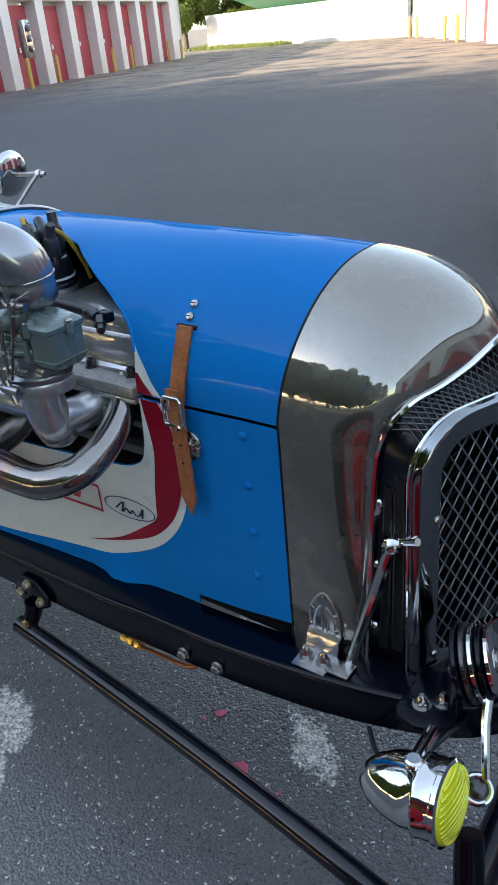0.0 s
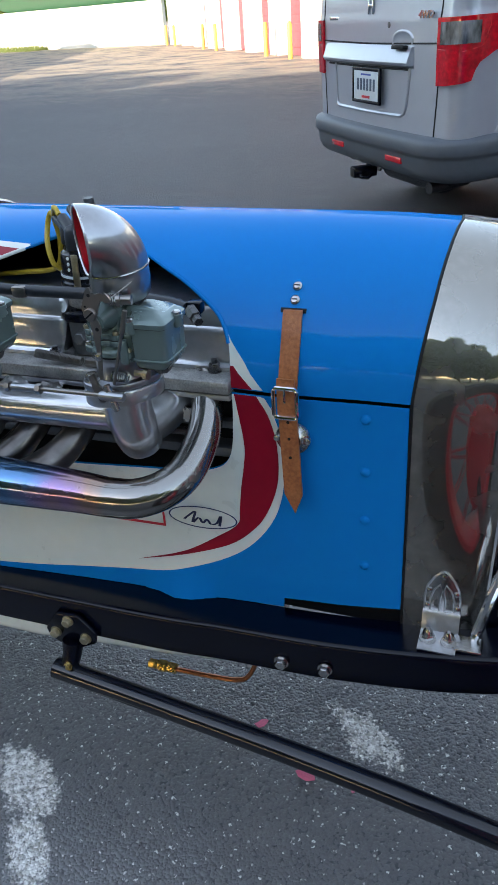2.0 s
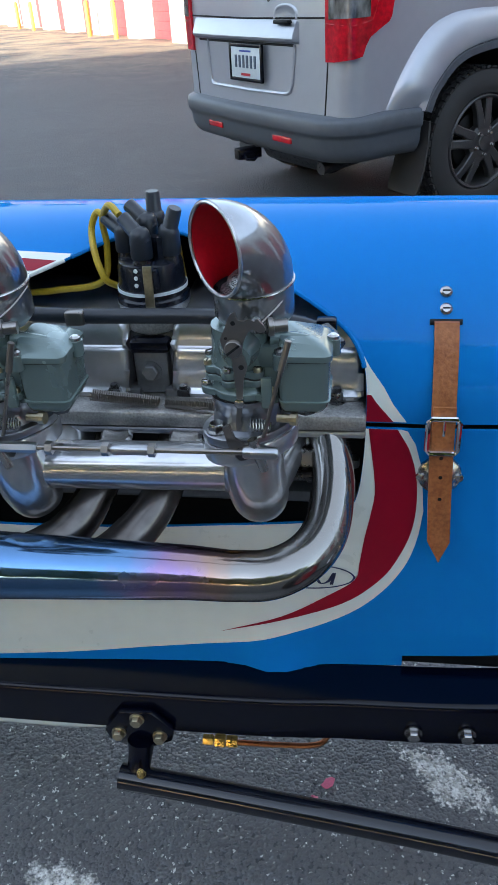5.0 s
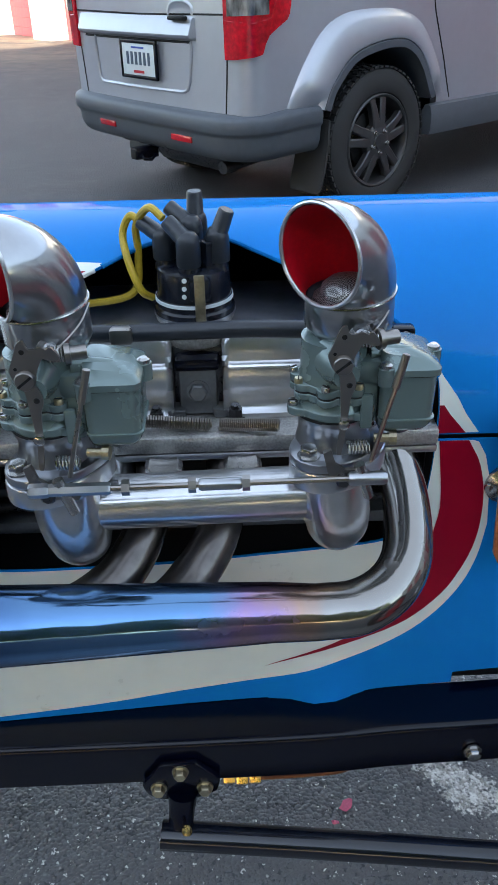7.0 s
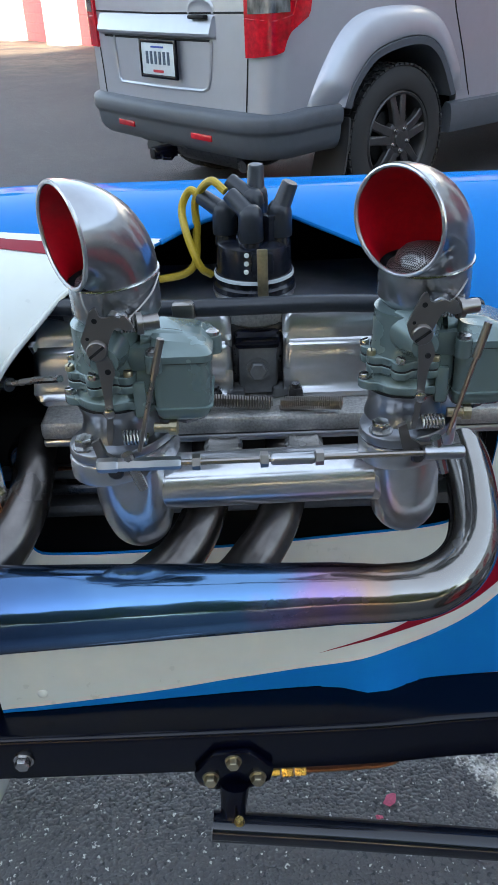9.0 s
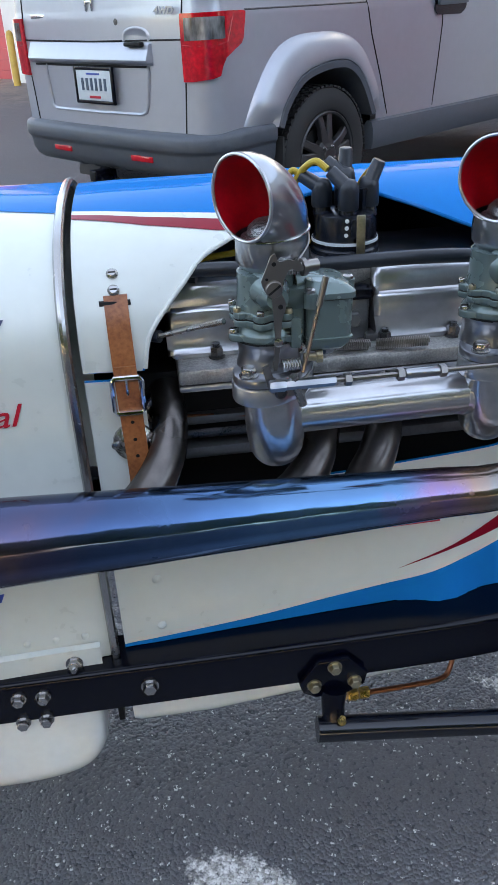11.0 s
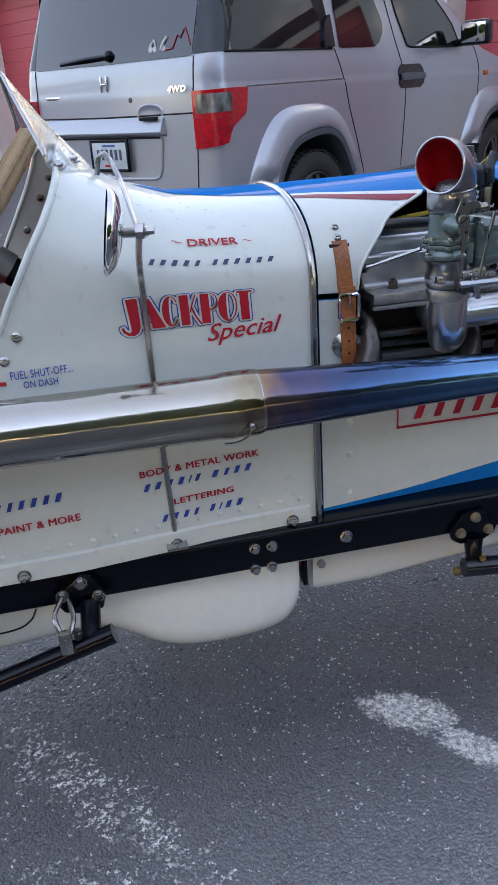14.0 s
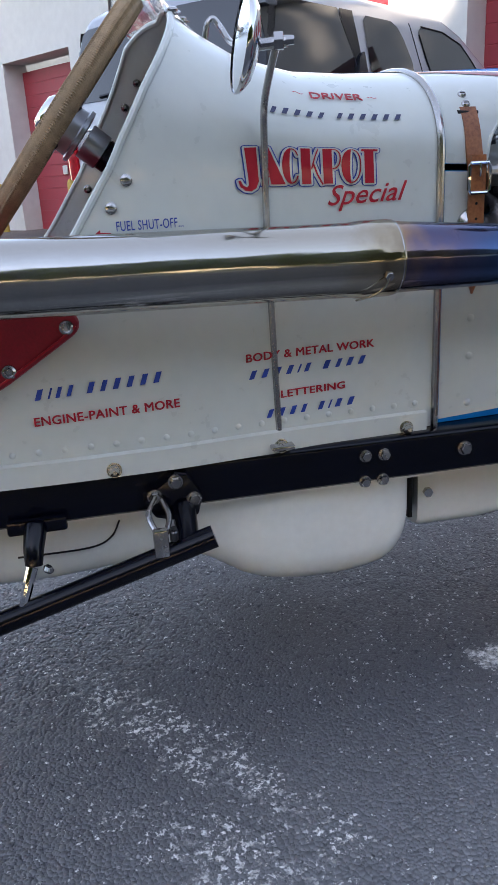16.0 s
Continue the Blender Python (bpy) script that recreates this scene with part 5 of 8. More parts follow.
    def fan(r0, r1, a0=0.0, a1=92.0, n=14, seg=36):
        rings = []
        for k in range(n + 1):
            f = k / n
            a = math.radians(a0 + (a1 - a0) * f)
            r = r0 + (r1 - r0) * f
            d = -h * math.cos(a) + V(0, 0, 1) * math.sin(a)
            c = hp + d * (r + 0.0008)
            rings.append([c + d * r * math.cos(t) + side * r * math.sin(t) * 1.02 for t in (2 * math.pi * j / seg for j in range(seg))])
        return rings
    outer = fan(0.0345 * size, 0.0395 * size)
    c0 = sum(outer[0], V(0, 0, 0)) / len(outer[0])
    collar = [[q + V(0, 0, dz) + (q - c0) * g for q in outer[0]] for dz, g in ((-0.031, -0.20), (-0.026, -0.06), (-0.022, 0.01), (-0.004, 0.01), (-0.002, 0.0))]
    scoop = part("air_scoop", sh(loft(collar + outer)), SCOOP, body, "polished aluminium air scoop", smooth=60)
    inner = fan(0.0325 * size, 0.0375 * size, 4, 91)
    bm = loft(inner)
    part("scoop_lining", sh(bm), RED_PAINT_IN, scoop, "red painted inside of the scoop", smooth=60)
    rim = [(outer[-1][k] + inner[-1][k]) / 2 for k in range(36)]
    part("scoop_rim", sh(tube(rim + [rim[0], rim[1]], 0.0017, 8)), ALU, scoop)
    part("scoop_seam", sh(tube([q + (q - c0) * 0.015 for q in outer[1]] + [outer[1][0]], 0.0011, 6)), STEEL, scoop)
    dome = lathe(c0 + V(0, 0, -0.004), (0, 0, 1), ((0, 0.029), (0.004, 0.028), (0.006, 0.023), (0.012, 0.0215), (0.017, 0.016), (0.0195, 0.007), (0.020, 0.0005)), 26)
    part("flame_screen", sh(dome), MESH, scoop, "woven wire flame screen")
    bm = lathe((0.170, -0.022, 0.886), (0.35, -0.9, 0), ((-0.006, 0.010), (0.001, 0.0095), (0.002, 0.0055), (0.006, 0.005), (0.007, 0.002)), 16)
    part("scoop_screw", sh(bm), ALU, scoop)
    part("lock_wire", sh(tube(spline([(0.176, -0.033, 0.888), (0.192, -0.014, 0.900), (0.197, 0.010, 0.908)], 6), 0.0008, 5)), LEVER, scoop)
    # levers
    y = -0.045
    px, pz = 0.155, 0.872
    edge = spline([(px + a, pz + b, 0) for a, b in ((-0.011, 0.007), (-0.005, 0.021), (-0.002, 0.028), (0.002, 0.030), (0.004, 0.0245), (0.008, 0.023), (0.014, 0.0245), (0.018, 0.023), (0.021, 0.0245), (0.026, 0.018), (0.026, 0.0145), (0.021, 0.014), (0.015, 0.016), (0.011, 0.0105), (0.008, 0.0035), (0.006, -0.005), (0.0, -0.0095), (-0.007, -0.004), (-0.011, 0.006))], 4)
    lv = part("choke_lever", sh(prism([(q.x, q.y) for q in edge[:-1]], y, y + 0.0028)), LEVER, body, "worn steel choke lever")
    for a, b, r in ((0.0005, 0.0215, 0.0021), (-0.006, 0.0085, 0.0014)):
        part("lever_hole", sh(lathe((px + a, y + 0.0003, pz + b), (0, -1, 0), ((0, r), (0.0006, r * 0.9)), 12)), BLACK_DARK, lv)
    part("lever_screw", sh(lathe((px, y, pz), (0, -1, 0), ((0, 0.0076), (0.003, 0.0076), (0.0042, 0.0068), (0.0046, 0.002)), 20)), LEVER, lv)
    part("screw_slot", sh(box((px, y - 0.0046, pz), (0.0135, 0.0012, 0.0018), rot=Matrix.Rotation(radians(-38), 3, "Y"))), BLACK_DARK, lv)
    edge = spline([(px + a, pz + b, 0) for a, b in ((-0.004, -0.004), (-0.002, -0.0105), (-0.0006, -0.028), (0.0, -0.049), (-0.002, -0.074), (0.0, -0.077), (0.002, -0.074), (0.005, -0.049), (0.007, -0.028), (0.0103, -0.0175), (0.008, -0.007), (0.003, -0.003), (-0.0035, -0.004))], 4)
    part("long_lever", sh(prism([(q.x, q.y) for q in edge[:-1]], y - 0.0014, y + 0.0006)), LEVER, lv)
    part("lever_hole", sh(lathe((px + 0.0055, y - 0.0016, pz - 0.0165), (0, -1, 0), ((0, 0.0023), (0.0006, 0.002)), 12)), BLACK_DARK, lv)
    part("lever_pivot", sh(lathe((px + 0.0025, y - 0.0014, pz - 0.049), (0, -1, 0), ((0, 0.0042), (0.003, 0.0042), (0.004, 0.002)), 12)), STEEL, lv)
    a, b = V(0.199, -0.050, 0.876), V(0.178, -0.058, 0.796)
    rd = part("choke_rod", sh(tube([a, b], 0.0018, 8)), LEVER, body)
    part("rod_sleeve", sh(tube([a + (b - a) * -0.06, a + (b - a) * 0.26], 0.0029, 10)), LEVER, rd)
    sp = bmesh.new()
    add_lathe(sp, (0.186, -0.030, 0.885), (1, 0.25, 0), ((-0.004, 0.008), (0.0, 0.008), (0.0005, 0.0055), (0.012, 0.0055)), 14)
    part("choke_swivel", sh(sp), LEVER, body)
    pts = [V(0.170 + 0.014 * k / 48, -0.028 + 0.006 * math.cos(2 * math.pi * k / 8), 0.884 + 0.006 * math.sin(2 * math.pi * k / 8)) for k in range(49)]
    part("choke_spring", sh(tube(pts, 0.0009, 5)), STEEL, body)
    pts = [V(0.163 + 0.018 * k / 56, -0.034 + 0.0055 * math.cos(2 * math.pi * k / 8), 0.794 + 0.0055 * math.sin(2 * math.pi * k / 8)) for k in range(57)]
    part("throttle_spring", sh(tube(pts, 0.0009, 5)), STEEL, body)
    part("idle_screw", sh(lathe((0.186, -0.022, 0.795), (1, -0.1, 0), ((0, 0.004), (0.012, 0.004), (0.012, 0.006), (0.018, 0.006)), 10)), ZINC, body)
    tl = part("throttle_arm", sh(prism(((0.142, 0.800), (0.148, 0.803), (0.152, 0.790), (0.160, 0.784), (0.176, 0.784), (0.184, 0.776), (0.180, 0.770), (0.152, 0.772), (0.146, 0.782)), -0.052, -0.048)), LEVER, body)
    part("arm_screw", sh(lathe((0.158, -0.052, 0.776), (0, -1, 0), ((0, 0.006), (0.004, 0.006), (0.006, 0.004)), 12)), DARK_STEEL, tl)
    part("arm_ball", sh(lathe((0.176, -0.060, 0.770), (-0.3, 0, 1), ((-0.006, 0.004), (0.012, 0.0045), (0.026, 0.0045)), 10)), STEEL, tl)
    return body


def wire_mesh():
    m = pbr("woven_wire", (0.35, 0.35, 0.36), 0.4, metal=0.8, var=0.1, scale=40)
    nt, n, l, p = nodes_of(m)
    co = n.new("ShaderNodeTexCoord")
    chk = n.new("ShaderNodeTexChecker")
    chk.inputs["Scale"].default_value = 820
    chk.inputs["Color1"].default_value, chk.inputs["Color2"].default_value = (0.30, 0.30, 0.30, 1), (0.02, 0.02, 0.02, 1)
    l.new(co.outputs["Object"], chk.inputs["Vector"])
    l.new(chk.outputs["Color"], p.inputs["Base Color"])
    return m


MESH = wire_mesh()
carburettor(0, 0, 221, 0.006, 0.985)
carburettor(-0.229, -0.008, 214, 0.003, 0.96)


def build_linkage():
    a, b = V(-0.075, -0.070, 0.787), V(0.190, -0.062, 0.783)
    rod = part("throttle_link", tube([a, b], 0.0024, 10), LEVER, race_car, "steel throttle link rod between the carburettors")
    for f, w, r in ((0.113, 0.048, 0.0050), (0.517, 0.033, 0.0048), (0.945, 0.030, 0.0055), (0.0, 0.016, 0.0058)):
        c = a.lerp(b, f)
        d = (b - a).normalized()
        part("link_sleeve", lathe(c - d * w / 2, d, ((0, r * 0.8), (0.002, r), (w - 0.002, r), (w, r * 0.8)), 6 if f < 0.2 else 14), SATIN, rod)
    for f in (0.25, 0.44, 0.595):
        c = a.lerp(b, f)
        part("lock_nut", lathe(c - V(0.004, 0, 0), (b - a), ((0, 0.0062), (0.006, 0.0062)), 6), LEVER, rod)
    return rod


build_linkage()


def build_distributor():
    c = V(0.040, 0.145, 0)
    base = part("distributor", lathe(c + V(0, 0, 0.775), (0, 0, 1), ((0, 0.017), (0.026, 0.017), (0.034, 0.024), (0.042, 0.034), (0.062, 0.035), (0.064, 0.0375), (0.070, 0.0375)), 32), CAST_ALU, race_car, "distributor with a black cap and rubber boots", smooth=40)
    cap = part("distributor_cap", lathe(c + V(0, 0, 0.845), (0, 0, 1), ((0, 0.038), (0.005, 0.038), (0.007, 0.0355), (0.012, 0.0355), (0.013, 0.0365), (0.015, 0.0365), (0.016, 0.035), (0.036, 0.034), (0.0415, 0.0325), (0.044, 0.028), (0.045, 0.012)), 36), CAP_BLACK, base, smooth=40)
    part("cap_band", lathe(c + V(0, 0, 0.8572), (0, 0, 1), ((0, 0.0370), (0.0032, 0.0368)), 36), PLATE, base)
    part("cap_gasket", lathe(c + V(0, 0, 0.8435), (0, 0, 1), ((0, 0.0388), (0.0016, 0.0388)), 36), SATIN, base)
    cl = part("spring_clip", box((0.047, 0.1035, 0.866), (0.0095, 0.003, 0.050), 0.001, rot=Matrix.Rotation(radians(-4), 3, "X")), ZINC, base, "pale brass spring clip")
    part("clip_catch", box((0.047, 0.1105, 0.876), (0.020, 0.008, 0.022), 0.003), CAP_BLACK, base)
    for k in range(3):
        part("paint_dot", lathe((0.0335 - 0.0004 * k, 0.1105, 0.884 - 0.0075 * k), (-0.1, -1, 0.1), ((0, 0.0023), (0.0008, 0.002)), 10), WHITE, base)
    # boots: tower place, elbow direction
    for dx, dy, ex, ey, ez, top in ((-0.025, 0.006, -0.72, 0.30, 0.45, 0.912), (-0.002, -0.020, -0.62, 0.30, 0.62, 0.914), (0.024, -0.006, 0.34, -0.10, 0.9, 0.914), (0.004, 0.022, 0.02, -0.05, 1.0, 0.922), (0.000, 0.004, -0.66, 0.30, 0.55, 0.922)):
        p = c + V(dx, dy, 0.884)
        q = V(p.x, p.y, top)
        d = V(ex, ey, ez).normalized()
        e = q + d * 0.030
        part("plug_tower", lathe(p, (0, 0, 1), ((0, 0.0105), (0.012, 0.0088)), 14), CAP_BLACK, base)
        boot = bmesh.new()
        add_lathe(boot, p + V(0, 0, 0.009), (0, 0, 1), ((0, 0.0108), (0.002, 0.0114), (top - p.z - 0.009, 0.0110), (top - p.z - 0.004, 0.0100), (top - p.z, 0.0070), (top - p.z + 0.0015, 0.002)), 18)
        add_lathe(boot, q - d * 0.004, d, ((-0.006, 0.006), (0, 0.0094), (0.005, 0.0096), (0.0065, 0.0082), (0.030, 0.0072), (0.0315, 0.0062)), 18)
        part("rubber_boot", boot, RUBBER, base, smooth=50)
    part("rotor_post", lathe(c + V(0.014, -0.012, 0.886), (0, 0, 1), ((0, 0.006), (0.022, 0.0065), (0.024, 0.0075), (0.027, 0.007)), 6), CAP_BLACK, base)
    for pts in (((-0.008, 0.160, 0.926), (-0.016, 0.163, 0.929), (-0.024, 0.163, 0.912), (-0.019, 0.148, 0.89), (-0.009, 0.140, 0.866), (0.0, 0.15, 0.855)),
                ((0.017, 0.134, 0.934), (0.004, 0.144, 0.941), (-0.011, 0.163, 0.920), (-0.012, 0.168, 0.89), (-0.02, 0.16, 0.856), (-0.07, 0.15, 0.850), (-0.13, 0.165, 0.838), (-0.21, 0.20, 0.80)),
                ((0.070, 0.131, 0.930), (0.068, 0.146, 0.929), (0.063, 0.172, 0.908), (0.060, 0.195, 0.87), (0.060, 0.205, 0.84))):
        part("plug_wire", tube(spline(pts, 7), 0.0036, 10), YELLOW_WIRE, base, "yellow ignition wire")
    return base


distributor = build_distributor()


# ---- exhaust, rods, pans ----
def build_exhaust():
    n = 24
    pts = [V(0.10 - 0.495 * k / n, -0.0535 - 0.036 * k / n, 0.6385 + 0.0250 * k / n) for k in range(n + 1)]
    rs = [0.0266 + 0.0172 * k / n for k in range(n + 1)]
    bend = spline([(0.214, 0.108, 0.742), (0.2225, 0.090, 0.728), (0.231, 0.064, 0.704), (0.2335, 0.033, 0.681), (0.2275, -0.007, 0.659), (0.209, -0.035, 0.647), (0.178, -0.052, 0.640), (0.14, -0.054, 0.6372)], 6)
    br = lerp_list((0.0195, 0.0200, 0.0210, 0.0222, 0.0232, 0.0240, 0.0246, 0.0250), len(bend))
    ex = part("exhaust_header", tube(bend + pts, br + rs, 32), HEAT, race_car, "chromed exhaust header tinted blue by heat", smooth=60)
    m = [(-0.384, -0.0895, 0.663, 0.0445), (-0.392, -0.0898, 0.663, 0.0465), (-0.43, -0.091, 0.663, 0.0465), (-0.445, -0.0915, 0.6635, 0.0445), (-0.8, -0.1008, 0.672, 0.0442), (-1.3, -0.112, 0.685, 0.0442)]
    part("tailpipe", tube([V(*q[:3]) for q in m], [q[3] for q in m], 32), STRAW, race_car, "chromed exhaust tailpipe", smooth=60)
    part("slip_clamp", tube([V(-0.386, -0.0895, 0.663), V(-0.3895, -0.0896, 0.663)], 0.0455, 32), STEEL, ex)
    bm = bmesh.new()
    add_hex(bm, (-0.405, -0.131, 0.648), (0, -1, -0.3), 0.006, 0.008)
    part("clamp_bolt", bm, STEEL, ex)
    part("safety_wire", tube(spline([(-0.405, -0.138, 0.646), (-0.412, -0.137, 0.634), (-0.425, -0.128, 0.624), (-0.44, -0.115, 0.618)], 5), 0.0012, 6), STEEL, ex)
    # primaries from the ports to the collector
    for x0, x1 in ((0.062, 0.005), (-0.008, -0.075), (-0.175, -0.235)):
        c = spline([(x0, 0.10, 0.715), (x0 + 0.002, 0.06, 0.700), (x0 - 0.006, 0.022, 0.672), (x0 - 0.03, -0.012, 0.648), (x1, -0.045, 0.640), (x1 - 0.045, -0.062, 0.645)], 6)
        part("primary_pipe", tube(c, lerp_list((0.0185, 0.019, 0.0205, 0.022, 0.023, 0.023), len(c)), 20), PIPE, ex, smooth=60)
    return ex


exhaust = build_exhaust()


# ---- grille, lamp, straps, rods, pans, cockpit ----
def prow(y):
    """The grille runs to a soft prow in the middle."""
    d = min(1.0, abs(y - YC) / 0.18)
    return 0.742 - 0.075 * (d - 0.10 * math.exp(-(d / 0.15) ** 2) + 0.10)


def build_grille():
    def outline(g):
        y0, y1, z0, z1, r = 0.090 + g, 0.430 - g, 0.398 + g, 0.768 - g, 0.075 - g
        corners = ((y1 - 0.02, z0 + 0.02, 270, 0.02), (y1 - r, z1 - r, 0, r), (y0 + r, z1 - r, 90, r), (y0 + 0.02, z0 + 0.02, 180, 0.02))
        pts = []
        for n, (qy, qz, a0, rr) in enumerate(corners):
            for j in range(9):
                a = math.radians(a0 + 11.25 * j)
                pts.append((qy + rr * math.cos(a), qz + rr * math.sin(a)))
            if n in (1, 3):
                a, b = pts[-1], ((y0 + r, z1) if n == 1 else (y1 - 0.02, z0))
                pts += [(a[0] + (b[0] - a[0]) * k / 12, a[1]) for k in range(1, 12)]
        return pts
    ring = []
    for g, dx in ((0.004, -0.014), (0.0, -0.006), (0.0008, 0.0), (0.004, 0.004), (0.008, 0.005), (0.028, 0.005), (0.031, 0.003), (0.031, -0.010)):
        ring.append([V(prow(y) + dx, y, z) for y, z in outline(g)])
    gr = part("grille", loft(ring), GRILLE_CHROME, race_car, "dark chrome framed grille with grey expanded mesh", smooth=30)
    # expanded mesh: zigzag strands that touch
    bm = bmesh.new()
    wy, hz = 0.0098, 0.031
    for k in range(31):
        y0 = 0.113 + k * wy
        pts = []
        z, j = 0.424, 0
        while z < 0.742:
            y = y0 + (1 if (j + k) % 2 else -1) * wy * 0.46
            edge_y = min(y - 0.112, 0.408 - y)
            top = 0.742 if edge_y > 0.045 else 0.742 - 0.045 + math.sqrt(max(0, 0.045 ** 2 - (0.045 - max(edge_y, 0)) ** 2))
            if z < top and edge_y > 0:
                pts.append(V(prow(y) - 0.004, y, z))
            z += hz / 2
            j += 1
        if len(pts) > 2:
            add_tube(bm, pts, 0.0013, 5)
    part("mesh", bm, MESH_STEEL, gr, "grey expanded metal mesh")
    for y, z in ((0.116, 0.640), (0.116, 0.432), (0.205, 0.752)):
        part("grille_screw", lathe((prow(y) + 0.005, y, z), (0.9, -0.4, 0), ((0, 0.006), (0.003, 0.005), (0.004, 0.002)), 12), STEEL, gr)
    part("inner_apron", box((0.38, 0.100, 0.415), (0.26, 0.008, 0.075), 0.002), BLACK_DARK, race_car)
    # radiator core and dark side plates behind
    core = part("radiator_core", box((0.60, 0.26, 0.57), (0.05, 0.27, 0.36), 0.004), BLACK_DARK, race_car)
    for k in range(22):
        part("core_fin", box((0.632, 0.26, 0.41 + 0.0155 * k), (0.012, 0.28, 0.0016)), DARK_STEEL, core)
    def arc_points(pts, n):
        run = [0.0]
        for a, b in zip(pts, pts[1:]):
            run.append(run[-1] + (b - a).length)
        out, k = [], 0
        for i in range(n):
            d = run[-1] * i / (n - 1)
            while k < len(pts) - 2 and run[k + 1] < d:
                k += 1
            out.append(pts[k].lerp(pts[k + 1], (d - run[k]) / max(run[k + 1] - run[k], 1e-9)))
        return out
    near_edge = arc_points([q + V(-0.002, 0.004, -0.003) for q in shell_edge[:61]], 61)
    side_line = [(0.094, 0.402), (0.094, 0.55), (0.094, 0.69)] + [(0.165 - 0.071 * math.cos(a), 0.693 + 0.071 * math.sin(a)) for a in (math.pi / 2 * k / 8 for k in range(1, 9))] + [(0.21, 0.764), (0.26, 0.764)]
    grille_edge = arc_points([V(prow(y) - 0.012, y, z) for y, z in side_line], 61)

    def strip(i, f, lift=0.0):
        q = near_edge[i].lerp(grille_edge[i], f)
        return q + V(0.3, -1.0, 0.5).normalized() * (lift - 0.006 * math.sin(math.pi * f))
    for sg in (1, -1):
        turn = (lambda q: q) if sg > 0 else (lambda q: V(q.x, 2 * YC - q.y, q.z))
        bm = loft([[turn(strip(i, f)) for f in (0.0, 0.15, 0.35, 0.5, 0.65, 0.85, 1.0)] for i in range(61)], closed=False)
        sp = part("side_plate", bm, BLACK, race_car, "black surround between the shell and the grille", smooth=50)
        for f0, f1, i0, i1 in ((0.30, 0.50, 4, 33), (0.60, 0.86, 4, 35)):
            bm = loft([[turn(strip(i, f0 + (f1 - f0) * g, 0.0012 if 0.1 < g < 0.9 else 0.0)) for g in (0.0, 0.12, 0.5, 0.88, 1.0)] for i in range(i0, i1)], closed=False)
            part("plate_slot", bm, BLACK_DARK, sp)
            for f in (f0, f1):
                part("slot_edge", tube([turn(strip(i, f, 0.001)) for i in range(i0, i1)], 0.0010, 6), DARK_STEEL, sp)
        part("chrome_strip", tube([turn(strip(i, 0.04, 0.002)) for i in range(0, 58)], 0.0028, 8), CHROME, sp)
        part("chrome_strip", tube([turn(strip(i, 0.97, 0.003)) for i in range(0, 58)], 0.0024, 8), CHROME, sp)
        bm = bmesh.new()
        for i in range(40, 59):
            for e in (-2, 2):
                if 39 < i + e < 60:
                    add_tube(bm, [turn(strip(i, 0.12, 0.004)), turn(strip(i + e // 2, 0.5, 0.007)), turn(strip(i + e, 0.9, 0.004))], 0.0008, 5)
        part("mesh", bm, DARK_STEEL, sp, "grey expanded metal mesh")
        for i in (8, 19, 29):
            part("plate_rivet", add_dome_screw(bmesh.new(), turn(strip(i, 0.16, 0.0)), (0.3, -sg, 0.1), 0.0058, 0.004), CHROME, sp)
    # lower apron round the foot of the core
    part("apron", tube(spline([(0.575, 0.086, 0.398), (0.60, 0.082, 0.392), (0.63, 0.094, 0.39), (0.66, 0.12, 0.39), (0.68, 0.16, 0.39)], 5), 0.008, 10), BLACK, race_car)
    part("front_crossmember", box((0.655, 0.26, 0.372), (0.09, 0.40, 0.045), 0.012), BLACK, race_car)
    return gr


grille = build_grille()


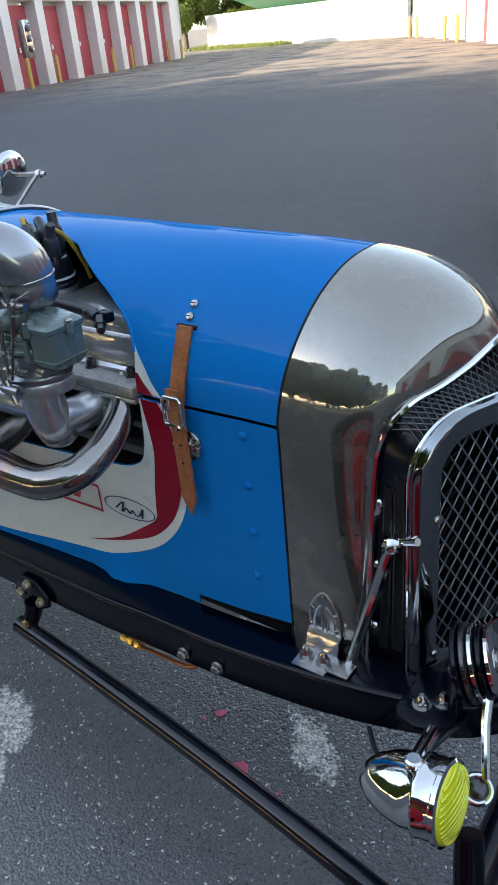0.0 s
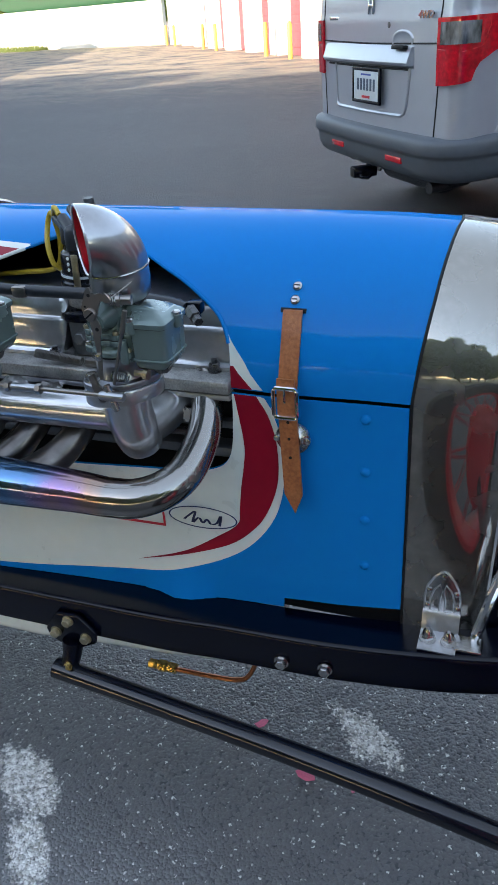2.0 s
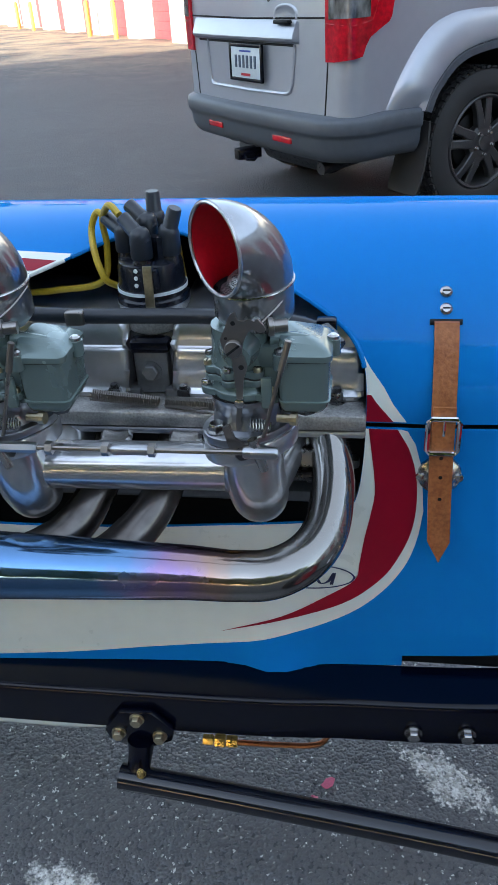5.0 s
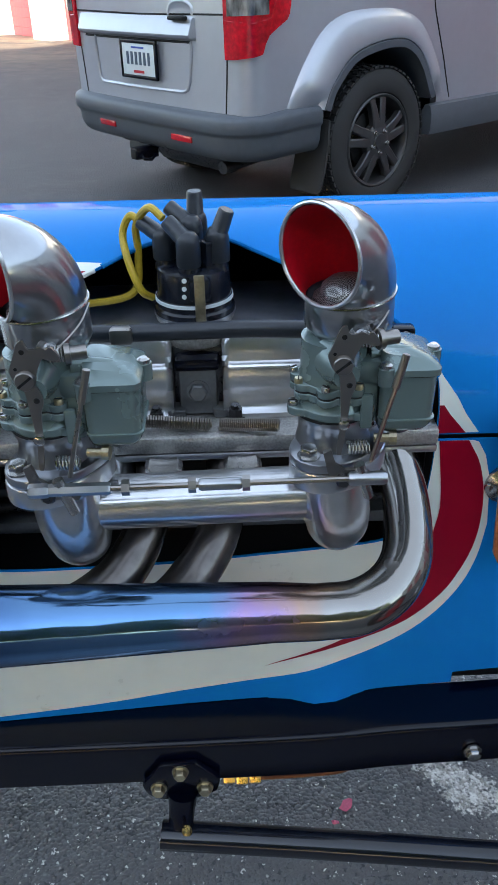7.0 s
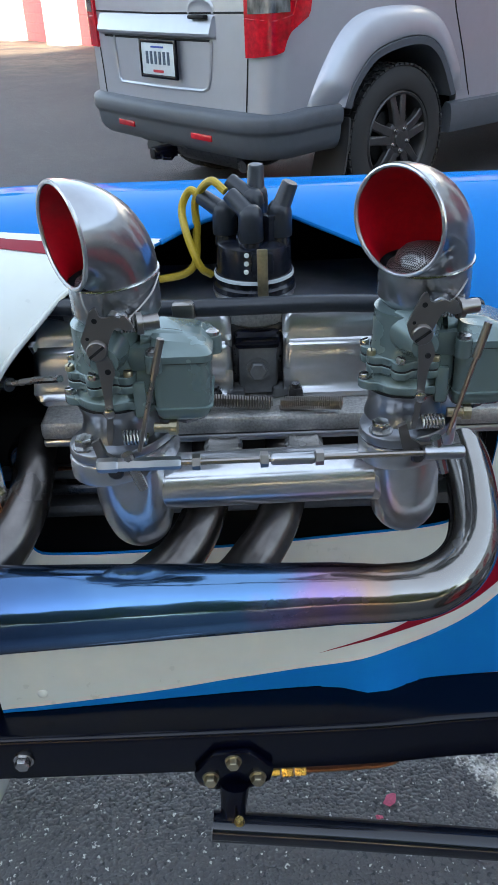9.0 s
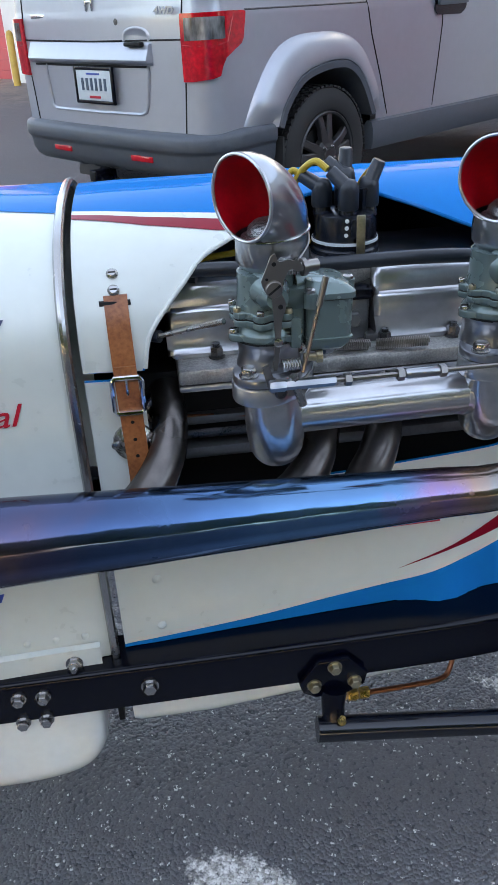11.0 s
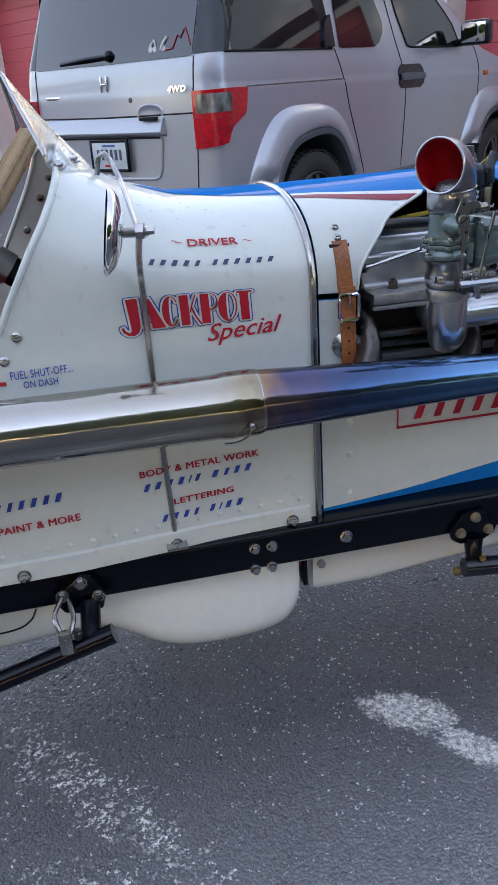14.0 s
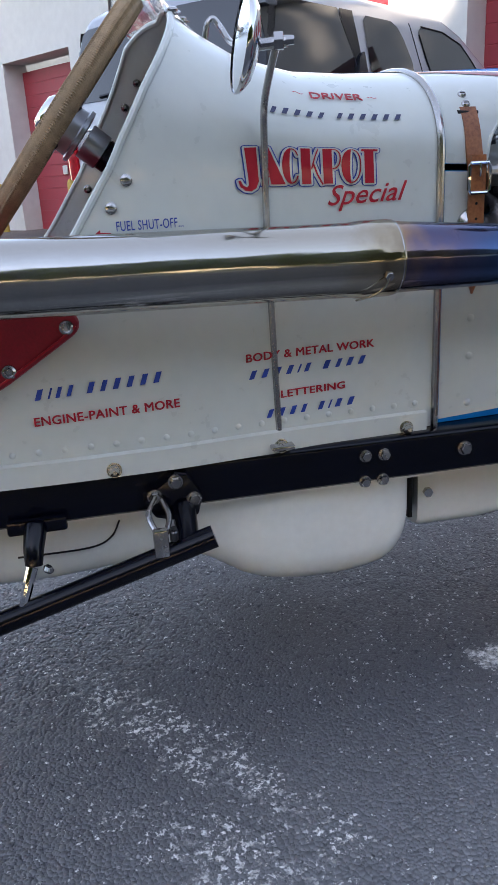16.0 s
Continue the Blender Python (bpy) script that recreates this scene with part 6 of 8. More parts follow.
def build_shell_foot():
    out = [(0.5155, 0.430), (0.5145, 0.455), (0.518, 0.474), (0.526, 0.489), (0.5345, 0.498), (0.5385, 0.4995), (0.5425, 0.498), (0.5505, 0.488), (0.5585, 0.472), (0.5615, 0.455), (0.5615, 0.430)]
    bm = prism(out, 0.0795, 0.0845, bevel=0.0015)
    ft = part("shell_bracket", bm, STEEL, race_car, "bright steel bracket at the foot of the shell")
    for e in (-1, 1):
        x = 0.538 + e * 0.0095
        ring = [(x + a * 0.0062, 0.4345 + h) for a, h in ((-1, 0.0), (-1, 0.018), (-0.8 + 0.5 * e * -1, 0.034), (-e * 0.9, 0.0435), (0.8 - 0.5 * e, 0.034), (1, 0.018), (1, 0.0), (-1, 0.0))]
        part("bracket_rib", tube([V(a, 0.079, b) for a, b in ring], 0.0014, 6), ALU, ft)
    part("bracket_rim", tube([V(a, 0.0797, b) for a, b in out], 0.0016, 6), ALU, ft)
    for x, z in ((0.5385, 0.4925), (0.5205, 0.468), (0.5560, 0.466), (0.5190, 0.442), (0.5575, 0.442)):
        part("bracket_rivet", lathe((x, 0.0795, z), (0, -1, 0), ((0, 0.0042), (0.0025, 0.0035), (0.004, 0.001)), 12), STEEL, ft)
    rings = []
    for y, z in ((0.0805, 0.434), (0.077, 0.4335), (0.072, 0.427), (0.0695, 0.414), (0.0665, 0.4085), (0.062, 0.4075), (0.030, 0.4065)):
        rings.append([V(0.5135, y, z), V(0.5625, y, z), V(0.5625, y + 0.002, z - 0.004), V(0.5135, y + 0.002, z - 0.004)])
    part("bracket_foot", loft(rings, caps=True), ALU, ft)
    for x in (0.525, 0.552):
        bm = bmesh.new()
        add_hex(bm, (x, 0.05, 0.408), (0, -0.1, 1), 0.0085, 0.010)
        add_lathe(bm, (x, 0.05, 0.416), (0, -0.1, 1), ((0, 0.0075), (0.006, 0.0065), (0.011, 0.003)), 12)
        part("foot_bolt", bm, STEEL, ft)
    # polished stay from the shell to the frame
    a, b = V(0.631, 0.096, 0.604), V(0.583, 0.064, 0.408)
    bm = tube([a, a.lerp(b, 0.1), a.lerp(b, 0.9), b], [0.006, 0.0075, 0.0075, 0.006], 10)
    st = part("radiator_stay", bm, CHROME, race_car, "chrome radiator stay")
    part("stay_foot", box((0.577, 0.052, 0.408), (0.035, 0.028, 0.005), 0.002), STEEL, st)
    bm = bmesh.new()
    add_lathe(bm, (0.631, 0.094, 0.604), (0.4, -0.9, 0), ((-0.02, 0.006), (0.0, 0.012), (0.008, 0.012), (0.012, 0.008), (0.016, 0.007), (0.018, 0.003)), 16)
    part("stay_ball", bm, CHROME, st)
    part("stay_link", tube([V(0.631, 0.098, 0.604), V(0.667, 0.088, 0.622)], 0.005, 10), CHROME, st)
    bm = bmesh.new()
    add_lathe(bm, (0.60, 0.112, 0.635), (0.4, -0.9, 0.2), ((0, 0.011), (0.006, 0.011), (0.01, 0.007)), 12)
    part("shell_nut", bm, CHROME, st)
    return ft


build_shell_foot()


def build_front():
    # spring perch plate with its two bolts
    bm = prism([(0.668, 0.030), (0.675, 0.018), (0.70, 0.012), (0.725, 0.02), (0.748, 0.05), (0.752, 0.12), (0.69, 0.125), (0.668, 0.08)], 0.405, 0.413, plane="xy", bevel=0.002)
    pl = part("perch_plate", bm, BLACK, race_car, "black spring perch plate")
    for x, y in ((0.695, 0.046), (0.716, 0.062)):
        bm = bmesh.new()
        add_hex(bm, (x, y, 0.413), (0, 0, 1), 0.0095, 0.009)
        add_lathe(bm, (x, y, 0.420), (0, 0, 1), ((0, 0.0085), (0.006, 0.007), (0.011, 0.003)), 12)
        part("perch_bolt", bm, STEEL, pl)
    part("perch_bracket", box((0.735, 0.075, 0.445), (0.012, 0.07, 0.08), 0.003), BLACK, pl)
    # friction damper: stacked discs on a pivot with chrome arms
    c = V(0.748, 0.085, 0.478)
    ax = V(0.90, 0.30, 0.30).normalized()
    for k in range(5):
        m = (BLACK, DARK_STEEL, CHROME, BLACK, CHROME)[k]
        part("damper_disc", lathe(c + ax * (0.009 * k - 0.022), ax, ((0, 0.047 - 0.002 * k), (0.002, 0.050 - 0.002 * k), (0.006, 0.050 - 0.002 * k), (0.008, 0.047 - 0.002 * k)), 32), m, pl)
    bm = bmesh.new()
    add_hex(bm, c + ax * 0.022, ax, 0.012, 0.014)
    part("damper_nut", bm, STEEL, pl)
    bm = bmesh.new()
    add_hex(bm, c - ax * 0.022 + V(0, 0, -0.01), -ax, 0.010, 0.012)
    part("damper_nut", bm, DARK_STEEL, pl)
    eye = V(0.786, 0.0, 0.372)
    arm = part("damper_arm", tube([c + ax * 0.016, V(0.775, 0.045, 0.43), V(0.792, 0.008, 0.385)], [0.008, 0.006, 0.005], 10), CHROME, pl, "chrome damper arm")
    ring_d, ring_u, ring_w = frame_at((0.25, -0.6, 0.75))
    part("arm_eye", tube([eye + (ring_u * math.cos(2 * math.pi * k / 28) + ring_w * math.sin(2 * math.pi * k / 28)) * 0.0155 for k in range(29)], 0.0035, 8), CHROME, arm)
    part("eye_bolt", lathe(eye - ring_d * 0.006, ring_d, ((0, 0.0125), (0.006, 0.0125), (0.009, 0.009), (0.010, 0.002)), 18), DARK_STEEL, arm)
    # axle beam and steering arm below
    part("front_axle", tube(spline([(0.83, -0.45, 0.29), (0.82, -0.15, 0.27), (0.80, 0.0, 0.24), (0.79, 0.26, 0.23), (0.80, 0.52, 0.24), (0.83, 0.97, 0.29)], 8), 0.021, 14), BLACK, race_car, "black front axle beam")
    part("axle_clamp", tube([V(0.79, -0.03, 0.33), V(0.80, -0.05, 0.28), V(0.81, -0.06, 0.25)], [0.017, 0.018, 0.022], 12), BLACK, race_car)
    # lamp
    c, f = V(0.752, -0.046, 0.386), V(0.975, 0.03, 0.15).normalized()
    lamp = part("headlamp", lathe(c, f, tuple((a_ * 0.88, r_ * 0.86) for a_, r_ in ((-0.104, 0.004), (-0.102, 0.014), (-0.095, 0.024), (-0.078, 0.036), (-0.055, 0.0455), (-0.030, 0.051), (-0.012, 0.0535), (-0.010, 0.0555), (-0.006, 0.0555), (-0.004, 0.054), (0.014, 0.054), (0.016, 0.0565), (0.022, 0.0565), (0.024, 0.052))), 40, close=False), CHROME, race_car, "chrome bullet headlamp with a yellow lens", smooth=50)
    part("lens", lathe(c, f, ((0.019, 0.0455), (0.024, 0.043), (0.029, 0.033), (0.0315, 0.017), (0.0322, 0.007), (0.0324, 0.0005)), 32), AMBER, lamp, "yellow ribbed glass lens", smooth=60)
    d, u, w = frame_at(f)
    for k in range(-6, 7):
        y = k * 0.0064
        hh = math.sqrt(max(0, 0.043 ** 2 - y * y)) * 0.96
        part("lens_rib", tube([c + w * y * 1.0 + u * (-hh + 2 * hh * j / 8) + f * (0.0326 - 0.0085 * ((y * y + (-hh + 2 * hh * j / 8) ** 2) / 0.00185)) for j in range(9)], 0.0017, 5), AMBER, lamp)
    part("lamp_post", tube([V(0.728, -0.046, 0.426), V(0.722, 0.018, 0.410)], 0.009, 14), CHROME, lamp)
    part("lamp_collar", lathe((0.728, -0.047, 0.430), (0, 0.1, 1), ((-0.004, 0.010), (0.0, 0.0105), (0.004, 0.0105), (0.006, 0.008)), 16), CHROME, lamp)
    part("lamp_wire", tube(spline([(0.74, 0.05, 0.40), (0.71, 0.0, 0.375), (0.665, -0.008, 0.36), (0.63, 0.03, 0.35)], 5), 0.0035, 8), RUBBER, lamp)


build_front()


def build_front_wheel():
    """Wire wheel at the outer end of the axle; it shows as a red reflection in the shell."""
    c = V(0.83, -0.50, 0.365)
    ty = part("front_wheel", lathe(c, (0, -1, 0), ((-0.055, 0.255), (-0.062, 0.30), (-0.055, 0.345), (-0.03, 0.363), (0.03, 0.363), (0.055, 0.345), (0.062, 0.30), (0.055, 0.255)), 48, close=False), TYRE, race_car, "black front tyre on a red wire wheel")
    part("rim", lathe(c, (0, -1, 0), ((-0.055, 0.255), (-0.05, 0.24), (-0.02, 0.225), (0.02, 0.225), (0.05, 0.24), (0.055, 0.255)), 48, close=False), RED_INK, ty)
    part("hub", lathe(c, (0, -1, 0), ((-0.07, 0.03), (-0.06, 0.055), (0.04, 0.045), (0.06, 0.04), (0.075, 0.02)), 20), RED_INK, ty)
    for k in range(28):
        a, b = 2 * math.pi * k / 28, 2 * math.pi * (k + (1.4 if k % 2 else -1.4)) / 28
        e = 0.035 if k % 4 < 2 else -0.045
        part("spoke", tube([c + V(0.048 * math.cos(a), e, 0.048 * math.sin(a)), c + V(0.23 * math.cos(b), 0, 0.23 * math.sin(b))], 0.0035, 5), RED_INK, ty)
    part("brake_drum", lathe(c + V(0, 0.05, 0), (0, -1, 0), ((-0.03, 0.13), (0.02, 0.13), (0.03, 0.11)), 28), RED_INK, ty)


build_front_wheel()


def strap(pts, width, tip, name_label, buckle_k):
    """A leather strap on given centre points (along the car, outwards, up), with a buckle."""
    c = [V(*q) for q in spline(pts, 6)]
    rings = []
    n = len(c)
    for i, q in enumerate(c):
        w = width / 2
        if i >= n - 6:
            w = width / 2 * max(0.04, (n - 1 - i) / 5)
        rings.append([q + V(-w, -0.0018, 0), q + V(w, -0.0018, 0), q + V(w, 0.0022, 0), q + V(-w, 0.0022, 0)])
    st = part("hood_strap", loft(rings, caps=True), LEATHER, race_car, name_label)
    b = c[buckle_k]
    w, h = width * 0.64, 0.0195
    corner = [b + V(x, -0.0085, z) for x, z in ((-w, -h), (w, -h), (w, h), (-w, h))]
    ring = []
    for k in range(4):
        p, q = corner[k], corner[(k + 1) % 4]
        ring += [p.lerp(q, 0.1), p.lerp(q, 0.5), p.lerp(q, 0.9)]
    part("buckle", tube(ring + ring[:2], 0.0027, 8), CHROME, st, "bright wire buckle")
    part("buckle_tongue", tube([b + V(0, -0.010, h), b + V(0, -0.0115, h * 0.4), b + V(0, -0.010, h * 0.1)], 0.0016, 8), CHROME, st)
    rg = [[b + V(-width * 0.47, y - 0.0015, z), b + V(width * 0.47, y - 0.0015, z), b + V(width * 0.47, y + 0.0015, z), b + V(-width * 0.47, y + 0.0015, z)] for y, z in ((-0.0035, 0.030), (-0.0050, 0.018), (-0.0055, 0.0), (-0.0050, -0.020))]
    part("strap_fold", loft(rg, caps=True), LEATHER, st)
    for k in (5, 8, 11):
        q = c[min(n - 8, buckle_k + k)]
        part("strap_hole", lathe(q + V(0, -0.0015, 0), (0, -1, 0), ((0, 0.0022), (0.0006, 0.0020)), 10), BLACK_DARK, st)
    return st


strap(((0.3395, 0.100, 0.836), (0.340, 0.086, 0.806), (0.340, 0.070, 0.765), (0.340, 0.062, 0.735), (0.341, 0.060, 0.700), (0.343, 0.058, 0.650), (0.345, 0.056, 0.610), (0.347, 0.055, 0.577)), 0.0235, True, "tan leather hood strap with a bright buckle", 18)
strap(((-0.2155, 0.060, 0.841), (-0.215, 0.046, 0.815), (-0.214, 0.035, 0.775), (-0.213, 0.029, 0.742), (-0.212, 0.030, 0.700), (-0.211, 0.030, 0.660), (-0.211, 0.032, 0.620), (-0.211, 0.034, 0.588)), 0.0235, True, "tan leather hood strap by the cowl", 17)
for x, z1 in ((0.339, 0.0), (-0.2165, 0.0)):
    def on_skin(z, x=x):
        lo, hi = 0.5, 1.0
        for _ in range(30):
            m = (lo + hi) / 2
            if skin(x, m).z < z:
                lo = m
            else:
                hi = m
        return lo
    for z in (0.857, 0.844):
        s = on_skin(z)
        q, nrm = skin(x, s, 0.0005), skin(x, s, 0.01) - skin(x, s, 0)
        st = part("strap_screw", lathe(q, nrm, ((0, 0.0062), (0.002, 0.0060), (0.004, 0.004), (0.0042, 0.001)), 14), STEEL, hood)
        part("screw_slot", box(q + nrm.normalized() * 0.0042, (0.007, 0.0012, 0.0012)), BLACK_DARK, st)
    s = on_skin(0.834)
    part("strap_slot", tube([skin(x - 0.0155, s, -0.0005), skin(x + 0.0155, s, -0.0005)], 0.0032, 8), BLACK_DARK, hood)
    # catch plate behind the buckle tail
    cz = 0.678 if x > 0 else 0.685
    yy = skin(x, 0.40).y
    part("strap_catch", lathe((x + 0.003, yy - 0.001, cz), (0, -1, 0), ((0, 0.023), (0.003, 0.022), (0.006, 0.017), (0.010, 0.013)), 20), STEEL, panel)
    for e in (-0.02, 0.02):
        part("catch_rivet", lathe((x + 0.003 + e, yy - 0.006, cz), (0, -1, 0), ((0, 0.0045), (0.002, 0.004), (0.003, 0.001)), 10), STEEL, panel)


def build_rods():
    line_ = spline([(-0.026, -0.0296, 0.2775), (0.15, -0.0405, 0.2655), (0.457, -0.0630, 0.2420), (0.80, -0.097, 0.209)], 8)
    rod = part("radius_rod", tube(line_, 0.0165, 22), BLACK_ROD, race_car, "black tubular radius rod")
    br = part("rod_bracket", prism([(-0.045, 0.338), (-0.022, 0.372), (0.018, 0.374), (0.044, 0.345), (0.040, 0.325), (0.016, 0.312), (-0.024, 0.312), (-0.040, 0.322)], -0.010, -0.001, bevel=0.003), BLACK, race_car, "black bracket plate with three bolts")
    for x, z in ((0.0, 0.363), (0.026, 0.335), (-0.026, 0.336)):
        bm = bmesh.new()
        add_hex(bm, (x, -0.010, z), (0, -1, 0), 0.0075, 0.009)
        part("bracket_bolt", bm, ZINC, br)
    part("bracket_post", tube([V(0.0, -0.008, 0.322), V(-0.002, -0.014, 0.302), V(-0.004, -0.024, 0.285)], [0.017, 0.015, 0.014], 14), BLACK, br)
    part("grease_nipple", lathe((0.004, -0.035, 0.287), (0, -0.3, 1), ((0, 0.004), (0.008, 0.004), (0.009, 0.006), (0.013, 0.004), (0.017, 0.004)), 10), BRASS, br)
    # copper brake pipe with brass unions
    pp = part("brake_pipe", tube(spline([(0.09, 0.128, 0.152), (0.15, 0.128, 0.154), (0.205, 0.13, 0.157), (0.225, 0.14, 0.165), (0.24, 0.16, 0.20)], 6), 0.0042, 8), COPPER, race_car, "copper pipe with brass unions")
    for x0, w, r in ((0.058, 0.016, 0.0105), (0.076, 0.016, 0.0095), (0.040, 0.016, 0.0085)):
        part("union", lathe((x0, 0.129, 0.152), (1, 0, 0), ((0, r * 0.9), (0.002, r), (w - 0.002, r), (w, r * 0.9)), 6), BRASS, pp)
    # trailing rod and its bracket
    r2 = part("radius_rod", tube([V(-0.628, -0.0769, 0.3138), V(-0.90, -0.066, 0.2303), V(-1.2, -0.054, 0.1382)], 0.0155, 24), BLACK, race_car, "black tubular trailing rod")
    b2 = part("rod_bracket", prism([(-0.715, 0.350), (-0.690, 0.372), (-0.668, 0.388), (-0.652, 0.385), (-0.632, 0.350), (-0.640, 0.322), (-0.665, 0.315), (-0.70, 0.325)], -0.020, -0.001, bevel=0.003), BLACK, race_car, "black rear bracket plate")
    for x, z in ((-0.669, 0.376), (-0.645, 0.348), (-0.699, 0.358)):
        bm = bmesh.new()
        add_hex(bm, (x, -0.020, z), (0, -1, 0), 0.0085, 0.009)
        part("bracket_bolt", bm, STEEL, b2)
    part("bracket_post", tube([V(-0.66, -0.02, 0.335), V(-0.662, -0.05, 0.318), V(-0.664, -0.07, 0.305)], 0.016, 12), BLACK, b2)
    part("clevis", box((-0.700, -0.084, 0.318), (0.020, 0.012, 0.040), 0.003), STEEL, b2)
    part("clevis_link", tube(spline([(-0.70, -0.03, 0.36), (-0.712, -0.06, 0.35), (-0.705, -0.082, 0.332)], 5), 0.004, 8), STEEL, b2)
    part("clevis_link", tube(spline([(-0.69, -0.03, 0.355), (-0.685, -0.06, 0.343), (-0.692, -0.082, 0.33)], 5), 0.004, 8), STEEL, b2)
    part("nipple", lathe((-0.682, -0.078, 0.318), (0, -0.3, 1), ((0, 0.006), (0.014, 0.006), (0.016, 0.004), (0.02, 0.004)), 10), DARK_STEEL, b2)
    lv = part("brake_arm", tube([V(-0.862, -0.02, 0.335), V(-0.866, -0.045, 0.315), V(-0.868, -0.05, 0.295)], [0.016, 0.014, 0.012], 12), BLACK, race_car, "black brake lever arm")
    part("arm_plate", box((-0.86, -0.012, 0.335), (0.08, 0.012, 0.022), 0.004), BLACK, lv)
    part("lever_tip", tube([V(-0.870, -0.055, 0.295), V(-0.882, -0.065, 0.262), V(-0.893, -0.07, 0.232)], [0.008, 0.007, 0.004], 10), CHROME, lv)
    part("lever_nut", lathe((-0.852, -0.058, 0.292), (0.6, -0.8, 0), ((0, 0.006), (0.008, 0.006), (0.012, 0.004)), 6), STEEL, lv)


build_rods()


def build_pans():
    def hull(rows, n_side=9, corner=0.05):
        """Pan lofted along the car: rows are (x, half width, foot height); the foot edges are rounded."""
        rings = []
        for x, w, zb in rows:
            r = min(corner, 0.9 * (0.338 - zb), 0.9 * w)
            half = [(w * 0.985, 0.338)] + [(w, zb + r + (0.338 - zb - r) * k / 4) for k in (3, 2, 1)]
            half += [(w - r + r * math.cos(a), zb + r - r * math.sin(a)) for a in (math.pi / 2 * k / n_side for k in range(n_side + 1))]
            half.append((w * 0.4, zb - 0.002))
            rings.append([V(x, YC - y, z) for y, z in half] + [V(x, YC + y, z) for y, z in reversed(half)])
        return loft(rings, caps=True)
    rows = [(-1.25, 0.19, 0.200), (-1.0, 0.20, 0.195), (-0.85, 0.207, 0.196), (-0.72, 0.210, 0.208), (-0.655, 0.212, 0.210), (-0.625, 0.216, 0.201), (-0.595, 0.222, 0.185), (-0.565, 0.227, 0.167), (-0.53, 0.231, 0.155), (-0.48, 0.233, 0.147), (-0.42, 0.233, 0.145),
            (-0.37, 0.232, 0.149), (-0.34, 0.230, 0.156), (-0.322, 0.227, 0.166), (-0.309, 0.222, 0.180), (-0.302, 0.216, 0.195), (-0.299, 0.206, 0.212)]
    smooth_rows = []
    for q in spline([(a, b, c) for a, b, c in rows], 4):
        smooth_rows.append((q.x, q.y, q.z))
    part("belly_pan", hull(smooth_rows, corner=0.062), PAN_WHITE, race_car, "white enamelled belly pan with a bulge under the gearbox", smooth=60)
    bm = hull([(-0.264, 0.172, 0.196), (-0.255, 0.172, 0.192), (-0.15, 0.172, 0.192), (-0.04, 0.172, 0.204), (0.12, 0.170, 0.215), (0.26, 0.166, 0.228)], corner=0.026)
    part("engine_pan", bm, PAN_WHITE, race_car, "white enamelled engine pan", smooth=40)
    part("pan_edge", box((-0.60, 0.035, 0.3245), (0.66, 0.05, 0.005), 0.002), PAN_WHITE, race_car)
    part("pan_bracket", box((-0.280, 0.12, 0.27), (0.008, 0.08, 0.10), 0.002), BLACK_DARK, race_car)
    part("pan_bracket", box((-0.288, 0.11, 0.29), (0.004, 0.05, 0.06), 0.001), MAROON, race_car)
    part("pan_line", tube(spline([(-0.90, 0.0475, 0.262), (-0.80, 0.0475, 0.262), (-0.765, 0.047, 0.275), (-0.75, 0.047, 0.30)], 6), 0.0015, 6), BLACK_DARK, race_car)
    part("plug", lathe((-0.25, 0.084, 0.262), (0, -1, 0), ((0, 0.008), (0.008, 0.008)), 6), STEEL, race_car)


build_pans()


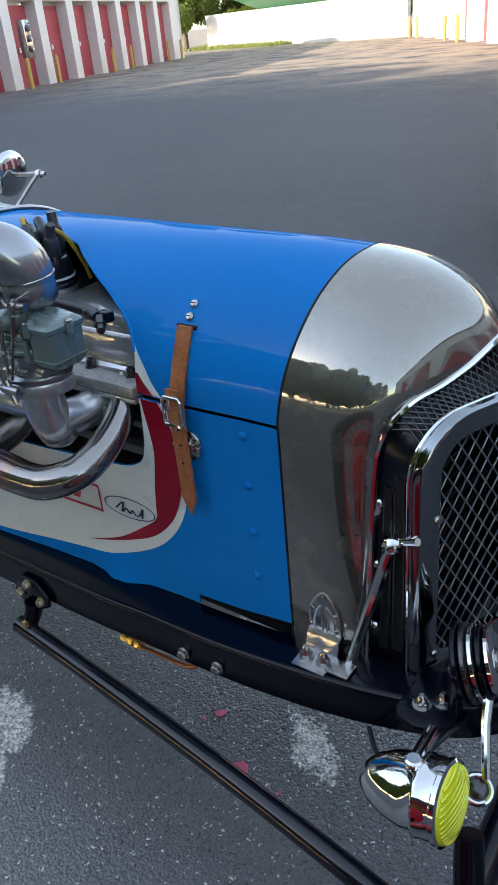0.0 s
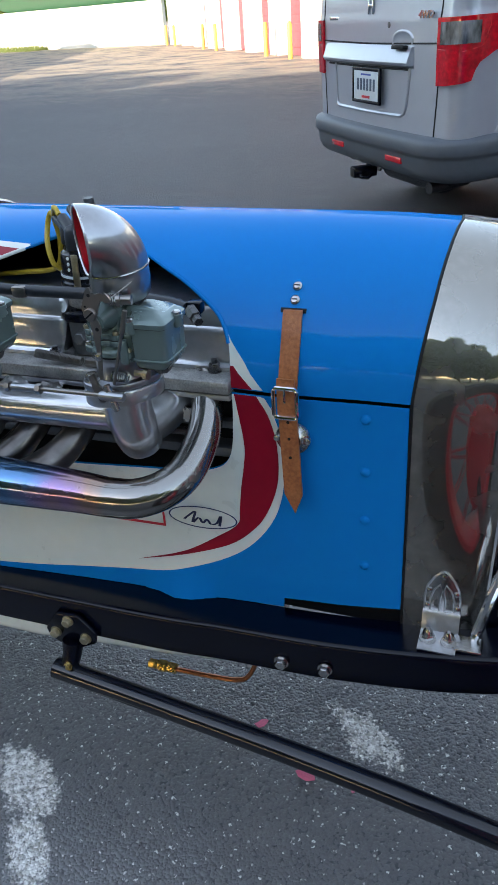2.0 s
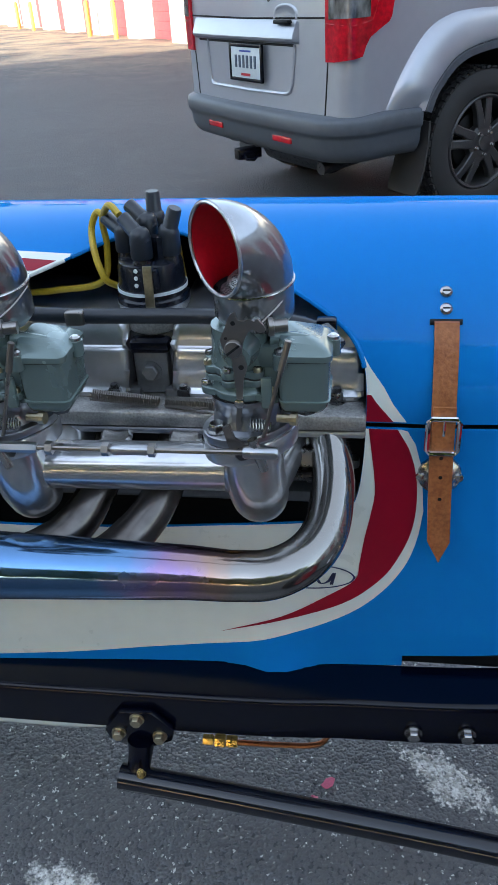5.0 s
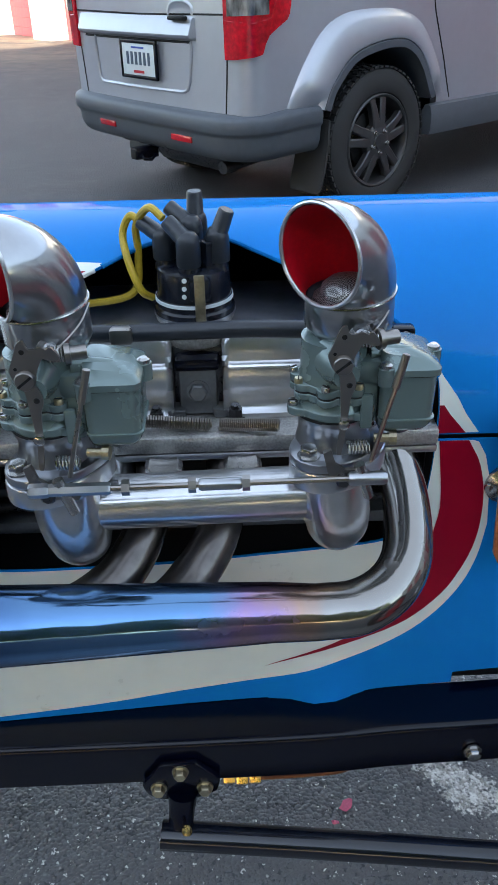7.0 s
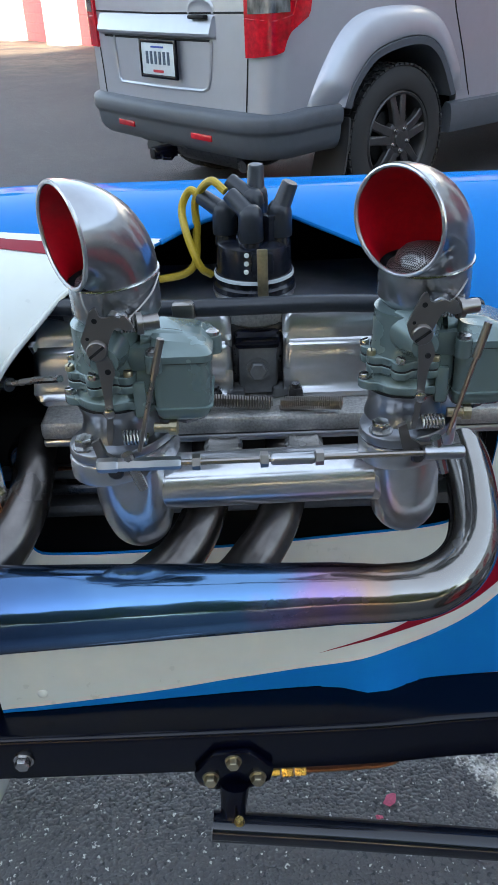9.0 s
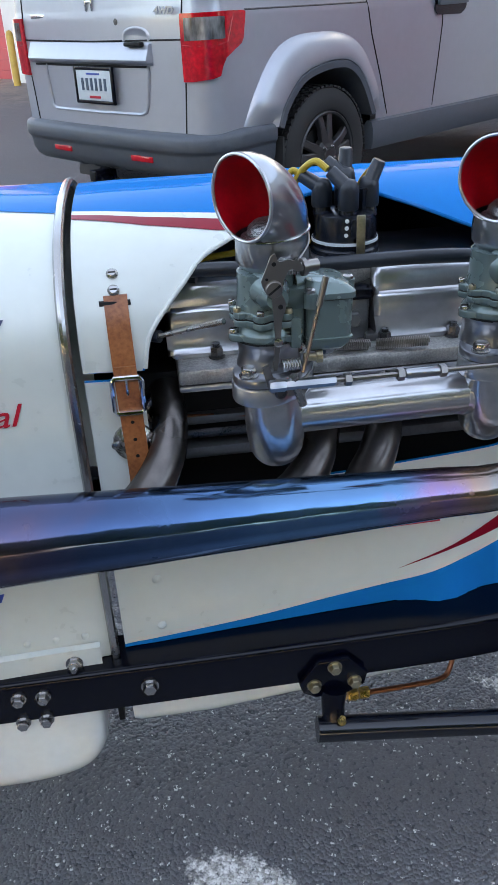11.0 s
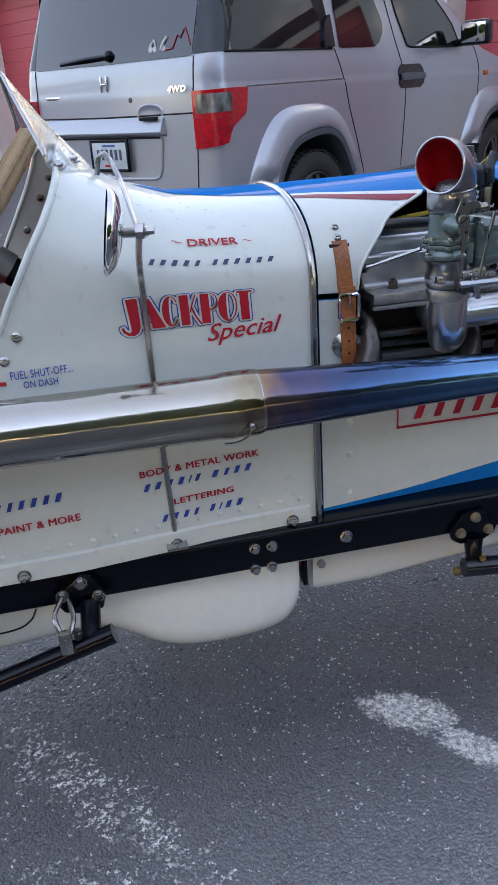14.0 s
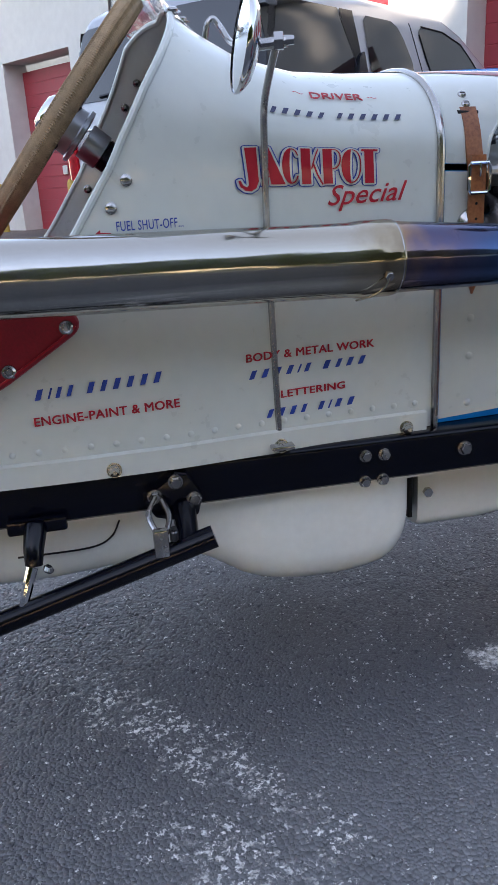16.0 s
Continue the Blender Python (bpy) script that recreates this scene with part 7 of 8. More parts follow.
def build_cockpit():
    # red padding over the cockpit edge and the seat
    bm = prism([(-0.770, 0.606), (-0.774, 0.594), (-0.80, 0.577), (-0.863, 0.537), (-0.93, 0.50), (-1.05, 0.49), (-1.05, 0.70), (-0.80, 0.665)], -0.030, -0.008, bevel=0.006)
    pad = part("cockpit_pad", bm, RED_LEATHER, race_car, "red padded leather over the cockpit edge")
    for x, z in ((-0.787, 0.602), (-0.863, 0.553)):
        bm = lathe((x, -0.030, z), (0, -1, 0), ((0, 0.0095), (0.003, 0.009), (0.005, 0.006), (0.003, 0.004)), 16)
        part("snap", bm, STEEL, pad)
    part("pad_seam", tube([V(-0.776, -0.0325, 0.603), V(-0.80, -0.0325, 0.585), V(-0.863, -0.0325, 0.545), V(-0.93, -0.0325, 0.508)], 0.0016, 6), RED_PAINT_IN, pad)
    bm = prism([(-0.772, 0.628), (-0.833, 0.676), (-0.846, 0.668), (-0.880, 0.614), (-0.95, 0.565), (-1.05, 0.53), (-1.05, 0.45), (-0.80, 0.45), (-0.772, 0.56)], 0.478, 0.505, bevel=0.007)
    far_pad = part("cockpit_pad", bm, RED_LEATHER, race_car, "red padded leather over the cockpit edge")
    part("pad_seam", tube([V(-0.778, 0.4765, 0.620), V(-0.832, 0.4765, 0.662)], 0.002, 6), RED_PAINT_IN, far_pad)
    part("seat", box((-1.02, 0.26, 0.53), (0.34, 0.47, 0.24), 0.05, seg=4), RED_LEATHER, race_car, "red upholstered seat")
    part("cockpit_lining", box((-0.86, 0.02, 0.59), (0.20, 0.03, 0.15), 0.012, seg=3), RED_LEATHER, race_car)
    part("cockpit_floor", box((-0.72, 0.26, 0.42), (0.6, 0.48, 0.03), 0.004), BLACK_DARK, race_car)
    # steering wheel bound with cord
    c = V(-0.7685, 0.26, 0.858)
    up = V(0.63, 0, 0.78).normalized()
    side = V(-0.045, 1, 0).normalized()
    ax = side.cross(up).normalized()
    rim = [c + up * 0.190 * math.cos(2 * math.pi * k / 96) + side * 0.190 * math.sin(2 * math.pi * k / 96) for k in range(97)]
    sw = part("steering_wheel", tube(rim, 0.0160, 14, caps=False), CORD, race_car, "steering wheel bound with tan cord")
    turns = 380
    pts = []
    for k in range(turns * 6 + 1):
        a = 2 * math.pi * k / (turns * 6)
        q = c + up * 0.190 * math.cos(a) + side * 0.190 * math.sin(a)
        rad = (up * math.cos(a) + side * math.sin(a))
        b = 2 * math.pi * k / 6
        pts.append(q + (rad * math.cos(b) + ax * math.sin(b)) * 0.0165)
    part("cord_winding", tube(pts, 0.0014, 4), CORD, sw)
    for a in (90, 210, 330):
        a = math.radians(a)
        part("spoke", tube([c + (up * math.cos(a) + side * math.sin(a)) * 0.03 + ax * 0.012, c + (up * math.cos(a) + side * math.sin(a)) * 0.18], 0.006, 8), STEEL, sw)
    part("hub_cap", lathe(c - ax * 0.030, ax, ((0, 0.006), (0.001, 0.020), (0.006, 0.027), (0.014, 0.030), (0.018, 0.030), (0.020, 0.026), (0.03, 0.024)), 24), CHROME, sw, "chrome hub cap")
    part("hub", lathe(c - ax * 0.004, ax, ((0, 0.030), (0.004, 0.036), (0.034, 0.037), (0.036, 0.042), (0.042, 0.042), (0.044, 0.028)), 28), SATIN, sw)
    part("quick_release", lathe(c + ax * 0.045, ax, ((0, 0.027), (0.030, 0.027), (0.032, 0.022)), 20), SATIN, sw)
    part("column", lathe(c + ax * 0.077, ax, ((0, 0.024), (0.012, 0.024), (0.014, 0.013), (0.16, 0.013)), 18), BLACK, sw)
    # dash plate inside the cowl
    bm = bmesh.new()
    bm.faces.new([bm.verts.new(skin(-0.50, s, -0.008)) for s in [0.36 + 1.28 * k / 40 for k in range(41)]])
    bmesh.ops.solidify(bm, geom=list(bm.faces), thickness=0.004)
    part("dash", bm, WHITE, race_car, "plain white dash plate")
    # windscreen
    tip = V(-0.676, 0.26, 1.113)
    rows = []
    for k in range(25):
        a = -1 + k / 12
        s = 1 - 0.19 * abs(a) if a < 0 else 1 + 0.19 * abs(a)
        bx = -0.555 - 0.055 * abs(a) ** 1.5
        foot_ = skin(bx, s, 0.003)
        w = abs(a) ** 1.15
        top = tip.lerp(skin(-0.622 if a < 0 else -0.668, 0.81 if a < 0 else 1.19, 0.006) + V(0, 0, 0.012), w)
        rows.append([foot_.lerp(top, j / 10) + V(-0.006 * math.sin(math.pi * j / 10), 0, 0) for j in range(11)])
    bm = loft(rows, closed=False)
    bmesh.ops.solidify(bm, geom=list(bm.faces), thickness=0.0025)
    ws = part("windscreen", bm, CLEAR, race_car, "clear curved plastic windscreen", smooth=60)
    ws.visible_shadow = False
    part("screen_edge", tube([r_[-1] for r_ in rows], 0.0024, 8), SATIN, ws, "bright edge strip of the windscreen")
    for x, s in ((-0.606, 0.838), (-0.585, 0.93), (-0.606, 1.162)):
        q = skin(x, s, 0.004)
        bm = bmesh.new()
        add_lathe(bm, q, skin(x, s, 0.01) - skin(x, s, 0), ((0, 0.011), (0.002, 0.011), (0.0025, 0.007), (0.006, 0.0065), (0.008, 0.004)), 14)
        part("screen_screw", bm, STEEL, ws)
    # mirrors on stalks
    for sg in (1, -1):
        m_ = (lambda q: V(*q)) if sg > 0 else (lambda q: V(q[0], 2 * YC - q[1], q[2]))
        stalk = part("mirror_stay", tube(spline([m_(q) for q in ((-0.512, 0.010, 0.402), (-0.516, 0.010, 0.58), (-0.518, 0.008, 0.70), (-0.518, 0.002, 0.80), (-0.519, -0.01, 0.845), (-0.520, -0.045, 0.875), (-0.519, -0.085, 0.905))], 6), 0.0046, 10), STEEL, race_car, "bright steel mirror stay")
        n = V(-0.985, 0.02 * sg, 0.17).normalized()
        mc = m_((-0.556, -0.078, 0.906)) + V(0 if sg > 0 else -0.05, 0, 0)
        mir = part("mirror", lathe(mc, n, ((-0.018, 0.006), (-0.016, 0.022), (-0.010, 0.042), (-0.002, 0.0515), (0.002, 0.0525), (0.004, 0.051)), 32, close=False), CHROME, race_car, "round chrome mirror", smooth=60)
        part("mirror_glass", lathe(mc, n, ((0.002, 0.0505), (0.0025, 0.0505), (0.003, 0.002)), 32), MIRROR, mir)
        part("mirror_bolt", tube([mc - n * 0.014, m_((-0.510, -0.094, 0.905))], 0.0062, 10), STEEL, mir)
        part("mirror_nut", lathe(m_((-0.523, -0.089, 0.906)), (1, -0.3 * sg, 0), ((0, 0.010), (0.010, 0.010), (0.011, 0.006), (0.022, 0.005)), 6), STEEL, mir)
        bm = bmesh.new()
        add_box(bm, m_((-0.512, 0.0, 0.4025)), (0.034, 0.03, 0.006), 0.002)
        part("stay_foot", bm, STEEL, stalk)
    part("cowl_stay", tube(spline([(-0.552, 0.20, 0.950), (-0.547, 0.20, 0.972), (-0.538, 0.20, 0.979), (-0.529, 0.197, 0.968), (-0.521, 0.17, 0.945), (-0.519, 0.10, 0.930), (-0.519, 0.01, 0.915), (-0.519, -0.075, 0.905)], 6), 0.0042, 10), STEEL, race_car, "steel stay hooked over the cowl")


MIRROR = pbr("mirror_glass", (0.85, 0.86, 0.87), 0.02, metal=1, var=0.02, scale=10)
build_cockpit()


# ---- sign writing on the sides ----
def on_side(bm, x0, x1, s0, s1, name, material, parent, off=0.0022, slope=0.0):
    if isinstance(bm, list):
        top = max(b for a, b in bm) + 0.3
        for a, b in bm:
            q = bmesh.new()
            sh = 0.3
            a, b = a + (b - a) * 0.18, a + (b - a) * 0.68
            q.faces.new([q.verts.new(skin(x0 + (x1 - x0) * u / top, s0 + (s1 - s0) * v + slope * u / top, off)) for u, v in ((a, 0), (b, 0), (b + sh, 1), (a + sh, 1))])
            part(name, q, material, parent, smooth=0)
        return None
    """Fits flat lettering or shapes into a box of the near side and lays them on the skin."""
    xs = [v.co.x for v in bm.verts]
    ys = [v.co.y for v in bm.verts]
    ax, bx, ay, by = min(xs), max(xs), min(ys), max(ys)
    for v in bm.verts:
        fx, fy = (v.co.x - ax) / (bx - ax), (v.co.y - ay) / (by - ay)
        v.co = skin(x0 + (x1 - x0) * fx, s0 + (s1 - s0) * fy + slope * fx, off + (v.co.z if abs(v.co.z) < 0.002 else 0.0))
    return part(name, bm, material, parent, smooth=0)


def bars(cols, shear=0.25):
    """Plain slanted bars, one for each stroke group of the words that stand there."""
    return list(cols)


def deco_word():
    """Outlines of the letters of the car's name in metres, as fat stems with hairline strokes."""
    def arc(cx, cy, rx, ry, a0, a1, n=12):
        return [(cx + rx * math.cos(radians(a0 + (a1 - a0) * k / n)), cy + ry * math.sin(radians(a0 + (a1 - a0) * k / n))) for k in range(n + 1)]

    def hair(pts, w=0.010):
        left, right = [], []
        for k, (x, y) in enumerate(pts):
            (ax, ay), (bx, by) = pts[max(k - 1, 0)], pts[min(k + 1, len(pts) - 1)]
            dx, dy = (bx - ax) * 3.06, by - ay
            d = math.hypot(dx, dy)
            left.append((x - dy / d * w / 2, y + dx / d * w * 1.5))
            right.append((x + dy / d * w / 2, y - dx / d * w * 1.5))
        return left + right[::-1]
    out = [
        # J
        [(0.008, 1.0), (0.095, 1.0), (0.104, 0.10), (0.085, -0.08), (0.045, -0.16), (0.0, -0.12), (-0.035, 0.0), (-0.045, 0.14), (-0.030, 0.16), (-0.012, 0.03), (0.015, -0.04), (0.030, 0.02), (0.028, 0.2)],
        # A
        [(0.168, 0.72), (0.184, 1.0), (0.302, 0.0), (0.196, 0.0), (0.186, 0.2)], hair([(0.178, 0.95), (0.160, 0.5), (0.140, 0.0)]), hair([(0.155, 0.22), (0.20, 0.22)]),
        # C
        arc(0.352, 0.5, 0.072, 0.5, 95, 265) + arc(0.352, 0.5, 0.016, 0.46, 260, 100), hair(arc(0.352, 0.5, 0.055, 0.47, 92, 35)), hair(arc(0.352, 0.5, 0.055, 0.47, 268, 325)),
        # K
        [(0.420, 1.0), (0.490, 1.0), (0.497, 0.0), (0.427, 0.0)], hair([(0.500, 0.40), (0.525, 0.72), (0.552, 1.0)]), hair([(0.512, 0.58), (0.545, 0.25), (0.585, -0.02)], 0.014),
        # P
        [(0.585, 1.0), (0.655, 1.0), (0.662, 0.0), (0.592, 0.0)], hair([(0.655, 0.98)] + arc(0.668, 0.70, 0.052, 0.28, 80, -80) + [(0.66, 0.42)]),
        # O
        arc(0.806, 0.5, 0.078, 0.5, 90, 270) + arc(0.806, 0.5, 0.010, 0.47, 265, 95), hair(arc(0.806, 0.5, 0.072, 0.48, 88, -88)),
        # T
        [(0.905, 0.93), (0.976, 0.93), (0.984, 0.0), (0.912, 0.0)], [(0.880, 1.0), (1.010, 1.0), (1.008, 0.92), (0.882, 0.92)]]
    return [[(x * 0.196, y * 0.064) for x, y in poly] for poly in out]


def build_lettering():
    on_side(letters("DRIVER", 1.0, bold=0.0, heavy=0.02), -0.444, -0.371, 0.668, 0.694, "lettering", RED_INK, cowl)
    for x0, x1 in ((-0.468, -0.452), (-0.364, -0.349)):
        bm = bmesh.new()
        add_tube(bm, [V(k / 12, 0.5 + 0.28 * math.sin(2 * math.pi * k / 12), 0) for k in range(13)], 0.10, 4)
        for v in bm.verts:
            v.co.z = 0
        on_side(bm, x0, x1, 0.678, 0.686, "flourish", RED_INK, cowl)
    on_side(bars(((0, 0.8), (1.0, 1.9), (2.1, 3.0), (3.2, 4.1), (4.3, 5.1), (6.0, 6.8), (7.0, 7.9), (8.1, 9.0), (9.2, 10.1), (10.3, 11.2), (11.4, 12.3)), 0.25), -0.507, -0.318, 0.600, 0.618, "name_bar", NAVY_INK, cowl)
    # the car's own name: fat and thin poster capitals in red with a white and a blue outline
    shapes = deco_word()
    for name, m, grow, off in (("lettering_outline", BLUE_INK, 0.0050, 0.0012), ("lettering_inline", WHITE, 0.0032, 0.0020), ("lettering", RED_INK, 0.0, 0.0028)):
        bm = bmesh.new()
        for poly in shapes:
            bm.faces.new([bm.verts.new((x, y, 0)) for x, y in poly])
            if grow:
                for (ax, ay), (bx, by) in zip(poly, poly[1:] + poly[:1]):
                    d = math.hypot(bx - ax, by - ay) or 1e-9
                    nx, ny = -(by - ay) / d * grow, (bx - ax) / d * grow
                    bm.faces.new([bm.verts.new((x, y, 0.00002)) for x, y in ((ax + nx, ay + ny), (bx + nx, by + ny), (bx - nx, by - ny), (ax - nx, ay - ny))])
                    bm.faces.new([bm.verts.new((ax + grow * math.cos(t), ay + grow * math.sin(t), 0.00004)) for t in (2 * math.pi * k / 10 for k in range(10))])
        bmesh.ops.triangulate(bm, faces=bm.faces)
        for v in bm.verts:
            fx, fy = v.co.x / 0.196, v.co.y / 0.064
            v.co = skin(-0.545 + 0.182 * fx, 0.456 + 0.057 * fy + 0.004 * fx, off + v.co.z)
        part(name, bm, m, cowl, smooth=0)
    on_side(letters("Special", 1.0, 1.0, 0.35), -0.432, -0.318, 0.412, 0.455, "lettering", RED_INK, cowl, slope=0.010)
    side = [o for o in race_car.children if o.name.startswith("body_side")][0]
    on_side(letters("BODY & METAL WORK", 1.0, 1.05, bold=0.0, heavy=0.045), -0.556, -0.366, 0.166, 0.181, "lettering", RED_INK, side, slope=0.006)
    on_side(bars(((0, 0.8), (1.0, 1.8), (2.0, 2.8), (3.0, 3.8), (4.0, 4.3), (4.5, 5.2), (6.0, 6.9), (7.1, 7.8), (8.0, 8.8), (9.0, 9.8)), 0.3), -0.556, -0.374, 0.135, 0.150, "name_bar", BLUE_INK, side, slope=0.008)
    on_side(letters("LETTERING", 1.0, 1.05, bold=0.0, heavy=0.045), -0.508, -0.411, 0.095, 0.109, "lettering", RED_INK, side, slope=0.004)
    on_side(bars(((0, 0.8), (1.0, 1.8), (2.0, 2.8), (3.0, 3.7), (4.5, 5.3), (5.5, 5.8), (6.0, 6.9), (7.1, 8.0)), 0.3), -0.533, -0.391, 0.061, 0.076, "name_bar", BLUE_INK, side, slope=0.006)
    on_side(bars(((0, 0.8), (1.0, 1.3), (1.5, 2.1), (2.3, 2.9), (3.7, 4.5), (4.7, 5.4), (5.6, 6.4), (6.6, 7.4), (7.6, 8.4), (8.6, 9.4)), 0.3), -0.842, -0.668, 0.142, 0.160, "name_bar", BLUE_INK, side, slope=0.010)
    on_side(letters("ENGINE-PAINT & MORE", 1.0, 1.05, bold=0.0, heavy=0.045), -0.844, -0.652, 0.098, 0.114, "lettering", RED_INK, side, slope=0.006)
    on_side(letters("FUEL SHUT-OFF...", 1.0, 1.05), -0.712, -0.628, 0.400, 0.415, "lettering", BLUE_INK, cowl)
    on_side(letters("ON DASH", 1.0, 1.05), -0.697, -0.650, 0.382, 0.395, "lettering", BLUE_INK, cowl)
    bm = bmesh.new()
    bm.faces.new([bm.verts.new(q) for q in ((0, 0.5, 0), (0.4, 1, 0), (0.4, 0.75, 0), (1, 0.65, 0), (1, 0.2, 0), (0.4, 0.28, 0), (0.4, 0, 0))])
    on_side(bm, -0.741, -0.719, 0.388, 0.404, "arrow", RED_INK, cowl)
    # maker's panel: red frame with plain bars
    fr = bmesh.new()
    for a, b, c, d in ((0, 1, 0, 0.09), (0, 1, 0.91, 1), (0, 0.012, 0.09, 0.91), (0.988, 1, 0.09, 0.91)):
        fr.faces.new([fr.verts.new(q) for q in ((a, c, 0), (b, c, 0), (b, d, 0), (a, d, 0))])
    on_side(fr, -0.124, 0.150, 0.176, 0.246, "sign_frame", RED_INK, panel, slope=-0.006)
    on_side(bars(((0, 0.8), (1.05, 1.85), (2.1, 2.9), (3.15, 3.95), (4.2, 5.0), (5.25, 6.05)), 0.0), -0.098, 0.122, 0.194, 0.234, "name_bar", RED_INK, panel, slope=-0.006)
    # oval badge: ring and a plain scroll
    ov = bmesh.new()
    outer = [(math.cos(2 * math.pi * k / 48), math.sin(2 * math.pi * k / 48)) for k in range(48)]
    a = [ov.verts.new((x, y, 0)) for x, y in outer]
    b = [ov.verts.new((x * 0.955, y * 0.90, 0)) for x, y in outer]
    for k in range(48):
        ov.faces.new((a[k], a[(k + 1) % 48], b[(k + 1) % 48], b[k]))
    on_side(ov, 0.157, 0.2585, 0.178, 0.230, "oval_badge", NAVY_INK, panel, 0.0026)
    sc = bmesh.new()
    add_tube(sc, spline([(0.0, 0.3, 0), (0.18, 0.75, 0), (0.32, 1.0, 0), (0.22, 0.1, 0), (0.40, 0.55, 0), (0.50, 0.15, 0), (0.62, 0.5, 0), (0.72, 0.12, 0), (0.88, 0.3, 0), (1.0, 0.9, 0), (0.94, 0.05, 0)], 6), 0.035, 4)
    for v in sc.verts:
        v.co.z = 0
    on_side(sc, 0.178, 0.237, 0.188, 0.218, "scroll", NAVY_INK, panel, 0.0028)


build_lettering()


# ---- small things on the ground ----
def petal(x, y, r, turn):
    rng = random.Random(int(abs(x * 1000)))
    bm = bmesh.new()
    bm.faces.new([bm.verts.new((r * (0.7 + 0.5 * rng.random()) * math.cos(2 * math.pi * k / 9), 0.65 * r * (0.7 + 0.5 * rng.random()) * math.sin(2 * math.pi * k / 9), 0.004 + 0.004 * rng.random())) for k in range(9)])
    bmesh.ops.triangulate(bm, faces=bm.faces)
    bmesh.ops.solidify(bm, geom=list(bm.faces), thickness=0.0012)
    ob = obj("petal", bm, PETAL)
    ob.matrix_world = pose(x, y, 0.001, 0, 0, turn)
    return tagged(ob, "pink flower petal lying on the asphalt", "petal", "fallen petals")


for x, y, r, t in ((0.225, 0.176, 0.013, 40), (0.333, 0.094, 0.020, -20), (0.205, 0.148, 0.006, 0), (0.417, 0.087, 0.006, 60)):
    petal(x, y, r, t)


# ---- the parked car behind ----
SUV_RINGS = ((0.50, 0.0, 4.20, 0.797), (0.70, 0.0, 4.20, 0.803), (0.95, -0.004, 4.20, 0.808), (1.062, -0.003, 4.14, 0.809), (1.078, 0.0, 4.10, 0.803), (1.16, 0.006, 3.72, 0.797), (1.235, 0.016, 3.36, 0.785),
             (1.43, 0.075, 3.05, 0.745), (1.62, 0.13, 2.68, 0.705), (1.70, 0.17, 2.46, 0.675), (1.745, 0.24, 2.30, 0.62), (1.765, 0.36, 2.12, 0.53))
HUBS = (0.83, 3.456)
FLARE_OUT = ((-0.62, 0.552), (-0.535, 0.714), (-0.41, 0.870), (-0.27, 0.938), (-0.07, 0.954), (0.135, 0.940), (0.285, 0.880), (0.41, 0.735), (0.525, 0.535))
FLARE_IN = ((-0.425, 0.552), (-0.375, 0.650), (-0.25, 0.764), (-0.075, 0.812), (0.10, 0.817), (0.215, 0.774), (0.305, 0.680), (0.39, 0.535))


def suv_ring(z):
    for a, b in zip(SUV_RINGS, SUV_RINGS[1:]):
        if z <= b[0]:
            f = max(0, (z - a[0]) / (b[0] - a[0]))
            return [p + (q - p) * f for p, q in zip(a[1:], b[1:])]
    return list(SUV_RINGS[-1][1:])


def suv_skin(u, z, off=0.0):
    """A point of the rear and near side: u runs from 0 (middle of the tailgate) round the corner and forwards."""
    x0, x1, w = suv_ring(z)
    r = 0.10
    flat, arc = w - r, r * math.pi / 2
    bow = 0.03
    if u <= flat:
        return V(x0 - off - bow * (1 - (u / flat) ** 2), -u, z)
    if u <= flat + arc:
        a = (u - flat) / r
        return V(x0 + r - (r + off) * math.cos(a), -flat - (r + off) * math.sin(a), z)
    return V(x0 + r + (u - flat - arc), -w - off, z)


def suv_side(x, z, off=0.0):
    """A point of the near side at a distance x from the tail."""
    x0, x1, w = suv_ring(z)
    return V(x, -w - off, z)


def patch_cols(outline, cut):
    cols = []
    for (u0, a0, b0), (u1, a1, b1) in zip(outline, outline[1:]):
        n = max(1, int(abs(u1 - u0) / cut))
        for k in range(n):
            f = k / n
            cols.append((u0 + (u1 - u0) * f, a0 + (a1 - a0) * f, b0 + (b1 - b0) * f))
    return cols + [outline[-1]]


def suv_patch(outline, off=0.004, cut=0.06, thick=0.0, on=suv_skin, rows=8):
    """A piece laid on the car's skin; outline is a list of (along, z low, z high)."""
    bm = bmesh.new()
    grid = [[bm.verts.new(on(u, a + (b - a) * k / rows, off)) for k in range(rows + 1)] for u, a, b in patch_cols(outline, cut)]
    for p, q in zip(grid, grid[1:]):
        for k in range(rows):
            bm.faces.new((p[k], q[k], q[k + 1], p[k + 1]))
    bmesh.ops.remove_doubles(bm, verts=bm.verts, dist=1e-6)
    if thick:
        bmesh.ops.recalc_face_normals(bm, faces=bm.faces)
        bmesh.ops.solidify(bm, geom=list(bm.faces), thickness=thick)
    return bm


def suv_line(pts, r=0.004, off=0.0, on=suv_skin):
    dense = []
    for (u0, z0), (u1, z1) in zip(pts, pts[1:]):
        n = max(1, int(math.hypot(u1 - u0, z1 - z0) / 0.04))
        dense += [(u0 + (u1 - u0) * k / n, z0 + (z1 - z0) * k / n) for k in range(n)]
    pts = dense + [pts[-1]]
    return tube([on(u, z, off) for u, z in pts], r, 6)


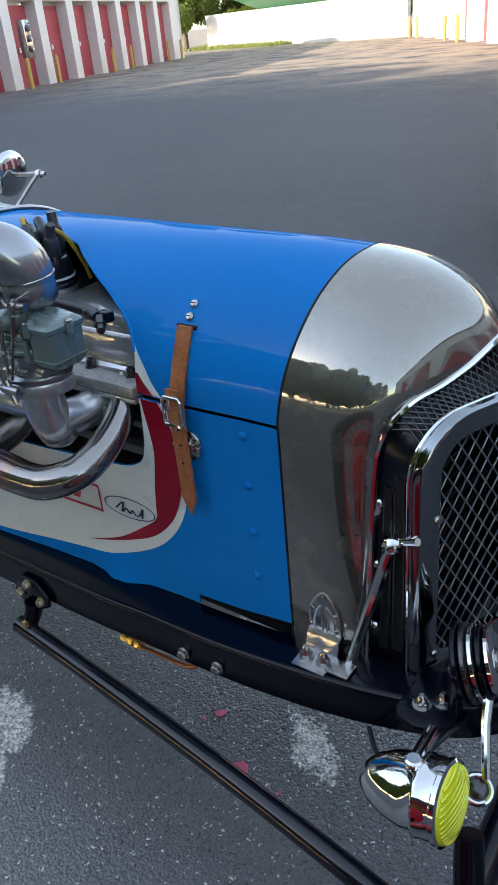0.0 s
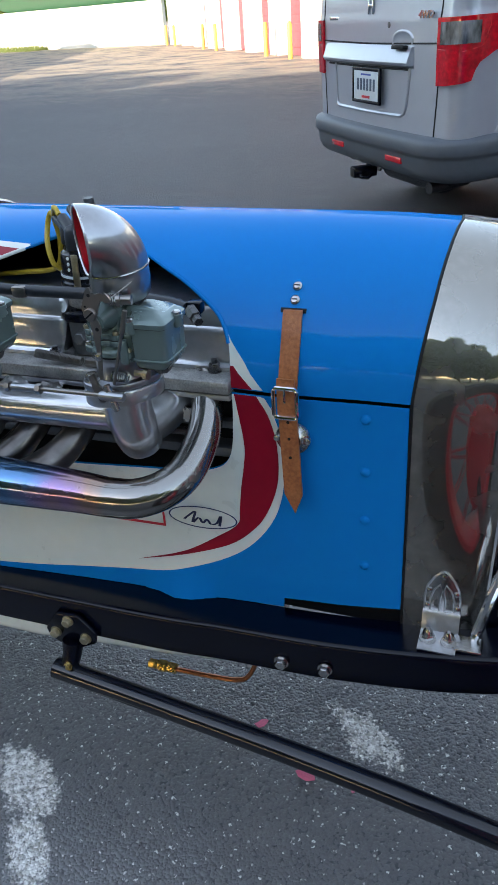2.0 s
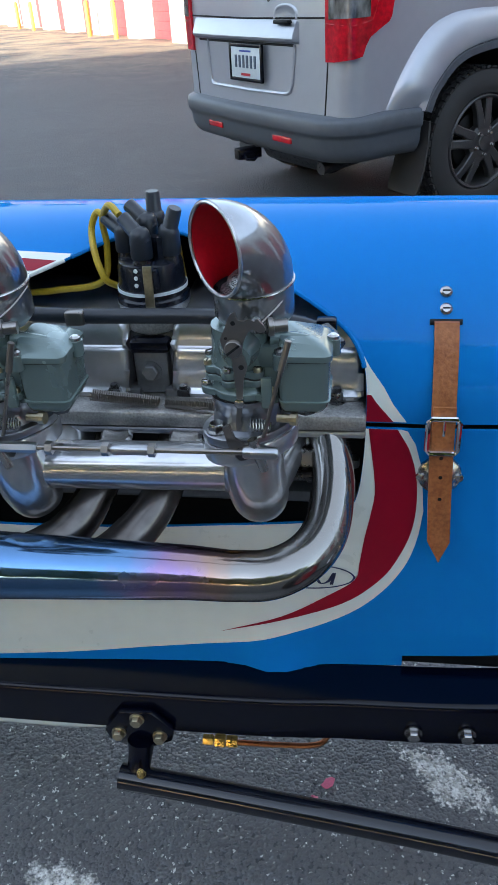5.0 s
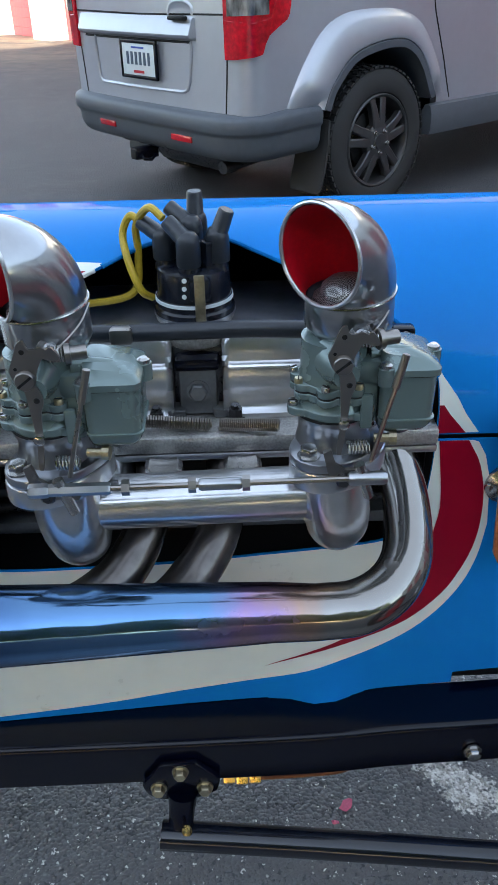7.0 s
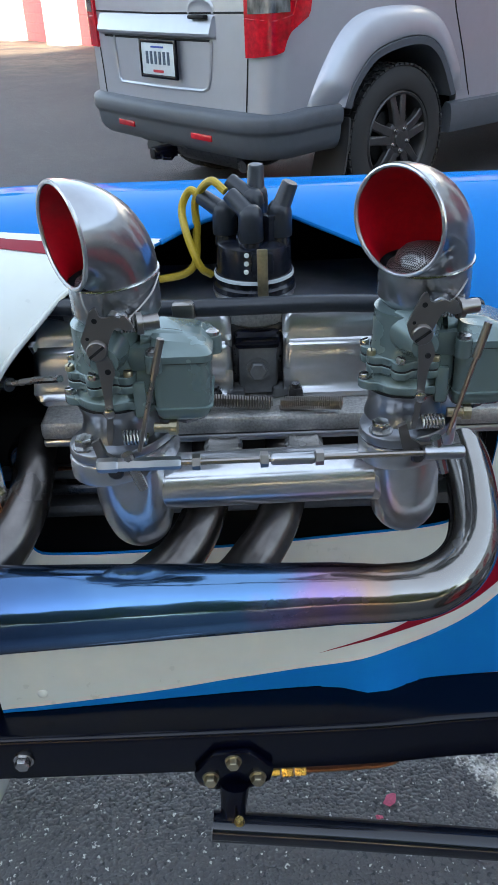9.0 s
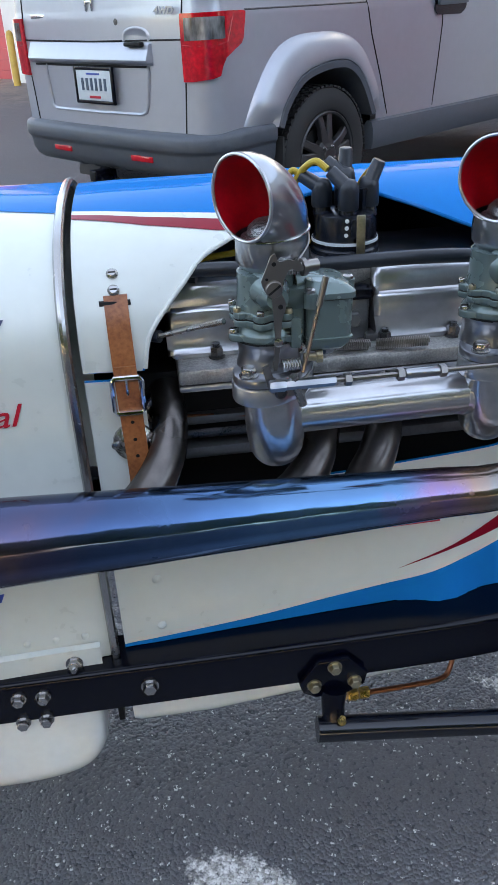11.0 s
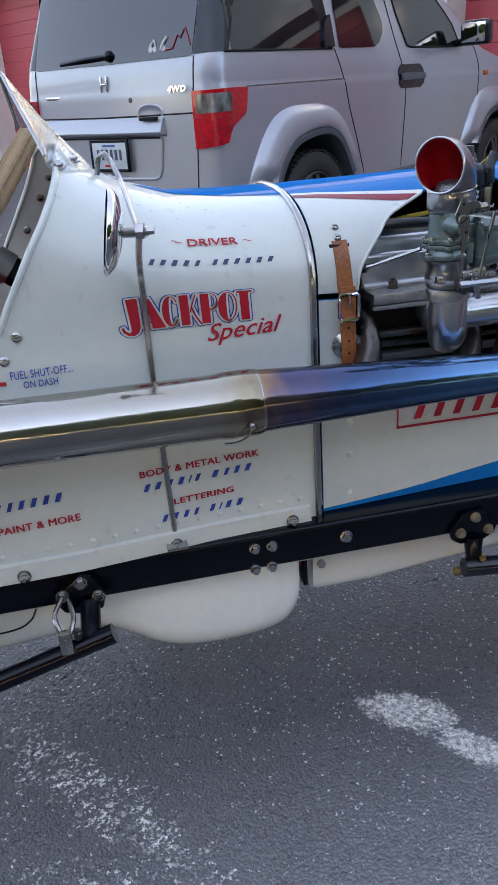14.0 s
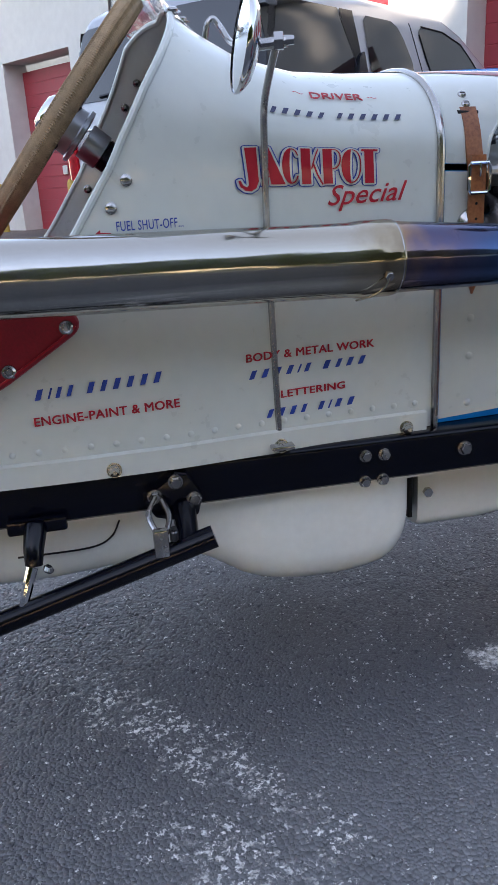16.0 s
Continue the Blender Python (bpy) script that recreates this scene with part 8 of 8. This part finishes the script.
def even_path(pts, n):
    """n points at even steps along a smooth line through (x, z) points."""
    c = spline([(a, b, 0) for a, b in pts], 12)
    run = [0.0]
    for a, b in zip(c, c[1:]):
        run.append(run[-1] + (b - a).length)
    out, k = [], 0
    for i in range(n):
        d = run[-1] * i / (n - 1)
        while k < len(c) - 2 and run[k + 1] < d:
            k += 1
        q = c[k].lerp(c[k + 1], (d - run[k]) / max(run[k + 1] - run[k], 1e-9))
        out.append((q.x, q.y))
    return out


def inside(poly, x, z):
    hit = False
    for (x0, z0), (x1, z1) in zip(poly, poly[1:] + poly[:1]):
        if (z0 > z) != (z1 > z) and x < x0 + (x1 - x0) * (z - z0) / (z1 - z0):
            hit = not hit
    return hit


def suv_wheel():
    """Tyre with tread blocks and a dark five-spoke rim, axle along y, outer face to -y."""
    bm = lathe((0, 0, 0), (0, -1, 0), ((-0.20, 0.215), (-0.20, 0.30), (-0.185, 0.338), (-0.165, 0.346), (-0.035, 0.346), (-0.012, 0.337), (0.002, 0.315), (0.0075, 0.285), (0.0065, 0.252), (0.0, 0.234), (-0.012, 0.226), (-0.03, 0.222)), 60, close=False)
    for k in range(60):
        a = 2 * math.pi * k / 60
        for y, w, sh in ((0.022, 0.026, 0.0), (0.062, 0.030, 0.5), (0.104, 0.030, 0.0), (0.146, 0.030, 0.5), (0.182, 0.026, 0.0)):
            b = a + sh * 2 * math.pi / 60
            add_box(bm, (math.cos(b) * 0.3475, y, math.sin(b) * 0.3475), (0.010, w, 0.026), rot=Matrix.Rotation(-b, 3, "Y"))
    rim = lathe((0, 0, 0), (0, -1, 0), ((-0.03, 0.226), (-0.004, 0.227), (0.002, 0.221), (-0.002, 0.212), (-0.014, 0.206), (-0.05, 0.198), (-0.15, 0.19)), 60, close=False)
    add_lathe(rim, (0, -0.004, 0), (0, -1, 0), ((-0.04, 0.094), (-0.008, 0.090), (0.0, 0.074), (0.002, 0.040), (0.010, 0.036), (0.012, 0.005)), 30)
    for k in range(5):
        a = 2 * math.pi * k / 5 + 0.38
        ca, sa = math.cos(a), math.sin(a)
        # broad spoke that forks towards the rim
        for e in (-1, 1):
            rg = []
            for r, mid, hw, y in ((0.060, 0.016, 0.024, -0.004), (0.105, 0.022, 0.024, -0.006), (0.150, 0.029, 0.021, -0.002), (0.185, 0.036, 0.021, 0.004), (0.214, 0.043, 0.024, 0.010)):
                ring = []
                for side_, dy in ((mid - hw, 0.005), (mid - hw + 0.006, 0.0), (mid + hw - 0.006, 0.0), (mid + hw, 0.005), (mid + hw, 0.034), (mid - hw, 0.034)):
                    q = side_ * e
                    ring.append(V(ca * r - sa * q, y + dy, sa * r + ca * q))
                rg.append(ring)
            loft(rg, caps=True, bm=rim)
    return bm, rim


def build_suv():
    car = thing("parked_car", "silver boxy sport utility car with grey bumpers, parked", "car", pose(-0.312, 3.782, 0, 0, 0, 38.2))
    # upper body
    rings = []
    for k in range(61):
        z = 0.52 + (1.765 - 0.52) * k / 60
        x0, x1, w = suv_ring(z)
        right = [suv_skin(u, z) for u in [(w - 0.10) * j / 20 for j in range(21)]] + [suv_skin(w - 0.10 + 0.157 * (j + 1) / 8, z) for j in range(8)]
        L = x1 - x0 - 0.25
        right += [V(x0 + 0.10 + (L - 0.10) * (j + 1) / 80, -w, z) for j in range(80)]
        right += [V(x1 - 0.25 + 0.25 * math.sin(a), -w + 0.25 - 0.25 * math.cos(a), z) for a in (math.pi / 2 * j / 6 for j in range(1, 7))]
        rings.append(right + [V(q.x, -q.y, q.z) for q in reversed(right[1:])])
    bm = loft(rings, closed=True)
    bm.faces.new([v for v in list(bm.verts)[-len(rings[0]):]])
    arch = [((a[0] * 0.45 + b[0] * 0.55), a[1] * 0.45 + b[1] * 0.55) for a, b in zip(even_path(FLARE_OUT, 30), even_path(FLARE_IN, 30))]
    arch = [(arch[0][0], 0.2)] + arch + [(arch[-1][0], 0.2)]
    gone = []
    for f in bm.faces:
        c = f.calc_center_median()
        if abs(c.y) > 0.7 and any(inside(arch, c.x - hx, c.z) for hx in HUBS):
            gone.append(f)
    bmesh.ops.delete(bm, geom=gone, context="FACES")
    body = part("body", bm, SILVER, car, "silver painted body shell", smooth=40)
    for y in (-0.799, 0.759):
        for poly in (((1.30, 0.66), (1.31, 0.44), (3.00, 0.44), (2.92, 0.66)), ((3.91, 0.66), (3.92, 0.45), (4.12, 0.48), (4.16, 0.66))):
            part("lower_side", prism(list(poly), y, y + 0.04), SILVER, body)
    bm = bmesh.new()
    loft([[V(1.22, s * y, z) for y, z in sec] + [] for s, sec in ((-1, ((0.84, 0.335), (0.848, 0.36), (0.848, 0.44), (0.835, 0.478), (0.80, 0.485), (0.70, 0.33))),)] +
         [[V(3.06, -y, z) for y, z in ((0.84, 0.335), (0.848, 0.36), (0.848, 0.44), (0.835, 0.478), (0.80, 0.485), (0.70, 0.33))]], caps=True, bm=bm)
    sill = part("sill", bm, PLASTIC, car, "grey plastic sill")
    other = new("sill", sill.data)
    other.parent, other.scale = car, (1, -1, 1)
    part("floor_pan", box((2.1, 0, 0.50), (4.0, 1.30, 0.30), 0.03), BLACK_DARK, car)
    part("front_bumper", box((4.12, 0, 0.52), (0.28, 1.6, 0.42), 0.09), PLASTIC, car)
    # flares round the wheels
    po, pi = even_path(FLARE_OUT, 49), even_path(FLARE_IN, 49)
    for hx in HUBS:
        for side in (-1, 1):
            rg, lg = [], []
            for k, (a, b) in enumerate(zip(po, pi)):
                ends = min(1.0, k / 5.0 + 0.25, (48 - k) / 5.0 + 0.25)
                row = []
                for f, y in ((-0.03, 0.795), (0.0, 0.808), (0.06, 0.822), (0.16, 0.838), (0.30, 0.850), (0.6, 0.862), (0.88, 0.866), (0.97, 0.862), (1.0, 0.850)):
                    row.append(V(hx + a[0] + (b[0] - a[0]) * f, side * (0.80 + (y - 0.80) * (ends if f < 0.9 else 1.0)), a[1] + (b[1] - a[1]) * f))
                rg.append(row)
                c = V(hx + b[0], 0, b[1])
                d = (V(hx, 0, 0.40) - c).normalized()
                lg.append([V(c.x, side * 0.858, c.z), V(c.x, side * 0.867, c.z) + d * 0.004, V(c.x, side * 0.865, c.z) + d * 0.036, V(c.x, side * 0.845, c.z) + d * 0.04, V(c.x, side * 0.45, c.z) + d * 0.03])
            part("wheel_flare", loft(rg, closed=False), SILVER, car, smooth=50)
            part("arch_liner", loft(lg, closed=False), PLASTIC, car, "dark plastic wheel arch liner")
    # wheels
    tyre, spoke = suv_wheel()
    first = None
    for hx, y, flip in ((HUBS[0], -0.83, 0), (HUBS[1], -0.83, 0), (HUBS[0], 0.83, 180), (HUBS[1], 0.83, 180)):
        if first is None:
            ty = part("wheel", tyre, TYRE, car, "worn all-terrain tyre")
            sp = part("rim", spoke, RIM, ty, "dark grey five-spoke alloy rim", smooth=30)
            hubs = part("brake_drum", lathe((0, 0.06, 0), (0, -1, 0), ((-0.10, 0.15), (0.0, 0.15), (0.01, 0.13), (0.01, 0.02)), 24), BLACK_DARK, ty)
            first = (ty, sp, hubs)
        else:
            ty = new("wheel", first[0].data)
            ty.parent = car
            for q, nm in ((first[1], "rim"), (first[2], "brake_drum")):
                c = new(nm, q.data)
                c.parent = ty
        ty.location, ty.rotation_euler = (hx, y, 0.352), (0, 0, radians(flip))
        for k in range(5):
            a = 2 * math.pi * k / 5 + 0.38 + math.pi / 5
            bm = bmesh.new()
            add_hex(bm, (math.cos(a) * 0.056, -0.006, math.sin(a) * 0.056), (0, -1, 0), 0.010, 0.016)
            part("wheel_nut", bm, STEEL, ty)
    # rear bumper: one moulding from wheel opening to wheel opening
    prof = ((-0.07, 0.556), (0.0, 0.554), (0.036, 0.549), (0.054, 0.540), (0.062, 0.524), (0.062, 0.480), (0.056, 0.470), (0.046, 0.463), (0.042, 0.45), (0.036, 0.40), (0.016, 0.365), (-0.010, 0.345), (-0.05, 0.338), (-0.14, 0.338))
    half = [(0.012 * (y / 0.60) ** 2, y, -1.0, 0.0) for y in (0.0, 0.08, 0.16, 0.2, 0.24, 0.30, 0.36, 0.42, 0.46, 0.52, 0.60)]
    half += [(0.212 - 0.20 * math.cos(b), 0.60 + 0.20 * math.sin(b), -math.cos(b), math.sin(b)) for b in (math.pi / 2 * q / 12 for q in range(1, 13))]
    half += [(0.27, 0.803, 0.0, 1.0), (0.34, 0.805, 0.0, 1.0), (0.40, 0.807, 0.0, 1.0), (0.432, 0.808, 0.0, 1.0), (0.444, 0.78, 0.0, 1.0)]
    line_ = [(x, -y, nx, -ny) for x, y, nx, ny in reversed(half[1:])] + half
    rg = []
    for x, y, nx, ny in line_:
        fade = 1.0 - 0.30 * min(1.0, max(0.0, x) / 0.25)
        rg.append([V(x - 0.03 + nx * a * (fade if a > 0 else 1), y + ny * a * (fade if a > 0 else 1), b + 0.018 * min(1.0, max(0.0, x) / 0.3)) for a, b in prof])
    bump = part("rear_bumper", loft(rg, closed=False), PLASTIC, car, "grey textured plastic rear bumper", smooth=40)
    for y in (-0.345, 0.345):
        part("reflector", box((-0.066, y, 0.424), (0.012, 0.165, 0.030), 0.005, rot=Matrix.Rotation(radians(1.5 if y < 0 else -1.5), 3, "Z")), RED_LENS, bump, "red reflector")
    for y in (0.25, 0.12, -0.02, -0.14):
        part("bumper_rib", prism([(-0.052, 0.40), (-0.05, 0.372), (-0.02, 0.34), (0.02, 0.33), (0.02, 0.37)], y - 0.012, y + 0.012), PLASTIC, bump)
    ht = part("hitch", box((-0.06, 0.01, 0.312), (0.14, 0.058, 0.058), 0.005), BLACK, car, "black tow hitch")
    part("hitch_socket", box((-0.131, 0.01, 0.312), (0.004, 0.044, 0.044), 0.001), BLACK_DARK, ht)
    part("hitch_loop", tube([V(-0.10, -0.02, 0.305), V(-0.11, -0.06, 0.292), V(-0.08, -0.085, 0.29), V(-0.04, -0.06, 0.305)], 0.008, 8), BLACK, ht)
    part("silencer", lathe((0.25, -0.35, 0.31), (0, 1, 0), ((0, 0.08), (0.01, 0.10), (0.55, 0.10), (0.56, 0.08)), 18), DARK_STEEL, car)
    part("tail_pipe", tube([V(0.06, -0.50, 0.285), V(0.3, -0.47, 0.30)], 0.03, 14), DARK_STEEL, car)
    for y in (-0.745, 0.745):
        sg = -1 if y < 0 else 1
        rows = []
        for z, x, a, b in ((0.50, 0.435, -0.10, 0.112), (0.40, 0.43, -0.10, 0.116), (0.28, 0.405, -0.10, 0.122), (0.19, 0.375, -0.098, 0.125), (0.165, 0.37, -0.085, 0.112)):
            rows.append([V(x, sg * a, z), V(x, sg * b, z), V(x + 0.012, sg * b, z), V(x + 0.012, sg * a, z)])
        mf = part("mud_flap", loft(rows, caps=True), TYRE, car, "black rubber mud flap")
        mf.location.y = y
    # tailgate: bright ledge, recess, plate, handle, seams
    for m in (False, True):
        f = (lambda b: mirror_y(b)) if m else (lambda b: b)
        reach = 0.60 if m else 0.43
        led = [[suv_skin(u, z, o) for o, z in ((0.001, 0.948), (0.005, 0.942), (0.030, 0.882), (0.032, 0.872), (0.026, 0.860), (0.0, 0.848))] for u in [reach * j / 12 for j in range(12)] + [reach - 0.012, reach, reach + 0.012]]
        led[-1] = [suv_skin(reach + 0.014, z, 0.0) for z in (0.948, 0.942, 0.882, 0.872, 0.860, 0.848)]
        part("tailgate_ledge", f(loft(led, closed=False)), SILVER, body, smooth=24)
        part("recess_edge", f(suv_line([(0.0, 0.622), (0.33, 0.626), (0.365, 0.640), (0.385, 0.68), (0.41, 0.82), (0.405, 0.845)] if not m else [(0.0, 0.622), (0.42, 0.622), (0.445, 0.64), (0.452, 0.69), (0.465, 0.82), (0.455, 0.845)], 0.009, 0.0)), SILVER, body)
        # black bar that paints the shade under the ledge
        part("recess_shade", f(suv_line([(0.0, 0.842), (reach - 0.03, 0.842)], 0.006, 0.0)), BLACK_DARK, body)
        part("seam", f(suv_line([(0.0, 0.952), (0.652, 0.958)], 0.0045, 0.0)), BLACK_DARK, body)
        part("seam", f(suv_line([(0.630, 0.555), (0.650, 0.78)], 0.004, 0.0)), BLACK_DARK, body)
        part("seam", f(suv_line([(0.652, 1.06), (0.656, 1.225)], 0.004, 0.0)), BLACK_DARK, body)
        part("rear_glass", f(suv_patch([(0, 1.222, 1.655), (0.60, 1.226, 1.645), (0.648, 1.23, 1.62)], 0.006)), CAR_GLASS, body)
        # black gloss pillar round the corner, then the side windows with their frames
        part("corner_pillar", f(suv_patch([(0.655, 1.232, 1.64), (0.72, 1.235, 1.645), (0.80, 1.236, 1.645), (0.86, 1.237, 1.645)], 0.004, 0.015)), CAP_BLACK, body, "gloss black corner pillar")
        part("quarter_glass", f(suv_patch([(0.16, 1.238, 1.643), (0.90, 1.242, 1.645), (0.925, 1.242, 1.56), (0.985, 1.242, 1.40), (1.02, 1.243, 1.26)], 0.004, on=suv_side)), CAR_GLASS, body)
        part("quarter_frame", f(suv_patch([(0.915, 1.575, 1.645), (0.94, 1.51, 1.645), (0.99, 1.385, 1.645), (1.03, 1.243, 1.645), (1.055, 1.243, 1.645), (1.07, 1.243, 1.42), (1.085, 1.243, 1.30)], 0.006, on=suv_side)), BLACK, body)
        part("pillar_bar", f(suv_patch([(0.985, 1.25, 1.29), (1.02, 1.25, 1.38), (1.075, 1.25, 1.42), (1.09, 1.25, 1.42)], 0.022, thick=0.018, on=suv_side)), CAP_BLACK, body)
        part("door_glass", f(suv_patch([(1.16, 1.245, 1.60), (1.20, 1.243, 1.632), (1.50, 1.245, 1.63), (1.57, 1.248, 1.60), (1.63, 1.27, 1.53), (1.69, 1.33, 1.42), (1.70, 1.36, 1.39)], 0.004, on=suv_side)), CAR_GLASS, body)
        part("door_glass", f(suv_patch([(1.85, 1.56, 1.60), (1.88, 1.48, 1.622), (1.98, 1.265, 1.622), (2.03, 1.25, 1.622), (2.20, 1.248, 1.615), (2.46, 1.248, 1.555), (2.60, 1.248, 1.46), (2.70, 1.248, 1.38), (2.78, 1.252, 1.27)], 0.004, on=suv_side)), CAR_GLASS, body)
        part("window_rubber", f(suv_line([(0.10, 1.236), (1.08, 1.240)], 0.006, 0.003, suv_side)), BLACK_DARK, body)
        part("window_rubber", f(suv_line([(1.85, 1.58), (1.90, 1.43), (1.985, 1.255), (2.04, 1.243), (2.79, 1.244), (2.70, 1.39), (2.60, 1.47), (2.46, 1.565), (2.20, 1.625), (1.90, 1.632)], 0.006, 0.003, suv_side)), BLACK_DARK, body)
        part("seam", f(suv_line([(1.105, 1.24), (1.176, 1.081), (1.23, 0.92), (1.335, 0.70), (1.42, 0.50)], 0.004, 0.0, suv_side)), BLACK_DARK, body)
        part("seam", f(suv_line([(1.74, 1.64), (1.85, 1.25), (1.925, 1.08), (1.942, 0.95), (1.93, 0.79), (1.914, 0.60), (1.905, 0.50)], 0.004, 0.0, suv_side)), BLACK_DARK, body)
        part("seam", f(suv_line([(2.90, 1.35), (3.045, 1.22), (3.10, 1.11), (3.09, 0.90), (3.075, 0.76), (3.01, 0.56), (2.97, 0.50)], 0.004, 0.0, suv_side)), BLACK_DARK, body)
        # crease in the silver side drawn as a dark line, its shade as colour
        part("belt_crease_shade", f(suv_line([(0.24, 1.068), (1.17, 1.074)], 0.0045, -0.001, suv_side)), DARK_STEEL, body)
        h = part("door_handle", f(suv_patch([(1.84, 1.02, 1.11), (1.875, 0.993, 1.138), (2.13, 0.990, 1.140), (2.175, 1.01, 1.115), (2.19, 1.03, 1.09)], 0.008, thick=0.008, on=suv_side)), CAP_BLACK, body, "black door handle in a black cup")
        part("handle_bar", f(suv_patch([(1.85, 1.045, 1.085), (1.90, 1.042, 1.088), (2.12, 1.045, 1.085), (2.17, 1.05, 1.08)], 0.032, thick=0.016, on=suv_side)), PLASTIC, h)
        lamp = part("tail_lamp", f(suv_patch([(0.650, 0.782, 1.062), (0.71, 0.784, 1.062), (0.80, 0.796, 1.064), (0.832, 0.806, 1.065), (0.846, 0.848, 1.066), (0.866, 0.880, 1.066), (0.925, 0.912, 1.066), (0.968, 0.934, 1.066), (0.982, 0.955, 1.065), (0.998, 1.05, 1.062)], 0.014, 0.012, 0.014)), RED_LENS, body, "red tail lamp")
        part("smoked_lens", f(suv_patch([(0.676, 0.952, 1.044), (0.80, 0.956, 1.046), (0.862, 0.958, 1.046)], 0.0165, 0.02, 0.003)), GREY_LENS, lamp, "smoked upper lens")
        part("lens_rib", f(suv_line([(0.655, 0.935), (0.80, 0.925), (0.88, 0.945), (0.915, 1.04)], 0.0025, 0.0135)), RED_LENS, lamp)
    plate = part("number_plate", box((-0.052, 0, 0.752), (0.01, 0.302, 0.150), 0.003), PLATE, car, "pale number plate")
    part("plate_frame", rect_ring(-0.054, 0.325, 0.176, 0.017), BLACK, plate)
    for k in range(6):
        part("plate_bar", box((-0.0585, -0.095 + 0.038 * k, 0.757), (0.003, 0.018, 0.058)), PLATE_INK, plate)
    part("plate_bar", box((-0.0585, 0, 0.697), (0.003, 0.09, 0.012)), RED_INK, plate)
    part("plate_bar", box((-0.0585, 0, 0.806), (0.003, 0.11, 0.008)), BLUE_INK, plate)
    bm = bmesh.new()
    rg = []
    for a, b, o in ((0.100, 0.064, 0.0), (0.096, 0.061, 0.005), (0.090, 0.057, 0.007), (0.082, 0.051, 0.004), (0.074, 0.046, 0.001), (0.03, 0.02, 0.002)):
        rg.append([suv_skin(0.34 - a * math.cos(t), 0.952 + b * math.sin(t) ** 0.6, o) for t in (math.pi * j / 16 for j in range(17))])
    loft(rg, closed=False, bm=bm)
    hb = part("gate_handle", bm, SILVER, body, "silver moulded tailgate pull", smooth=60)
    part("handle_gap", box((-0.046, -0.34, 0.940), (0.03, 0.125, 0.018), 0.006), BLACK_DARK, hb)
    part("gate_lock", lathe((-0.024, -0.20, 1.036), (-1, 0, 0), ((0, 0.016), (0.008, 0.015), (0.010, 0.004)), 12), DARK_STEEL, body)
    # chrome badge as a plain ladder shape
    bm = bmesh.new()
    for y in (-0.024, 0.024):
        add_box(bm, (-0.030, y, 1.125), (0.014, 0.013, 0.082), 0.004)
    add_box(bm, (-0.030, 0, 1.125), (0.014, 0.045, 0.013), 0.004)
    part("badge", bm, CHROME, body, "chrome badge")
    bm = letters("4WD", 0.042, 1.15, 0.2, 0.0016)
    bmesh.ops.solidify(bm, geom=list(bm.faces), thickness=0.006)
    bmesh.ops.transform(bm, matrix=Matrix.Translation((-0.030, -0.485, 1.063)) @ Matrix(((0, 0, -1, 0), (-1.3, 0, 0, 0), (0, 1, 0, 0), (0, 0, 0, 1))), verts=bm.verts)
    part("badge_lettering", bm, CHROME, body)
    part("name_bar", box((-0.016, 0.485, 1.070), (0.01, 0.13, 0.020), 0.004), CHROME, body)
    w = part("rear_wiper", tube([V(-0.022, -0.05, 1.262), V(-0.026, 0.14, 1.258), V(-0.006, 0.38, 1.246)], 0.011, 8), BLACK, body, "black rear wiper")
    part("wiper_pivot", lathe((0.0, -0.05, 1.262), (-1, 0, 0), ((0, 0.03), (0.03, 0.026), (0.04, 0.01)), 14), BLACK, w)
    on_glass = lambda y, z: suv_skin(-y, z, 0.010)
    part("sticker", tube([on_glass(-0.47, 1.262), on_glass(-0.52, 1.268), on_glass(-0.545, 1.33), on_glass(-0.565, 1.312), on_glass(-0.590, 1.36), on_glass(-0.635, 1.275)], 0.003, 5), RED_INK, body)
    for y in (-0.365, -0.395, -0.455):
        q = on_glass(y, 1.272)
        part("sticker", lathe(q + V(0.004, 0, 0), (-1, 0, 0.2), ((0, 0.016), (0.002, 0.015)), 9), WALL_W, body)
    part("sticker", tube([on_glass(-0.365, 1.285), on_glass(-0.385, 1.315), on_glass(-0.40, 1.285)], 0.006, 5), WALL_W, body)
    part("sticker", tube([on_glass(-0.44, 1.265), on_glass(-0.455, 1.30), on_glass(-0.475, 1.325)], 0.007, 5), WALL_W, body)
    # door mirror and marker lamp
    m = part("wing_mirror", box((2.70, -0.955, 1.322), (0.11, 0.22, 0.165), 0.035, seg=3), CAP_BLACK, body, "black door mirror")
    part("mirror_glass", box((2.641, -0.955, 1.322), (0.006, 0.175, 0.125), 0.002), CHROME, m)
    part("mirror_arm", box((2.74, -0.83, 1.265), (0.09, 0.10, 0.05), 0.015), BLACK, m)
    part("marker_lamp", box((3.215, -0.806, 1.055), (0.07, 0.02, 0.034), 0.006), AMBER_LAMP, body, "amber marker lamp")
    return car


def mirror_y(bm):
    bmesh.ops.transform(bm, matrix=Matrix.Diagonal((1, -1, 1, 1)), verts=bm.verts)
    return bm


def rect_ring(x, w, h, t):
    bm = bmesh.new()
    for c, s in (((x, 0, 0.752 + h / 2 - t / 2), (0.014, w, t)), ((x, 0, 0.752 - h / 2 + t / 2), (0.014, w, t)), ((x, w / 2 - t / 2, 0.752), (0.0145, t, h)), ((x, -w / 2 + t / 2, 0.752), (0.0145, t, h))):
        add_box(bm, c, s, 0.003)
    return bm


parked_car = build_suv()
